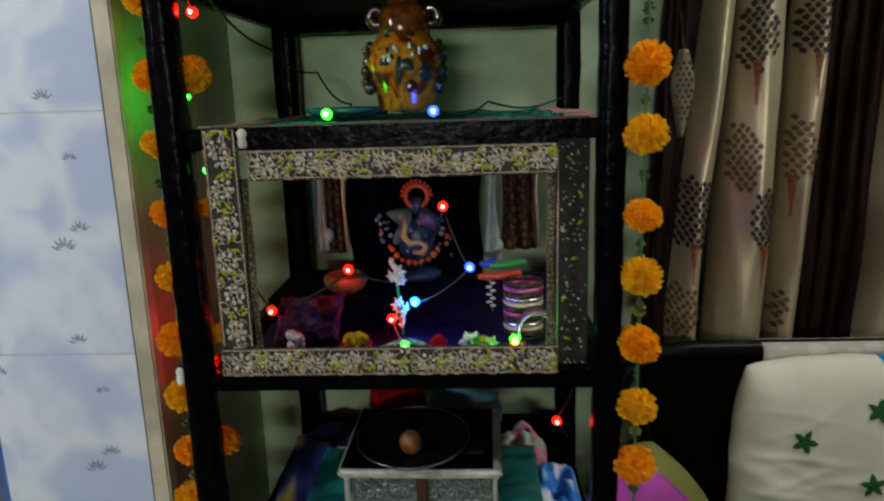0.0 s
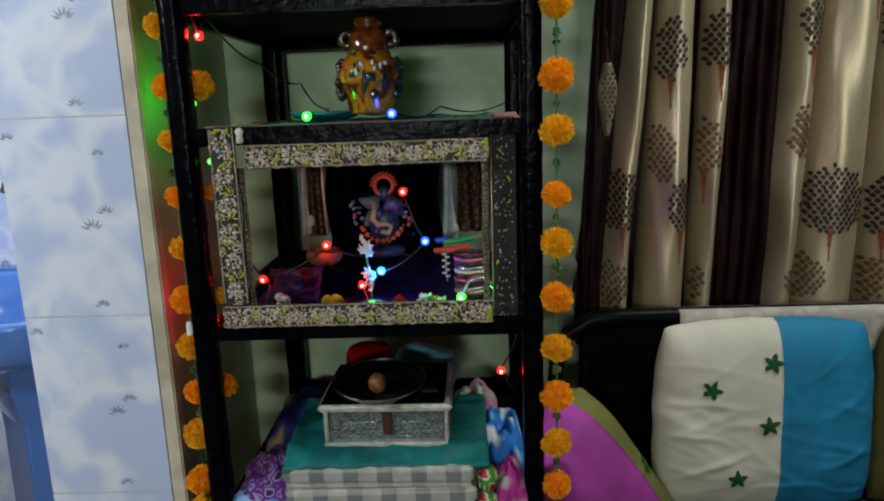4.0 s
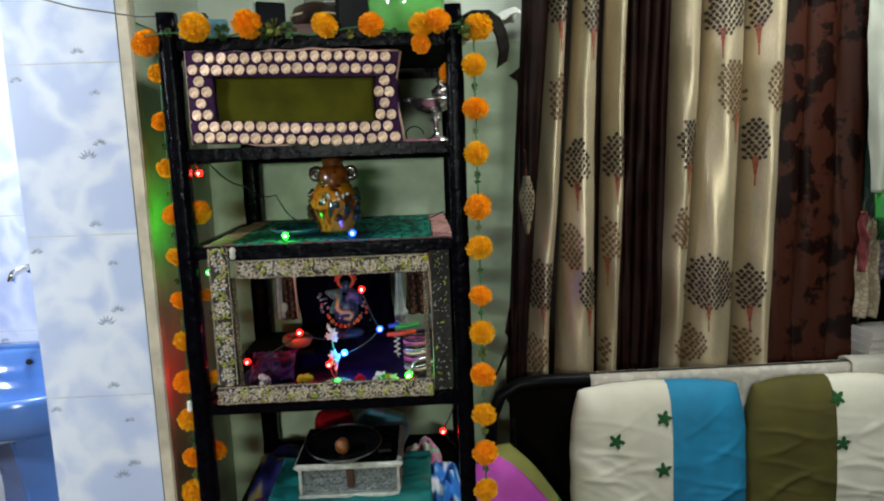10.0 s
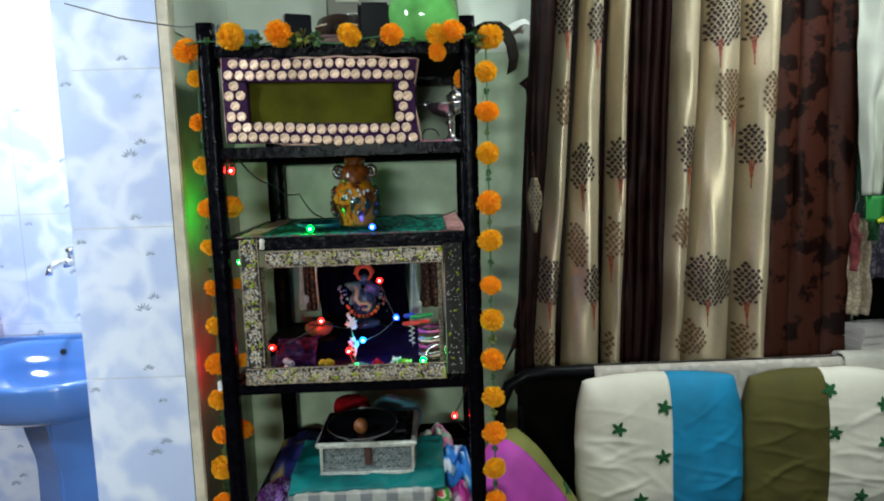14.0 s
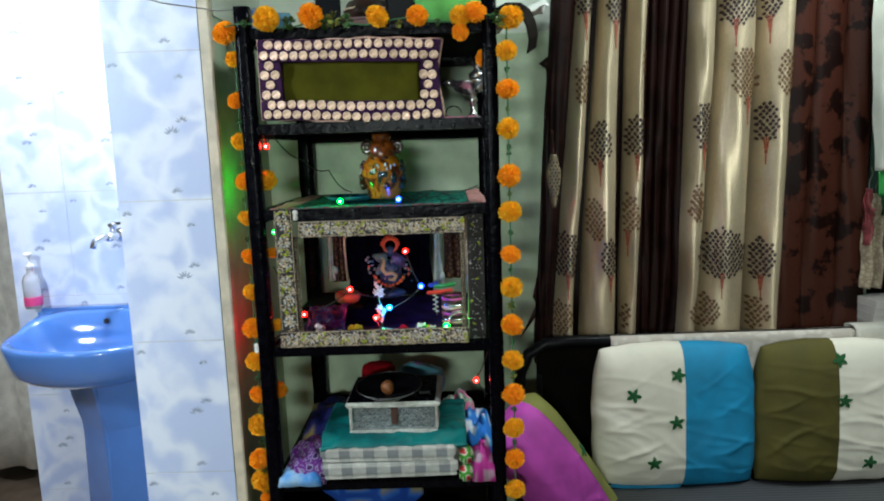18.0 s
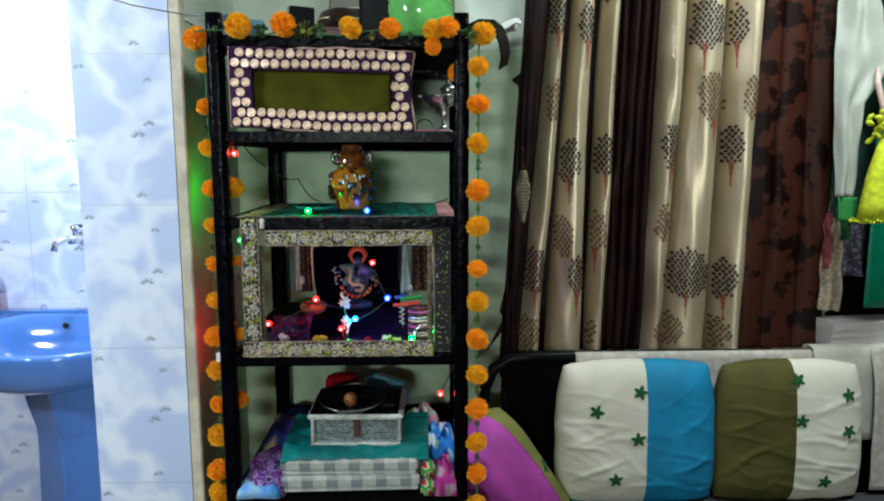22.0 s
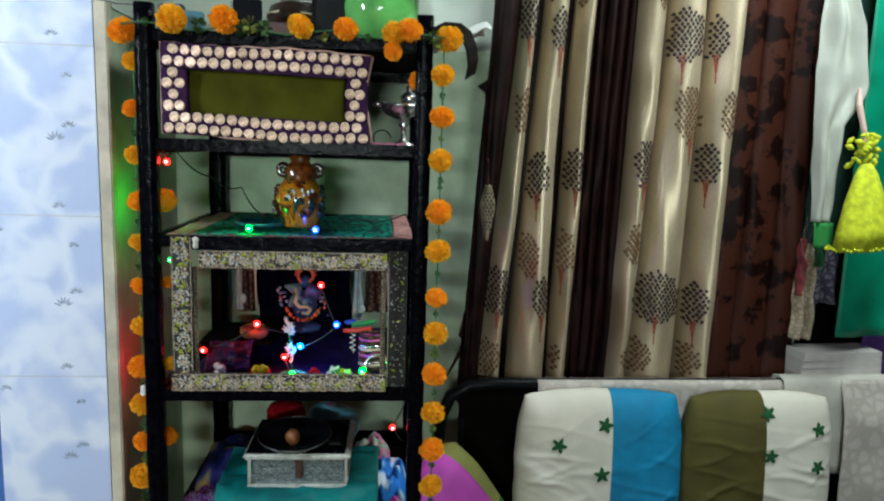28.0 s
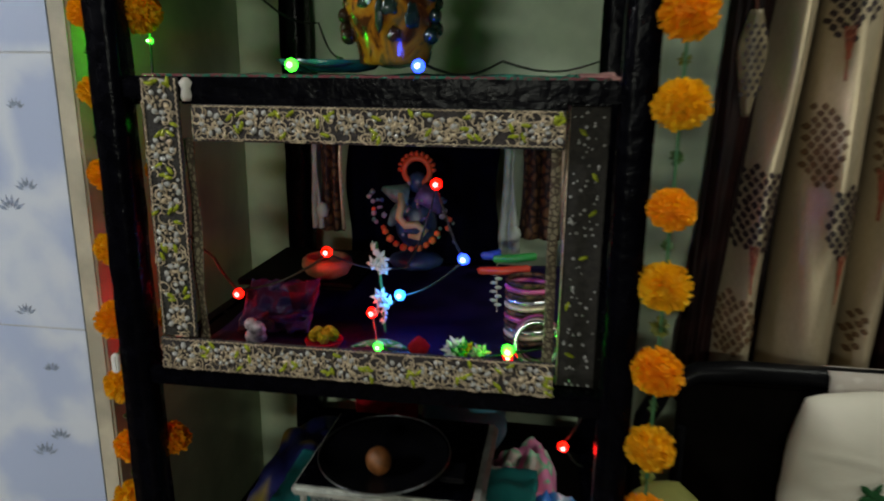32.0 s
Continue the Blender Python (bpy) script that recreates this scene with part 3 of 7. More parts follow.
# ---- shelf cloth ----
def weave(name, a, b, scale, rough=0.8, c=None):
    """A printed cloth: two colours split by a warped cell pattern."""
    m, nt, ns, ln, bs = nodes_of(name)
    tc = ns.new("ShaderNodeTexCoord")
    vo = ns.new("ShaderNodeTexVoronoi")
    vo.feature = "DISTANCE_TO_EDGE"
    vo.inputs["Scale"].default_value = scale
    no = ns.new("ShaderNodeTexNoise")
    no.inputs["Scale"].default_value, no.inputs["Detail"].default_value = scale * 0.6, 4
    ln.new(tc.outputs["Object"], no.inputs["Vector"])
    ln.new(tc.outputs["Object"], vo.inputs["Vector"])
    add = ns.new("ShaderNodeMath")
    add.operation = "MULTIPLY_ADD"
    add.inputs[1].default_value = 0.35
    ln.new(no.outputs["Fac"], add.inputs[0])
    ln.new(vo.outputs["Distance"], add.inputs[2])
    ramp = ns.new("ShaderNodeValToRGB")
    e = ramp.color_ramp.elements
    e[0].position, e[0].color = 0.28, (*a, 1)
    e[1].position, e[1].color = 0.34, (*b, 1)
    if c:
        q = e.new(0.48)
        q.color = (*c, 1)
    ln.new(add.outputs[0], ramp.inputs["Fac"])
    ln.new(ramp.outputs["Color"], bs.inputs["Base Color"])
    bs.inputs["Roughness"].default_value = rough
    bs.inputs["Specular IOR Level"].default_value = 0.25
    fine = ns.new("ShaderNodeTexNoise")
    fine.inputs["Scale"].default_value = 600
    ln.new(tc.outputs["Object"], fine.inputs["Vector"])
    bp = ns.new("ShaderNodeBump")
    bp.inputs["Strength"].default_value, bp.inputs["Distance"].default_value = 0.3, 0.001
    ln.new(fine.outputs["Fac"], bp.inputs["Height"])
    ln.new(bp.outputs["Normal"], bs.inputs["Normal"])
    return m


M_TEALPRINT = weave("teal_printed_cloth", (0.002, 0.04, 0.034), (0.006, 0.29, 0.19), 45)
M_PINKCLOTH = mat("faded_pink_cloth", (0.50, 0.24, 0.22), 0.85, vary=0.4, scale=60)
runner = thing("shelf_cloth", "teal printed cloth with faded pink hem laid over the shelf", "cloth", (0.0, 0.23, 1.2125))


def runner_fn(x0, x1):
    def fn(u, v):
        x, y = x0 + (x1 - x0) * u, -0.22 + 0.44 * v
        return Vector((x, y, 0.004 + 0.005 * noise.noise(Vector((x * 14, y * 14, 3))) + 0.004 * abs(math.sin(x * 40 + y * 20)) * (0.3 + (x > 0.2))))
    return fn


part("panel", sheet(runner_fn(-0.19, 0.205), 60, 30, 0.0025), M_TEALPRINT, runner, smooth=True)
part("hem", sheet(runner_fn(0.2075, 0.246), 12, 30, 0.004), M_PINKCLOTH, runner, "faded pink hem", True)
part("hem", sheet(runner_fn(-0.238, -0.193), 12, 30, 0.004), M_PINKCLOTH, runner, "faded pink hem", True)
part("fringe", sheet(lambda u, v: Vector((-0.22 + 0.455 * u, -0.226 - 0.002 * math.sin(u * 70), 0.006 - 0.010 * v - 0.004 * v * noise.noise(Vector((u * 30, 0, 0))))), 90, 2, 0.001), weave("red_green_edge", (0.16, 0.04, 0.05), (0.015, 0.12, 0.08), 120), runner, smooth=True)
dish = thing("dish", "shallow teal dish lying on the shelf cloth", "dish", (-0.07, 0.12, 1.2205))
part("bowl", lathe([(0.03, 0.0), (0.05, 0.004), (0.062, 0.014), (0.06, 0.014), (0.048, 0.007), (0.001, 0.005)], 28), mat("teal_glazed_dish", (0.01, 0.12, 0.14), 0.2, vary=0.4, scale=40), dish, smooth=True)

# ---- jewelled border round the shrine opening ----
M_PEARL = mat("pearl_bead", (0.50, 0.50, 0.48), 0.12, vary=0.25, scale=200, coat=0.8)
M_GREENBEAD = mat("lime_green_bead", (0.34, 0.40, 0.03), 0.15, vary=0.4, scale=200, coat=0.8)
M_GOLDTHREAD = mat("dull_gold_thread", (0.62, 0.50, 0.34), 0.4, metal=0.3, vary=0.3, scale=200)
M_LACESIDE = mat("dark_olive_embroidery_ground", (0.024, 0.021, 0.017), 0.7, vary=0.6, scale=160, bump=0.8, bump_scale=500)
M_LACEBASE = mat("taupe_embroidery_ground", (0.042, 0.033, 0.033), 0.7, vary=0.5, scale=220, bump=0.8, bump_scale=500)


def bead(bm, p, r, sx=1.0, sz=1.0, rot=0.0):
    own = bmesh.new()
    bmesh.ops.create_icosphere(own, subdivisions=1, radius=r)
    for v in own.verts:
        x, z = v.co.x * sx, v.co.z * sz
        v.co = Vector((x * math.cos(rot) - z * math.sin(rot), v.co.y * 0.7, x * math.sin(rot) + z * math.cos(rot))) + Vector(p)
    join(bm, own)


def lace(parent, x0, x1, z0, z1, y, seed, ground, sparse=False):
    """An embroidered border strip: ground, pearl flowers, green leaves and gold scrolls."""
    rnd = random.Random(seed)
    st = part("border_strip", box(x0, x1, y, y + 0.004, z0, z1, 0.001, 1), ground, parent)
    along = x1 - x0 > z1 - z0
    L, Wd = (x1 - x0, z1 - z0) if along else (z1 - z0, x1 - x0)

    def P(s, w):
        return (x0 + s, y - 0.001, z0 + w) if along else (x0 + w, y - 0.001, z0 + s)

    pearl, leaf, gold = bmesh.new(), bmesh.new(), bmesh.new()
    n = max(3, round(L / 0.046))
    for i in range(n):
        c = (i + 0.5) * L / n + rnd.uniform(-0.003, 0.003)
        w0 = Wd * (0.5 + 0.08 * math.sin(i * 2.4))
        big = 1.0 if not along else rnd.uniform(0.7, 1.0)
        for k in range(14 if sparse else 0):
            bead(pearl, P(min(L - 0.003, max(0.003, c + rnd.uniform(-0.5, 0.5) * L / n)), Wd * rnd.uniform(0.15, 0.9)), rnd.uniform(0.0010, 0.0021))
        for k in range(0 if sparse else 8):
            a = 2 * math.pi * k / 8 + i + rnd.uniform(-0.12, 0.12)
            q = rnd.uniform(0.0098, 0.0112) * big
            bead(pearl if rnd.random() < 0.9 else gold, P(c + q * math.cos(a), w0 + q * math.sin(a)), rnd.uniform(0.0030, 0.0038) * big, rnd.uniform(1.0, 1.35), 0.9, a)
        for k in range(0 if sparse else 5):
            a = 2 * math.pi * k / 5 + i
            bead(gold, P(c + 0.0042 * math.cos(a), w0 + 0.0042 * math.sin(a)), 0.0018)
        for k in range(1 if sparse else 11 if along else 8):
            a = rnd.uniform(0, 6.28)
            s, w = min(L - 0.004, max(0.004, c + L / n * 0.5 + rnd.uniform(-0.010, 0.010))), Wd * rnd.uniform(0.12, 0.88)
            m = leaf if k < 4 else pearl if k < 8 else gold
            bead(m, P(s, w), 0.0036 if k < 4 else rnd.uniform(0.0018, 0.0030), 1.7 if k < 4 else 1.0, 0.7 if k < 4 else 1.0, a)
        for k in range(0 if sparse else 26 if along else 14):
            s, w, r, a0 = c + rnd.uniform(-0.5, 0.5) * L / n, Wd * rnd.uniform(0.12, 0.88), rnd.uniform(0.004, 0.010), rnd.uniform(0, 6.28)
            pts = [P(min(L - 0.001, max(0.001, s + r * (1 - j / 12) * math.cos(a0 + j * 0.62))), min(Wd - 0.001, max(0.001, w + r * (1 - j / 12) * math.sin(a0 + j * 0.62)))) for j in range(8)]
            tube(pts, 0.0007, 4, gold)
    for k in range(0 if sparse else int(L / 0.0055)):
        s = (k + 0.5) * 0.0055
        for w in (Wd * 0.06, Wd * 0.94):
            tube([P(s + 0.0026 * q, w + 0.0014 * math.sin(1.57 * q)) for q in range(3)], 0.0007, 4, gold)
    if sparse:
        tube([P(0.002, Wd * 0.04), P(L - 0.002, Wd * 0.04)], 0.0008, 5, gold)
    tagged(part("pearl_flower", pearl, M_PEARL, st, "white pearl bead flowers", True), kind="stuff")
    tagged(part("leaf_bead", leaf, M_GREENBEAD, st, "lime green leaf beads", True), kind="stuff")
    tagged(part("gold_scroll", gold, M_GOLDTHREAD, st, "dull gold thread scrolls", True), kind="stuff")


border = thing("jewelled_border", "pearl and gold embroidered border framing the shrine shelf", "border", (0, 0, 0))
lace(border, -0.172, 0.196, 1.153, 1.189, -0.017, 1, M_LACEBASE)
lace(border, -0.228, 0.196, 0.903, 0.940, -0.017, 2, M_LACEBASE)
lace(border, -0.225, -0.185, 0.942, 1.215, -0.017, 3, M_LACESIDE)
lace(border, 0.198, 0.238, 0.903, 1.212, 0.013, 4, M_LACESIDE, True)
part("backing_band", box(-0.184, 0.197, -0.0125, -0.0122 + 0.004, 1.189, 1.197, 0.0005, 1), M_BLACK, border)
part("end_knob", lathe([(0.004, 0), (0.006, 0.004), (0.0045, 0.012), (0.007, 0.018), (0.002, 0.023)], 12, (-0.178, -0.012, 1.192)), mat("worn_white_knob", (0.6, 0.58, 0.52), 0.4), border, "small worn white knob", True)
for x in (0.188, -0.183):
    part("lace_ribbon", sheet(lambda u, v: Vector((x - 0.004 + 0.010 * u, -0.006 + 0.003 * math.sin(v * 11 + u * 2), 0.93 + 0.225 * v)), 3, 30, 0.001), weave("gold_lace_ribbon", (0.06, 0.045, 0.03), (0.2, 0.17, 0.11), 160), border, "narrow gold lace ribbon", True)

# ---- inside the shrine ----
FZ = 0.9005
M_NAVY = mat("dark_navy_velvet", (0.0009, 0.0009, 0.005), 0.9, spec=0.03, vary=0.5, scale=40)
M_VIOLET = mat("deep_violet_satin", (0.005, 0.002, 0.030), 0.5, vary=0.5, scale=20, spec=0.2)
mat_cloth = thing("altar_cloth", "deep violet satin cloth spread over the shrine shelf", "cloth", (0, 0.22, FZ))
part("cloth", sheet(lambda u, v: Vector((-0.22 + 0.45 * u, -0.2 + 0.36 * v, 0.004 + 0.06 * max(0, v - 0.55) + 0.006 * noise.noise(Vector((u * 6, v * 6, 1))))), 40, 30, 0.003), M_VIOLET, mat_cloth, smooth=True)
back = thing("backdrop_cloth", "dark navy velvet backdrop hung behind the idol", "cloth", (-0.004, 0.36, 1.19))
part("cloth", sheet(lambda u, v: Vector((-0.120 + 0.232 * u + 0.004 * math.sin(v * 9), 0.006 * math.sin(u * 22), -0.255 * v)), 50, 16, 0.003), M_NAVY, back, smooth=True)
M_BRONZE = weave("brown_gilt_brocade", (0.016, 0.007, 0.005), (0.075, 0.034, 0.018), 70, 0.6, (0.12, 0.06, 0.025))
for x0, x1 in ((-0.162, -0.120), (0.137, 0.205)):
    st = thing("brocade_drape", "brown gilt brocade drape hung inside the shrine", "drape", ((x0 + x1) / 2, 0.33, 1.192), group="brocade drapes in the shrine")
    part("cloth", sheet(lambda u, v: Vector(((x1 - x0) * (u - 0.5) * (1 - 0.25 * math.sin(v * 2.8)), 0.006 * math.sin(u * 16), -0.205 * v)), 20, 20, 0.003), M_BRONZE, st, smooth=True)
    part("tassel_rope", tube([((x1 - x0) * 0.5, -0.012, -0.008), ((x1 - x0) * 0.42, -0.014, -0.1), ((x1 - x0) * 0.5, -0.012, -0.2)], 0.003, 6), M_GOLDTHREAD, st, smooth=True)

M_PALE = mat("pale_green_white_voile", (0.44, 0.50, 0.43), 0.7, vary=0.2, scale=40)
for x, w, h in ((-0.163, 0.016, 0.20), (0.126, 0.030, 0.225)):
    st = thing("voile_strip", "narrow pale voile strip gathered inside the shrine", "drape", (x, 0.322, 1.192), group="voile strips in the shrine")
    part("cloth", sheet(lambda u, v: Vector((w * (u - 0.5) * (1 - 0.55 * math.sin(min(1.0, v * 1.15) * 3.0)) + 0.010 * max(0.0, v - 0.72), 0.004 * math.sin(u * 9 + v * 4), -h * v)), 12, 26, 0.002), M_PALE, st, smooth=True)
    part("knot", lathe([(0.002, -0.012), (0.008, -0.008), (0.010, 0.0), (0.007, 0.009), (0.001, 0.012)], 12, (0.010, -0.004, -h + 0.028)), M_PALE, st, smooth=True)
sprig = thing("leaf_string", "short string of small silvery leaves hanging in the shrine", "ornament", (0.120, 0.20, 0.972))
part("thread", tube([(0, 0, 0.02), (0.001, 0, -0.02), (0.002, 0, -0.056)], 0.0007, 5), M_GOLDTHREAD, sprig)
for k in range(9):
    q = bmesh.new()
    bmesh.ops.create_icosphere(q, subdivisions=1, radius=0.004)
    for v in q.verts:
        v.co = Vector((v.co.x * 1.4 + 0.003 * (-1) ** k, v.co.y * 0.3, v.co.z * 0.7 - 0.006 * k + 0.002))
    part("leaf", q, M_PALE, sprig, smooth=True)

# the idol, one plain figure
M_IDOLBLUE = mat("blue_painted_plaster", (0.022, 0.050, 0.13), 0.35, vary=0.5, scale=60)
M_IDOLGOLD = mat("pale_yellow_sash_paint", (0.40, 0.35, 0.16), 0.4)
M_IDOLRED = mat("vermilion_paint", (0.5, 0.07, 0.02), 0.5)
M_IDOLWHITE = mat("white_plaster_flowers", (0.26, 0.25, 0.29), 0.5)
bm = bmesh.new()


def blob(c, r, s, k, sub=2):
    own = bmesh.new()
    bmesh.ops.create_icosphere(own, subdivisions=sub, radius=r)
    for v in own.verts:
        v.co = Vector((v.co.x * s[0], v.co.y * s[1], v.co.z * s[2])) + Vector(c)
    for f in own.faces:
        f.material_index = k
        f.smooth = True
    join(bm, own)


def paint(own, k):
    for f in own.faces:
        f.material_index = k
        f.smooth = True
    join(bm, own)


# robed body on a low plinth, wide at the shoulders
blob((0.004, 0.252, 1.020), 0.030, (1.0, 0.62, 1.25), 0)
blob((0.004, 0.25, 0.968), 0.040, (1.0, 0.8, 0.34), 0)
blob((0.007, 0.246, 1.078), 0.0135, (1.0, 0.9, 1.1), 0)
# cape: a pale wing on one side, a violet one on the other
paint(tube([(-0.004, 0.238, 1.062), (-0.022, 0.234, 1.064), (-0.040, 0.236, 1.070)], [0.016, 0.012, 0.003], 10), 4)
paint(tube([(-0.006, 0.236, 1.050), (-0.020, 0.234, 1.034), (-0.030, 0.236, 1.020)], [0.012, 0.010, 0.004], 10), 4)
paint(tube([(0.012, 0.236, 1.066), (0.030, 0.234, 1.056), (0.040, 0.236, 1.040)], [0.015, 0.013, 0.005], 10), 5)
# a hoop of vermilion round the head
paint(tube([(0.007 + 0.0175 * math.cos(a), 0.240, 1.094 + 0.0175 * math.sin(a)) for a in [q * math.pi / 10 for q in range(20)]], 0.0042, 6, closed=True), 2)
for i in range(11):
    a = math.pi * i / 10
    blob((0.007 + 0.023 * math.cos(a), 0.239, 1.096 + 0.022 * math.sin(a)), 0.0034, (1, 1, 1), 2, 1)
# a looped sash
SASH = [(-0.012, 0.224, 1.066), (-0.010, 0.220, 1.050), (-0.013, 0.218, 1.034), (-0.004, 0.216, 1.024), (0.012, 0.216, 1.026), (0.022, 0.217, 1.018), (0.014, 0.217, 1.008), (0.0, 0.217, 1.010)]
paint(tube(SASH, [0.004, 0.005, 0.0055, 0.0055, 0.005, 0.0055, 0.005, 0.003], 8), 1)
rnd = random.Random(5)
for i in range(9):
    a = math.pi * (1.16 + 0.68 * i / 8)
    blob((0.004 + 0.040 * math.cos(a), 0.214, 1.036 + 0.043 * math.sin(a)), 0.0048 + 0.0012 * (i % 2), (1, 0.8, 1), 6, 1)
for sx in (-1, 1):
    for i in range(14):
        blob((0.004 + sx * (0.047 + rnd.gauss(0, 0.006)), 0.222 + rnd.uniform(-0.004, 0.004), 1.034 + rnd.gauss(0, 0.014)), rnd.uniform(0.0022, 0.0045), (1, 0.6, 1), rnd.choice((3, 3, 0, 4, 2)), 1)
for i in range(22):
    blob((0.004 + rnd.gauss(0, 0.016), 0.222 + rnd.uniform(-0.003, 0.003), 1.03 + rnd.gauss(0, 0.018)), rnd.uniform(0.0016, 0.0036), (1, 0.6, 1), rnd.choice((0, 1, 3, 4, 5)), 1)
M_IDOLTEAL = mat("pale_teal_cape_paint", (0.10, 0.20, 0.19), 0.45, vary=0.5, scale=90)
M_IDOLVIOLET = mat("violet_cape_paint", (0.10, 0.07, 0.22), 0.45, vary=0.5, scale=90)
M_IDOLORANGE = mat("orange_bead_paint", (0.62, 0.13, 0.02), 0.5)
tagged(part("statue", bm, [M_IDOLBLUE, M_IDOLGOLD, M_IDOLRED, M_IDOLWHITE, M_IDOLTEAL, M_IDOLVIOLET, M_IDOLORANGE]), "small blue painted statue with a red crown on the altar cloth", "statue")

M_WHITEFLOWER = mat("white_fabric_petal", (0.75, 0.76, 0.72), 0.7)
M_GREENFELT = mat("bright_green_felt", (0.03, 0.25, 0.06), 0.8)
M_YELLOW = mat("yellow_fabric", (0.72, 0.55, 0.03), 0.75, vary=0.3, scale=80)
M_RED = mat("red_fabric", (0.36, 0.006, 0.014), 0.9, spec=0.1, vary=0.4, scale=40)
M_PINK = mat("magenta_foil", (0.5, 0.08, 0.22), 0.35, vary=0.6, scale=50, second=(0.12, 0.03, 0.1))


def blossom(name, label, x, y, z, r, m, n=6, rx=10.0, count=3, base=None):
    ob = thing(name, label, "flower", (x, y, z))
    for k in range(count):
        f = part("petal_ring", petal_flower(n, r * (1 - 0.12 * k), r * 0.25), m, ob)
        f.matrix_local = pose(r * 0.25 * math.cos(k * 2.4), -0.004 - 0.006 * k, r * (0.9 + 0.1 * math.sin(k * 2)), rx + 8 * k, 0, k * 40)
    part("stem", tube([(0, 0.004, 0), (0.001, 0.002, r)], 0.0018, 6), base or M_GREENFELT, ob)
    return ob


spray = thing("flower_spray", "spray of white fabric flowers standing before the statue", "flower", (-0.014, 0.12, FZ + 0.008))
part("stem", tube([(0.004, 0, 0), (0.0, 0, 0.06), (-0.006, 0, 0.115)], 0.002, 6), M_GREENFELT, spray)
for i, (x, z, r) in enumerate(((-0.004, 0.108, 0.012), (0.004, 0.098, 0.013), (-0.006, 0.09, 0.012), (0.004, 0.084, 0.011), (-0.002, 0.05, 0.013), (0.006, 0.04, 0.014), (-0.006, 0.034, 0.012), (0.002, 0.024, 0.012))):
    f = part("flower", petal_flower(6, r, 0.004), M_WHITEFLOWER, spray)
    f.matrix_local = pose(x, -0.006, z, 15, 0, i * 25 - 60)
blossom("small_flower", "small white and green fabric flower on the altar cloth", 0.085, 0.06, FZ + 0.006, 0.017, M_WHITEFLOWER, 6)
blossom("small_flower", "small green fabric flower on the altar cloth", 0.092, 0.055, FZ + 0.006, 0.015, M_GREENFELT, 5)
blossom("small_flower", "small pale fabric flower on the altar cloth", 0.112, 0.06, FZ + 0.006, 0.013, mat("peach_petal", (0.7, 0.5, 0.4), 0.7), 6)
blossom("small_flower", "small orange fabric flower on the altar cloth", 0.1, 0.06, FZ + 0.014, 0.009, M_PETAL, 6)
yellow_me = FLOWERS[0].copy()
yellow_me.materials[0] = M_YELLOW
ydish = thing("flower_dish", "red dish heaped with yellow flowers on the altar cloth", "dish", (-0.069, 0.06, FZ + 0.006))
part("dish", lathe([(0.012, 0), (0.02, 0.006), (0.023, 0.012), (0.02, 0.012), (0.002, 0.006)], 18), M_RED, ydish, smooth=True)
for k in range(5):
    f = new("flower", yellow_me)
    f.parent = ydish
    f.matrix_local = pose(0.011 * math.cos(k * 1.26), 0.011 * math.sin(k * 1.26), 0.018, 0, 0, k * 40) @ Matrix.Scale(0.29, 4)
gl = thing("cloth_leaf", "bright green and white felt leaf on the altar cloth", "ornament", (0.0, 0.055, FZ + 0.006))
part("leaf", sheet(lambda u, v: Vector(((u - 0.5) * 0.07, (v - 0.5) * 0.02 * math.sin(3.14 * u), 0.008 + 0.008 * math.sin(u * 3))), 12, 6, 0.002), weave("green_white_felt", (0.04, 0.3, 0.08), (0.5, 0.6, 0.5), 60), gl, smooth=True)
rl = thing("cloth_bud", "red felt bud lying on the altar cloth", "ornament", (0.045, 0.055, FZ + 0.006))
part("bud", lathe([(0.002, 0), (0.01, 0.006), (0.013, 0.014), (0.006, 0.022), (0.001, 0.026)], 14), M_RED, rl, smooth=True)
pk = thing("foil_packet", "crumpled violet foil packet leaning in the shrine", "packet", (-0.145, 0.09, FZ + 0.006))
part("packet", sheet(lambda u, v: Vector(((u - 0.5) * 0.09, 0.05 * v + 0.012 * noise.noise(Vector((u * 7, v * 7, 4))), 0.006 + 0.05 * v + 0.008 * noise.noise(Vector((u * 9, v * 9, 8))))), 20, 14, 0.004), weave("violet_printed_foil", (0.05, 0.012, 0.06), (0.05, 0.04, 0.12), 40, 0.35, (0.015, 0.01, 0.07)), pk, smooth=True)
fig = thing("figurine", "tiny pale figurine in front of the foil packet", "ornament", (-0.152, 0.055, FZ + 0.006))
fb = bmesh.new()
for c, r in (((0, 0, 0.012), 0.012), ((0.003, 0, 0.02), 0.011), ((-0.004, 0, 0.027), 0.008), ((0.008, 0, 0.012), 0.007)):
    own = bmesh.new()
    bmesh.ops.create_icosphere(own, subdivisions=2, radius=r)
    bmesh.ops.translate(own, verts=own.verts, vec=c)
    join(fb, own)
part("figure", fb, mat("pale_glazed_figure", (0.4, 0.34, 0.36), 0.2, vary=0.7, scale=120), fig, smooth=True)
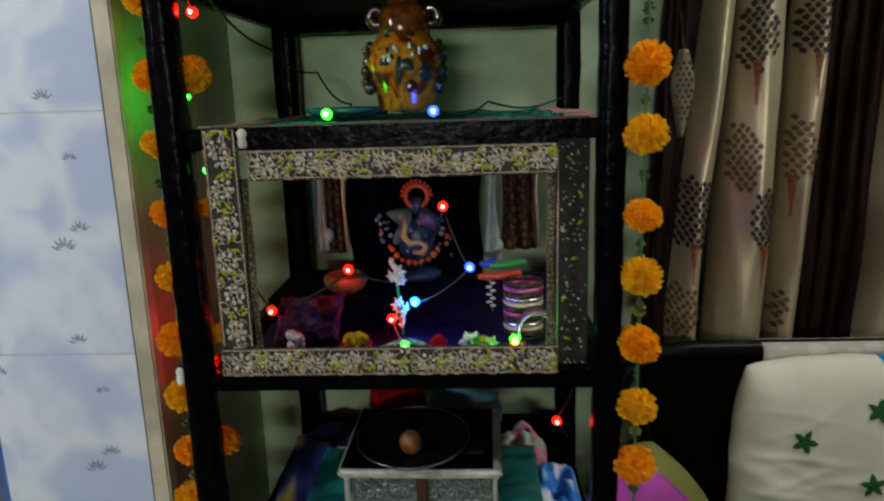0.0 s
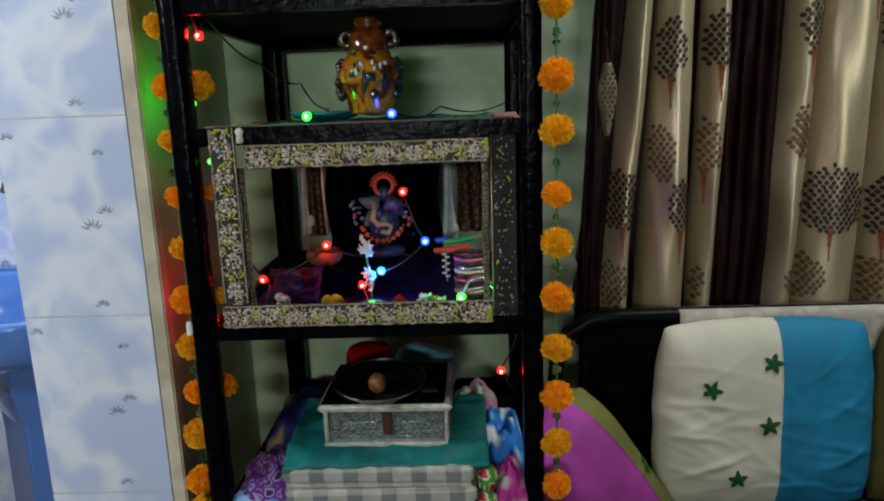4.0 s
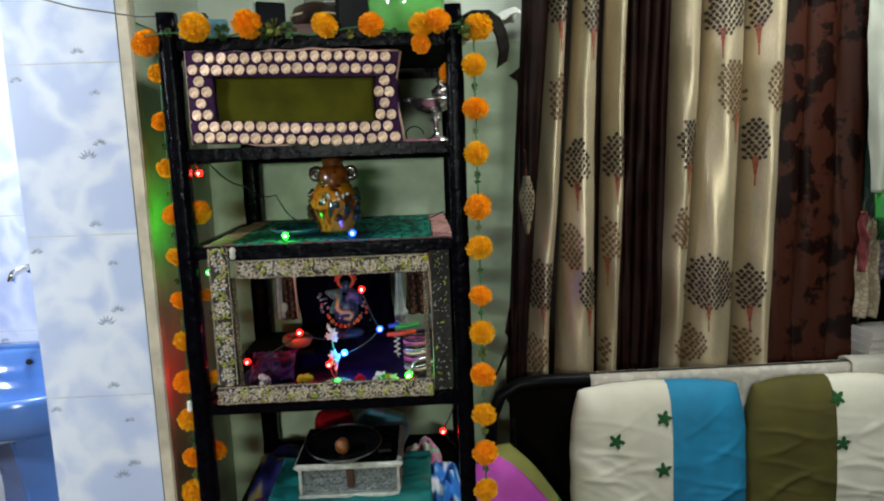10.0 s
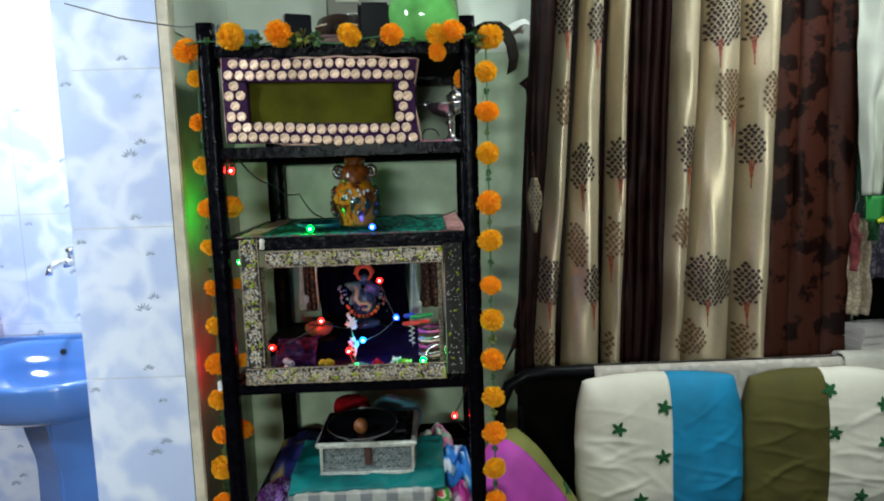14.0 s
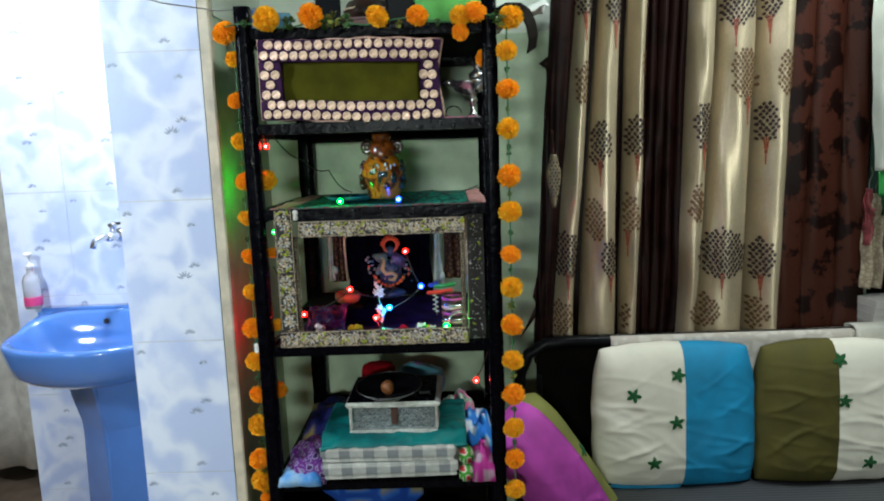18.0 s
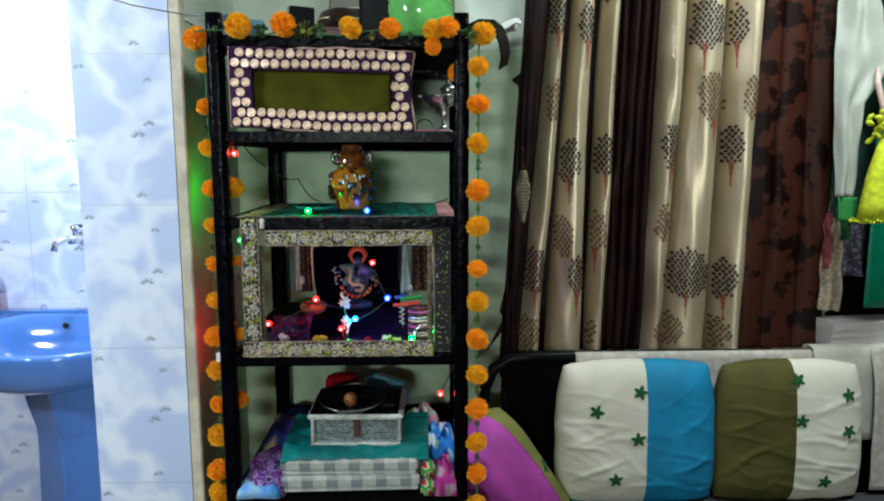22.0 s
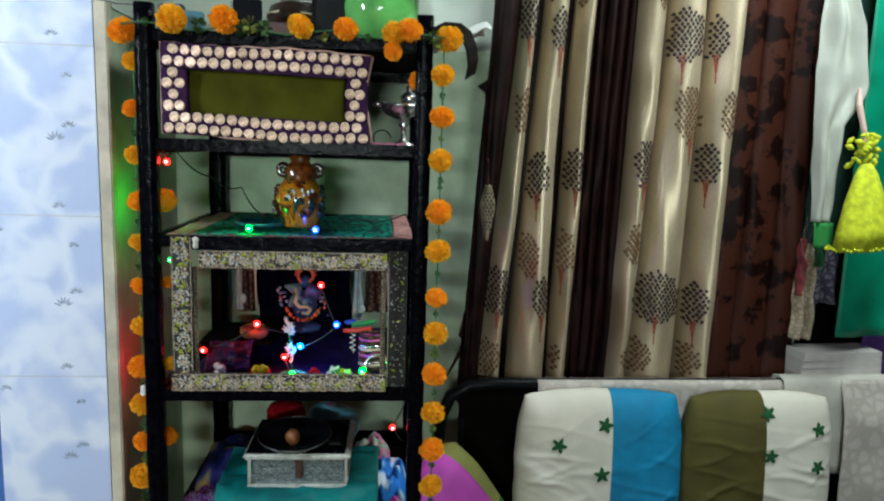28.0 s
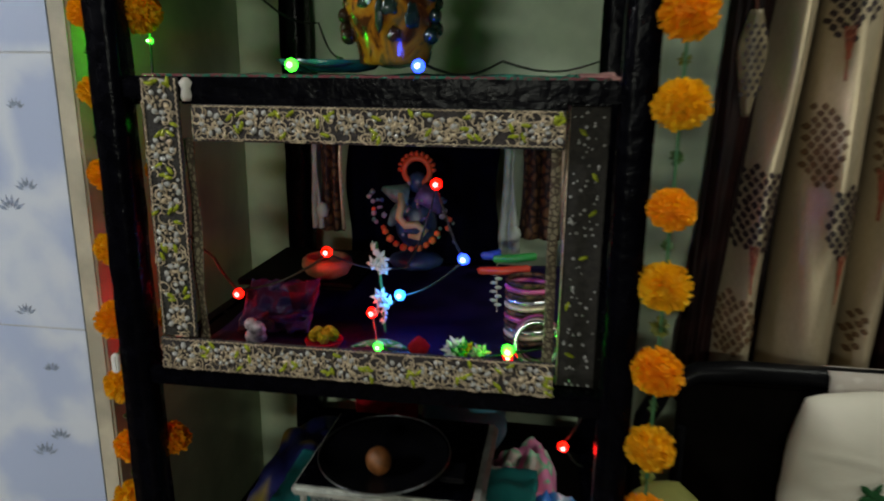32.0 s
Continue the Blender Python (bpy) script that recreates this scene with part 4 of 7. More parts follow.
for (nm, col, z, x0, x1, yy) in (("red", (0.55, 0.05, 0.02), 0.982, 0.1, 0.165, 0.16), ("green", (0.02, 0.28, 0.05), 0.997, 0.118, 0.172, 0.165), ("blue", (0.02, 0.06, 0.4), 0.999, 0.104, 0.128, 0.168)):
    fl = thing("toy_flute", nm + " painted toy flute resting on the bangle stack", "toy", ((x0 + x1) / 2, yy, z))
    h = (x1 - x0) / 2
    part("barrel", tube([(-h, 0, 0), (-h * 0.9, 0, 0.001), (0, 0, 0.002), (h * 0.9, 0, 0.006), (h, 0, 0.006)], [0.003, 0.005, 0.0055, 0.005, 0.003], 10), mat(nm + "_toy_paint", col, 0.35), fl, smooth=True)
bang = thing("bangle_stack", "stack of glass and gilt bangles beside the shrine border", "bangles", (0.165, 0.13, FZ + 0.006))
bm_cols = (M_BRONZE, M_SILVER, M_PINK, M_GOLDTHREAD, M_BRONZE)
for k in range(11):
    part("bangle", tube([(0.026 * math.cos(a), 0.026 * math.sin(a), 0.004 + 0.0072 * k) for a in [j * 2 * math.pi / 20 for j in range(20)]], 0.0034, 6, closed=True), bm_cols[(k * 3) % 5], bang, smooth=True)
cup = thing("bangle_stack", "leaning pile of pale gilt bangles in the shrine", "bangles", (0.178, 0.05, FZ + 0.006))
for k in range(5):
    part("bangle", tube([(0.024 * math.cos(a), 0.006 * k + 0.008 * math.sin(a), 0.026 + 0.024 * math.sin(a)) for a in [j * 2 * math.pi / 20 for j in range(20)]], 0.0026, 6, closed=True), bm_cols[(k * 2 + 1) % 5], cup, smooth=True)
inc = thing("incense_holder", "dark wooden incense holder in the corner of the shrine", "holder", (-0.155, 0.30, 0.93))
part("tray", box(-0.06, 0.100, -0.16, 0.02, 0.022, 0.030, 0.004), M_DARK, inc)
part("foot", box(-0.03, 0.03, -0.015, 0.015, -0.02, 0.0215, 0.004), M_DARK, inc)
pot = thing("clay_pot", "round brown clay pot on the dark incense tray", "pot", (-0.099, 0.172, 0.9605))
part("bowl", lathe([(0.016, 0.0), (0.027, 0.006), (0.033, 0.017), (0.032, 0.025), (0.027, 0.029), (0.025, 0.028), (0.027, 0.018), (0.002, 0.008)], 24), mat("brown_clay", (0.16, 0.075, 0.03), 0.6, vary=0.3, scale=60), pot, smooth=True)

# ---- fairy lights ----
LED = {"red": (1.0, 0.008, 0.004), "green": (0.004, 1.0, 0.03), "blue": (0.012, 0.06, 1.0), "cyan": (0.012, 0.25, 1.0), "magenta": (1.0, 0.02, 0.35)}
M_LED = {k: mat(k + "_glowing_bulb", c, 0.3, emit=c, power=10.0) for k, c in LED.items()}
M_CORE = {k: mat(k + "_bulb_core", (1, 1, 1), 0.3, emit=tuple(0.4 + 0.6 * q for q in c), power=8.0) for k, c in LED.items()}
M_WIRE = mat("dark_green_wire", (0.008, 0.015, 0.008), 0.4)
lights = thing("fairy_lights", "string of small coloured fairy lights wired along the shelves", "lights", (0, 0, 0))
BULBS = (((-0.247, 0.052, 1.356), "red", 0.08), ((-0.083, 0.03, 1.228), "green", 0.08), ((0.049, 0.03, 1.228), "blue", 0.12), ((-0.087, 0.135, 1.004), "red", 0.27), ((0.089, 0.099, 1.013), "blue", 0.22), ((0.009, 0.12, 0.958), "cyan", 0.3), ((-0.025, 0.115, 0.935), "red", 0.1), ((0.053, 0.12, 1.096), "red", 0.12), ((0.147, 0.035, 0.930), "green", 0.2), ((0.147, 0.04, 0.920), "red", 0.0), ((0.0, 0.045, 0.92), "green", 0.0), ((-0.2, 0.12, 0.948), "red", 0.015), ((0.216, 0.146, 0.758), "red", 0.05), ((-0.232, 0.01, 1.165), "green", 0.0), ((-0.290, 0.12, 1.255), "green", 0.25), ((-0.290, 0.12, 0.92), "red", 0.17))
for p, c, w in BULBS:
    bm = bmesh.new()
    bmesh.ops.create_icosphere(bm, subdivisions=2, radius=0.0035 if p[0] < -0.28 else 0.0070 if w else 0.0056)
    bmesh.ops.translate(bm, verts=bm.verts, vec=p)
    b = part("bulb", bm, M_LED[c], lights, c + " glowing bulb", True)
    # pale glowing ball set before the bulb to imitate its overexposed white centre
    bm = bmesh.new()
    bmesh.ops.create_icosphere(bm, subdivisions=1, radius=0.0018 if p[0] < -0.28 else 0.0032 if w else 0.0024)
    bmesh.ops.translate(bm, verts=bm.verts, vec=(p[0], p[1] - (0.0060 if w else 0.0048), p[2]))
    part("glare_core", bm, M_CORE[c], b, smooth=True)
    if w:
        lamp("fairy_glow", "POINT", w * 0.95, LED[c], pose(p[0], p[1] - 0.012, p[2] + 0.003), 0.006)


def wire(points, r=0.0016):
    out = []
    for i in range(len(points) - 1):
        a, b = Vector(points[i]), Vector(points[i + 1])
        for k in range(6):
            t = k / 6
            q = a.lerp(b, t)
            q.z -= 0.012 * math.sin(math.pi * t) * (b - a).length / 0.15
            out.append(q)
    out.append(Vector(points[-1]))
    part("wire", tube(out, r, 5), M_WIRE, lights, smooth=True)


wire([(-0.25, 0.03, 1.392), (-0.247, 0.05, 1.362), (-0.236, 0.06, 1.384), (-0.195, 0.2, 1.32), (-0.16, 0.35, 1.29), (-0.08, 0.2, 1.238), (-0.083, 0.03, 1.232), (-0.02, 0.09, 1.236), (0.049, 0.03, 1.232), (0.12, 0.2, 1.236), (0.24, 0.3, 1.238)])
wire([(-0.25, 0.05, 1.08), (-0.22, 0.1, 1.0), (-0.2, 0.12, 0.952), (-0.087, 0.14, 1.0), (0.0, 0.2, 0.97), (0.053, 0.125, 1.092), (0.089, 0.103, 1.01), (0.009, 0.124, 0.955), (-0.025, 0.118, 0.933), (0.0, 0.05, 0.917), (0.147, 0.04, 0.925), (0.24, 0.08, 0.95)])
wire([(0.25, 0.1, 0.9), (0.243, 0.14, 0.82), (0.216, 0.148, 0.762), (0.245, 0.2, 0.70)])
wire([(-0.289, 0.06, 1.55), (-0.30, 0.065, 1.4), (-0.290, 0.12, 1.262), (-0.285, 0.10, 1.05), (-0.290, 0.122, 0.926)])

# ---- things on the lower shelf ----
SZ = 0.572


def plaid_material():
    m, nt, ns, ln, b = nodes_of("grey_white_checked_paper")
    tc = ns.new("ShaderNodeTexCoord")
    sep = ns.new("ShaderNodeSeparateXYZ")
    ln.new(tc.outputs["Object"], sep.inputs[0])

    def stripes(sock, period, duty, shift=0.0):
        a = ns.new("ShaderNodeMath")
        a.operation = "MULTIPLY_ADD"
        a.inputs[1].default_value, a.inputs[2].default_value = 1 / period, -shift / period
        f = ns.new("ShaderNodeMath")
        f.operation = "FRACT"
        g = ns.new("ShaderNodeMath")
        g.operation = "LESS_THAN"
        g.inputs[1].default_value = duty
        ln.new(sock, a.inputs[0])
        ln.new(a.outputs[0], f.inputs[0])
        ln.new(f.outputs[0], g.inputs[0])
        return g.outputs[0]

    s1 = stripes(sep.outputs["X"], 0.056, 0.45)
    s2 = stripes(sep.outputs["Z"], 0.039, 0.50, 0.0095)
    add = ns.new("ShaderNodeMath")
    ln.new(s1, add.inputs[0])
    ln.new(s2, add.inputs[1])
    ramp = ns.new("ShaderNodeValToRGB")
    ramp.color_ramp.interpolation = "CONSTANT"
    e = ramp.color_ramp.elements
    e[0].color, e[1].position, e[1].color = (0.70, 0.70, 0.65, 1), 0.4, (0.50, 0.51, 0.48, 1)
    q = e.new(0.9)
    q.color = (0.24, 0.26, 0.275, 1)
    half = ns.new("ShaderNodeMath")
    half.operation = "MULTIPLY"
    half.inputs[1].default_value = 0.5
    ln.new(add.outputs[0], half.inputs[0])
    no = ns.new("ShaderNodeTexNoise")
    no.inputs["Scale"].default_value = 70
    ln.new(tc.outputs["Object"], no.inputs["Vector"])
    mx = ns.new("ShaderNodeMix")
    mx.data_type = "RGBA"
    mx.blend_type = "MULTIPLY"
    mx.inputs[0].default_value = 0.5
    ln.new(half.outputs[0], ramp.inputs["Fac"])
    ln.new(ramp.outputs["Color"], mx.inputs[6])
    ln.new(no.outputs["Fac"], mx.inputs[7])
    ln.new(mx.outputs[2], b.inputs["Base Color"])
    b.inputs["Roughness"].default_value = 0.55
    return m


M_PLAID = plaid_material()
for k in range(2):
    bk = thing("checked_box", "flat grey and white checked box in a stack of two", "box", (0.006, 0.10, SZ + 0.02 + 0.0395 * k), rz=1.0 - 2.2 * k, group="checked boxes stacked on the shelf")
    part("lid", box(-0.156, 0.156, -0.137, 0.137, 0.010, 0.038, 0.004), M_PLAID, bk)
    part("tray", box(-0.152, 0.152, -0.133, 0.133, 0.0, 0.0095, 0.002), M_PLAID, bk)
pd = thing("folded_sheet", "dark folded sheet under the checked boxes", "cloth", (0.0, 0.12, SZ))
part("fold", box(-0.2, 0.2, -0.12, 0.15, 0.0, 0.0195, 0.006), mat("black_folded_cotton", (0.012, 0.012, 0.016), 0.85), pd)
M_TEAL = mat("teal_satin_cloth", (0.003, 0.14, 0.135), 0.5, vary=0.4, scale=18, second=(0.003, 0.09, 0.095), bump=0.3, bump_scale=80, spec=0.3)
tealc = thing("folded_cloth", "folded teal satin cloth on the checked boxes", "cloth", (0.02, 0.12, SZ + 0.0985))
part("fold", sheet(lambda u, v: Vector((-0.17 + 0.335 * u, -0.155 + 0.225 * v, 0.006 * v + 0.017 * min(1, v * 6) + 0.006 * noise.noise(Vector((u * 8, v * 8, 2))) + 0.003 * noise.noise(Vector((u * 20, v * 13, 6))))), 60, 40, 0.009), M_TEAL, tealc, smooth=True)

# silver trinket box
M_SILVERPAINT = mat("pale_silver_metal_sheet", (0.62, 0.64, 0.60), 0.38, metal=0.55, vary=0.3, scale=60)
M_EMBOSS = mat("embossed_silver_sheet", (0.22, 0.27, 0.28), 0.32, metal=0.7, vary=0.5, scale=120, bump=0.6, bump_scale=260)
jb = thing("trinket_box", "embossed silver trinket box with a brown clasp", "box", (0.022, 0.098, 0.684), rz=-1.0)
LIFT = 0.011
part("base_plate", box(-0.108, 0.101, -0.097, 0.08, 0.0, 0.009, 0.0025), M_SILVERPAINT, jb)
part("body", box(-0.098, 0.092, -0.085, 0.075, 0.0092, 0.054 + LIFT, 0.002), M_EMBOSS, jb)
part("lid", box(-0.114, 0.107, -0.104, 0.088, 0.0545 + LIFT, 0.067 + LIFT, 0.004), M_SILVERPAINT, jb)
part("lid_inlay", box(-0.110, 0.095, -0.098, 0.084, 0.0672 + LIFT, 0.0682 + LIFT, 0.0004, 1), M_BLACK, jb, "black lid inlay")
part("clasp", box(-0.009, 0.007, -0.0925, -0.0855, 0.020, 0.054 + LIFT, 0.003), mat("brown_leather_clasp", (0.06, 0.02, 0.012), 0.5), jb, "brown leather clasp")
part("corner_strip", box(0.094, 0.1, -0.0935, -0.086, 0.0085, 0.054 + LIFT, 0.002), M_SILVERPAINT, jb)
part("corner_strip", box(-0.107, -0.1, -0.0935, -0.086, 0.0085, 0.054 + LIFT, 0.002), M_SILVERPAINT, jb)
rel = bmesh.new()
rnd = random.Random(11)
for i in range(15):
    for row in range(3):
        cx, cz, r = -0.09 + 0.0124 * i + 0.004 * (row % 2), 0.0205 + 0.0155 * row, 0.0074 if row % 2 else 0.0066
        if abs(cx + 0.001) < 0.014:
            continue
        pts = [(cx + r * (1 - j / 16) * math.cos(j * 0.6 + i + row * 2), -0.0865, cz + r * (1 - j / 16) * math.sin(j * 0.6 + i + row * 2)) for j in range(13)]
        tube(pts, 0.0012, 5, rel)
tagged(part("scroll_relief", rel, mat("worn_silver_relief", (0.42, 0.46, 0.46), 0.35, metal=0.7, vary=0.4, scale=90), jb, "raised silver scrolls", True), kind="stuff")

# black plate with a ball on it
M_PLATE = mat("black_lacquered_steel", (0.004, 0.004, 0.005), 0.14, vary=0.3, scale=30, spec=0.2, coat=0.1)
pl = thing("plate", "deep black lacquered plate on the silver trinket box", "plate", (0.006, 0.047, 0.7685))
pl.matrix_world = pose(0.006, 0.047, 0.7695, 5, 0, 0) @ Matrix.Diagonal((0.95, 0.95, 1.25, 1))
part("dish", lathe([(0.05, 0.0), (0.066, 0.003), (0.079, 0.012), (0.082, 0.0145), (0.076, 0.012), (0.062, 0.006), (0.002, 0.005)], 40), M_PLATE, pl, smooth=True)
part("rim", tube([(0.0815 * math.cos(a), 0.0815 * math.sin(a), 0.0145) for a in [k * 2 * math.pi / 48 for k in range(48)]], 0.0011, 6, closed=True), mat("dull_steel_rim", (0.22, 0.22, 0.23), 0.3, metal=1.0), pl, "thin steel rim", True)
part("handle", box(0.075, 0.105, -0.035, 0.0, 0.006, 0.011, 0.002), M_PLATE, pl)
ball = thing("areca_nut", "round brown nut lying in the black plate", "nut", (0.005, 0.022, 0.7735))
bm = bmesh.new()
bmesh.ops.create_icosphere(bm, subdivisions=3, radius=0.0155)
for v in bm.verts:
    v.co *= 1 + 0.06 * noise.noise(v.co * 90)
    v.co.z = v.co.z * 1.1 + 0.0168
part("nut", bm, mat("brown_nut_shell", (0.22, 0.075, 0.018), 0.5, vary=0.5, scale=80), ball, smooth=True)

# bags and cloths round it
rb = thing("pouch", "round red velvet pouch behind the black plate", "pouch", (-0.040, 0.25, 0.680))
rb.matrix_world = pose(-0.040, 0.25, 0.680) @ Matrix.Diagonal((0.88, 0.88, 0.93, 1))
part("body", lathe([(0.04, 0.0), (0.05, 0.02), (0.052, 0.07), (0.05, 0.09), (0.044, 0.1), (0.02, 0.106), (0.001, 0.107)], 24, wave=lambda i, a, r, z: (r * (1 + 0.03 * math.sin(a * 5 + i)), z)), M_RED, rb, smooth=True)
part("base", box(-0.045, 0.045, -0.045, 0.045, -0.006, 0.0005, 0.003), M_DARK, rb)
M_AQUA = weave("aqua_printed_plastic", (0.10, 0.38, 0.52), (0.14, 0.46, 0.60), 9, 0.35, (0.30, 0.10, 0.34))
ab = thing("plastic_bag", "crumpled aqua plastic bag behind the trinket box", "bag", (0.074, 0.27, 0.692))
ab.matrix_world = pose(0.074, 0.27, 0.692) @ Matrix.Diagonal((0.84, 0.85, 0.92, 1))
part("bag", lathe([(0.045, -0.012), (0.058, 0.02), (0.06, 0.05), (0.05, 0.075), (0.03, 0.088), (0.002, 0.09)], 26, wave=lambda i, a, r, z: (r * (1 + 0.3 * abs(math.cos(a)) + 0.2 * noise.noise(Vector((math.cos(a) * 2.5, math.sin(a) * 2.5, i * 0.7)))), z * (0.9 + 0.1 * math.cos(a + 2.6)))), M_AQUA, ab, smooth=True)


def crumple(name, label, x, y, z, w, d, h, m, seed, lean=0.0):
    ob = thing(name, label, "cloth", (x, y, z))

    def fn(u, v):
        edge = (math.sin(math.pi * min(1, max(0, u))) ** 0.24) * (math.sin(math.pi * min(1, max(0, v))) ** 0.24)
        n = noise.noise(Vector((u * 3 + seed, v * 3, seed))) + 0.5 * noise.noise(Vector((u * 8 + seed, v * 8, seed)))
        return Vector(((u - 0.5) * w * (1 + 0.08 * n), (v - 0.5) * d * (1 + 0.08 * n), h * edge * (0.78 + 0.30 * n + 0.16 * abs(math.sin(u * 7 + v * 9 + seed))) + lean * u * edge))

    bm = sheet(fn, 26, 22)
    own = bmesh.new()
    bmesh.ops.contextual_create(bm, geom=[e for e in bm.edges if e.is_boundary])
    own.free()
    part("fold", bm, m, ob, smooth=True)
    return ob


crumple("folded_garment", "crumpled purple and white printed garment on the shelf", -0.195, 0.07, SZ, 0.10, 0.17, 0.075, weave("purple_white_print", (0.12, 0.02, 0.2), (0.34, 0.3, 0.5), 58, 0.7, (0.04, 0.01, 0.08)), 1.3)
crumple("folded_garment", "sky blue garment hanging over the shelf edge", -0.205, 0.02, SZ - 0.0, 0.10, 0.09, 0.034, mat("sky_blue_cotton", (0.03, 0.20, 0.55), 0.7, vary=0.5, scale=25, second=(0.35, 0.55, 0.74)), 4.1, 0.01)
crumple("folded_garment", "navy and yellow printed garment at the back of the shelf", -0.17, 0.30, SZ, 0.15, 0.24, 0.082, weave("navy_yellow_print", (0.006, 0.01, 0.09), (0.008, 0.012, 0.08), 9, 0.75, (0.25, 0.19, 0.02)), 7.7)
crumple("folded_garment", "blue and white printed garment heaped on the shelf", 0.212, 0.11, SZ, 0.085, 0.17, 0.125, weave("blue_white_print", (0.02, 0.16, 0.55), (0.05, 0.30, 0.68), 17, 0.7, (0.62, 0.72, 0.82)), 2.2)
crumple("folded_garment", "pink patterned garment on the shelf", 0.222, 0.010, SZ, 0.055, 0.07, 0.082, weave("pink_white_print", (0.5, 0.04, 0.30), (0.55, 0.06, 0.34), 26, 0.7, (0.5, 0.34, 0.45)), 5.5)
crumple("folded_garment", "green and pink printed garment behind the boxes", 0.165, 0.26, SZ, 0.10, 0.14, 0.115, weave("green_pink_print", (0.62, 0.2, 0.36), (0.12, 0.45, 0.26), 24, 0.7, (0.72, 0.66, 0.6)), 9.1)
M_SACHET = weave("green_red_printed_foil", (0.06, 0.3, 0.03), (0.65, 0.66, 0.6), 45, 0.35, (0.5, 0.03, 0.03))
for k in range(2):
    sc = thing("sachet", "small green, white and red printed sachet beside the boxes", "packet", (0.181, -0.012, SZ + 0.002 + 0.042 * k), rz=3 + 9 * k, group="sachets on the shelf")
    part("pouch", box(-0.015, 0.016, -0.02, 0.02, 0.0, 0.039, 0.007, 3), M_SACHET, sc, smooth=True)
hang = thing("hanging_cloth", "blue and yellow printed cloth hanging below the shelf", "cloth", (-0.05, 0.05, SZ - 0.008))
part("cloth", sheet(lambda u, v: Vector((-0.125 + 0.25 * u, 0.03 * v + 0.012 * math.sin(u * 8), -(0.02 + 0.13 * math.sin(math.pi * (0.12 + 0.7 * u)) ** 1.2) * v + 0.004)), 30, 14, 0.002), weave("blue_yellow_print", (0.01, 0.06, 0.35), (0.02, 0.12, 0.5), 12, 0.6, (0.25, 0.22, 0.06)), hang, smooth=True)
crumple("bundle", "brown cloth bundle on the bottom shelf", -0.12, 0.14, 0.226, 0.2, 0.22, 0.2, mat("brown_checked_cotton", (0.03, 0.011, 0.008), 0.85, vary=0.6, scale=25), 3.3)
crumple("bundle", "dark red cloth bundle on the bottom shelf", 0.1, 0.16, 0.226, 0.22, 0.24, 0.18, mat("dark_red_cotton", (0.022, 0.005, 0.005), 0.85, vary=0.5, scale=25), 6.6)

# ---- dado, tile motifs, wire ----
structure("dado", box(-0.3615, 0.335, WALL_Y - 0.003, WALL_Y - 0.0002, 0, 1.655), M_GLOSS, "glossy grey-green enamel dado on the wall behind the rack", "wall paint")
structure("dado", box(0.336, 2.89, WALL_Y - 0.003, WALL_Y - 0.0002, 0, 1.655), M_GLOSS, "glossy grey-green enamel dado on the wall behind the curtains", "wall paint")
structure("wall_niche_top", box(-0.3605, -0.3585, 0.101, WALL_Y - 0.001, 1.655, 2.6), M_WALL, "pale painted side wall above the enamel dado", "wall")
M_MOTIF = mat("slate_blue_tile_print", (0.32, 0.39, 0.54), 0.3, vary=0.5, scale=300)


def motif(bm, x, y, z, r, seed):
    rnd = random.Random(seed)
    for k in range(6):
        a = math.pi * (0.18 + 0.14 * k) + rnd.uniform(-0.06, 0.06)
        c, s = Vector((math.cos(a), 0, math.sin(a))), Vector((-math.sin(a), 0, math.cos(a)))
        o = Vector((x, y, z - r * 0.5))
        pts = [o + c * r * 0.25, o + c * r * 0.6 - s * r * 0.13, o + c * r * 1.1, o + c * r * 0.6 + s * r * 0.13]
        bm.faces.new([bm.verts.new(p) for p in pts])


MARKS = ((0.147, 0.023, 0.013), (0.147, 0.160, 0.017), (0.172, 0.184, 0.014), (0.024, 0.310, 0.012), (0.172, 0.28, 0.011))
for wall, y, cols in ((pillar, 0.0745, (-0.614,)), (wash, WASH_Y - 0.0006, (-1.063 - 0.25, -1.063, -0.81))):
    bm = bmesh.new()
    for i in range(1, len(SEAMS) - 1):
        for x0 in cols:
            for j, (dx, dz, r) in enumerate(MARKS):
                if x0 + dx > -1.25:
                    motif(bm, x0 + dx, y, SEAMS[i] + dz, r * 1.2, i * 9 + j)
    tagged(part("tile_motif", bm, M_MOTIF, wall, "small slate blue leaf motifs printed on the tiles"), kind="stuff")
cable = thing("cable", "thin grey cable slung from the rack to the tiled pillar", "cable", (0, 0, 0))
part("strand", tube([(-0.265, 0.01, 1.648), (-0.335, 0.06, 1.657), (-0.462, 0.07, 1.680), (-0.547, 0.066, 1.705), (-0.575, 0.0745, 1.714)], 0.0014, 6), mat("grey_cable", (0.12, 0.12, 0.12), 0.5), cable, smooth=True)

# ---- wash basin ----
M_BASIN = mat("blue_glazed_ceramic", (0.075, 0.20, 0.53), 0.12, vary=0.12, scale=5, bump=0.03, coat=0.5)
M_CHROME = mat("chrome", (0.8, 0.8, 0.8), 0.1, metal=1.0, vary=0.1, scale=50, bump=0.05)
basin = thing("wash_basin", "blue ceramic pedestal wash basin against the tiled wall", "basin", (-0.895, 0.50, 0))


def basin_ring(r, z, front, rear, n=56):
    """A D-shaped outline: half width r, reaching front and rear of the centre."""
    out = []
    for k in range(n):
        a = 2 * math.pi * k / n
        c, q = math.cos(a), math.sin(a)
        sq = 0.80 if q > 0 else 0.95
        x = r * math.copysign(abs(c) ** sq, c)
        y = (rear if q > 0 else front) * math.copysign(abs(q) ** sq, q)
        out.append((x, y, z))
    return out


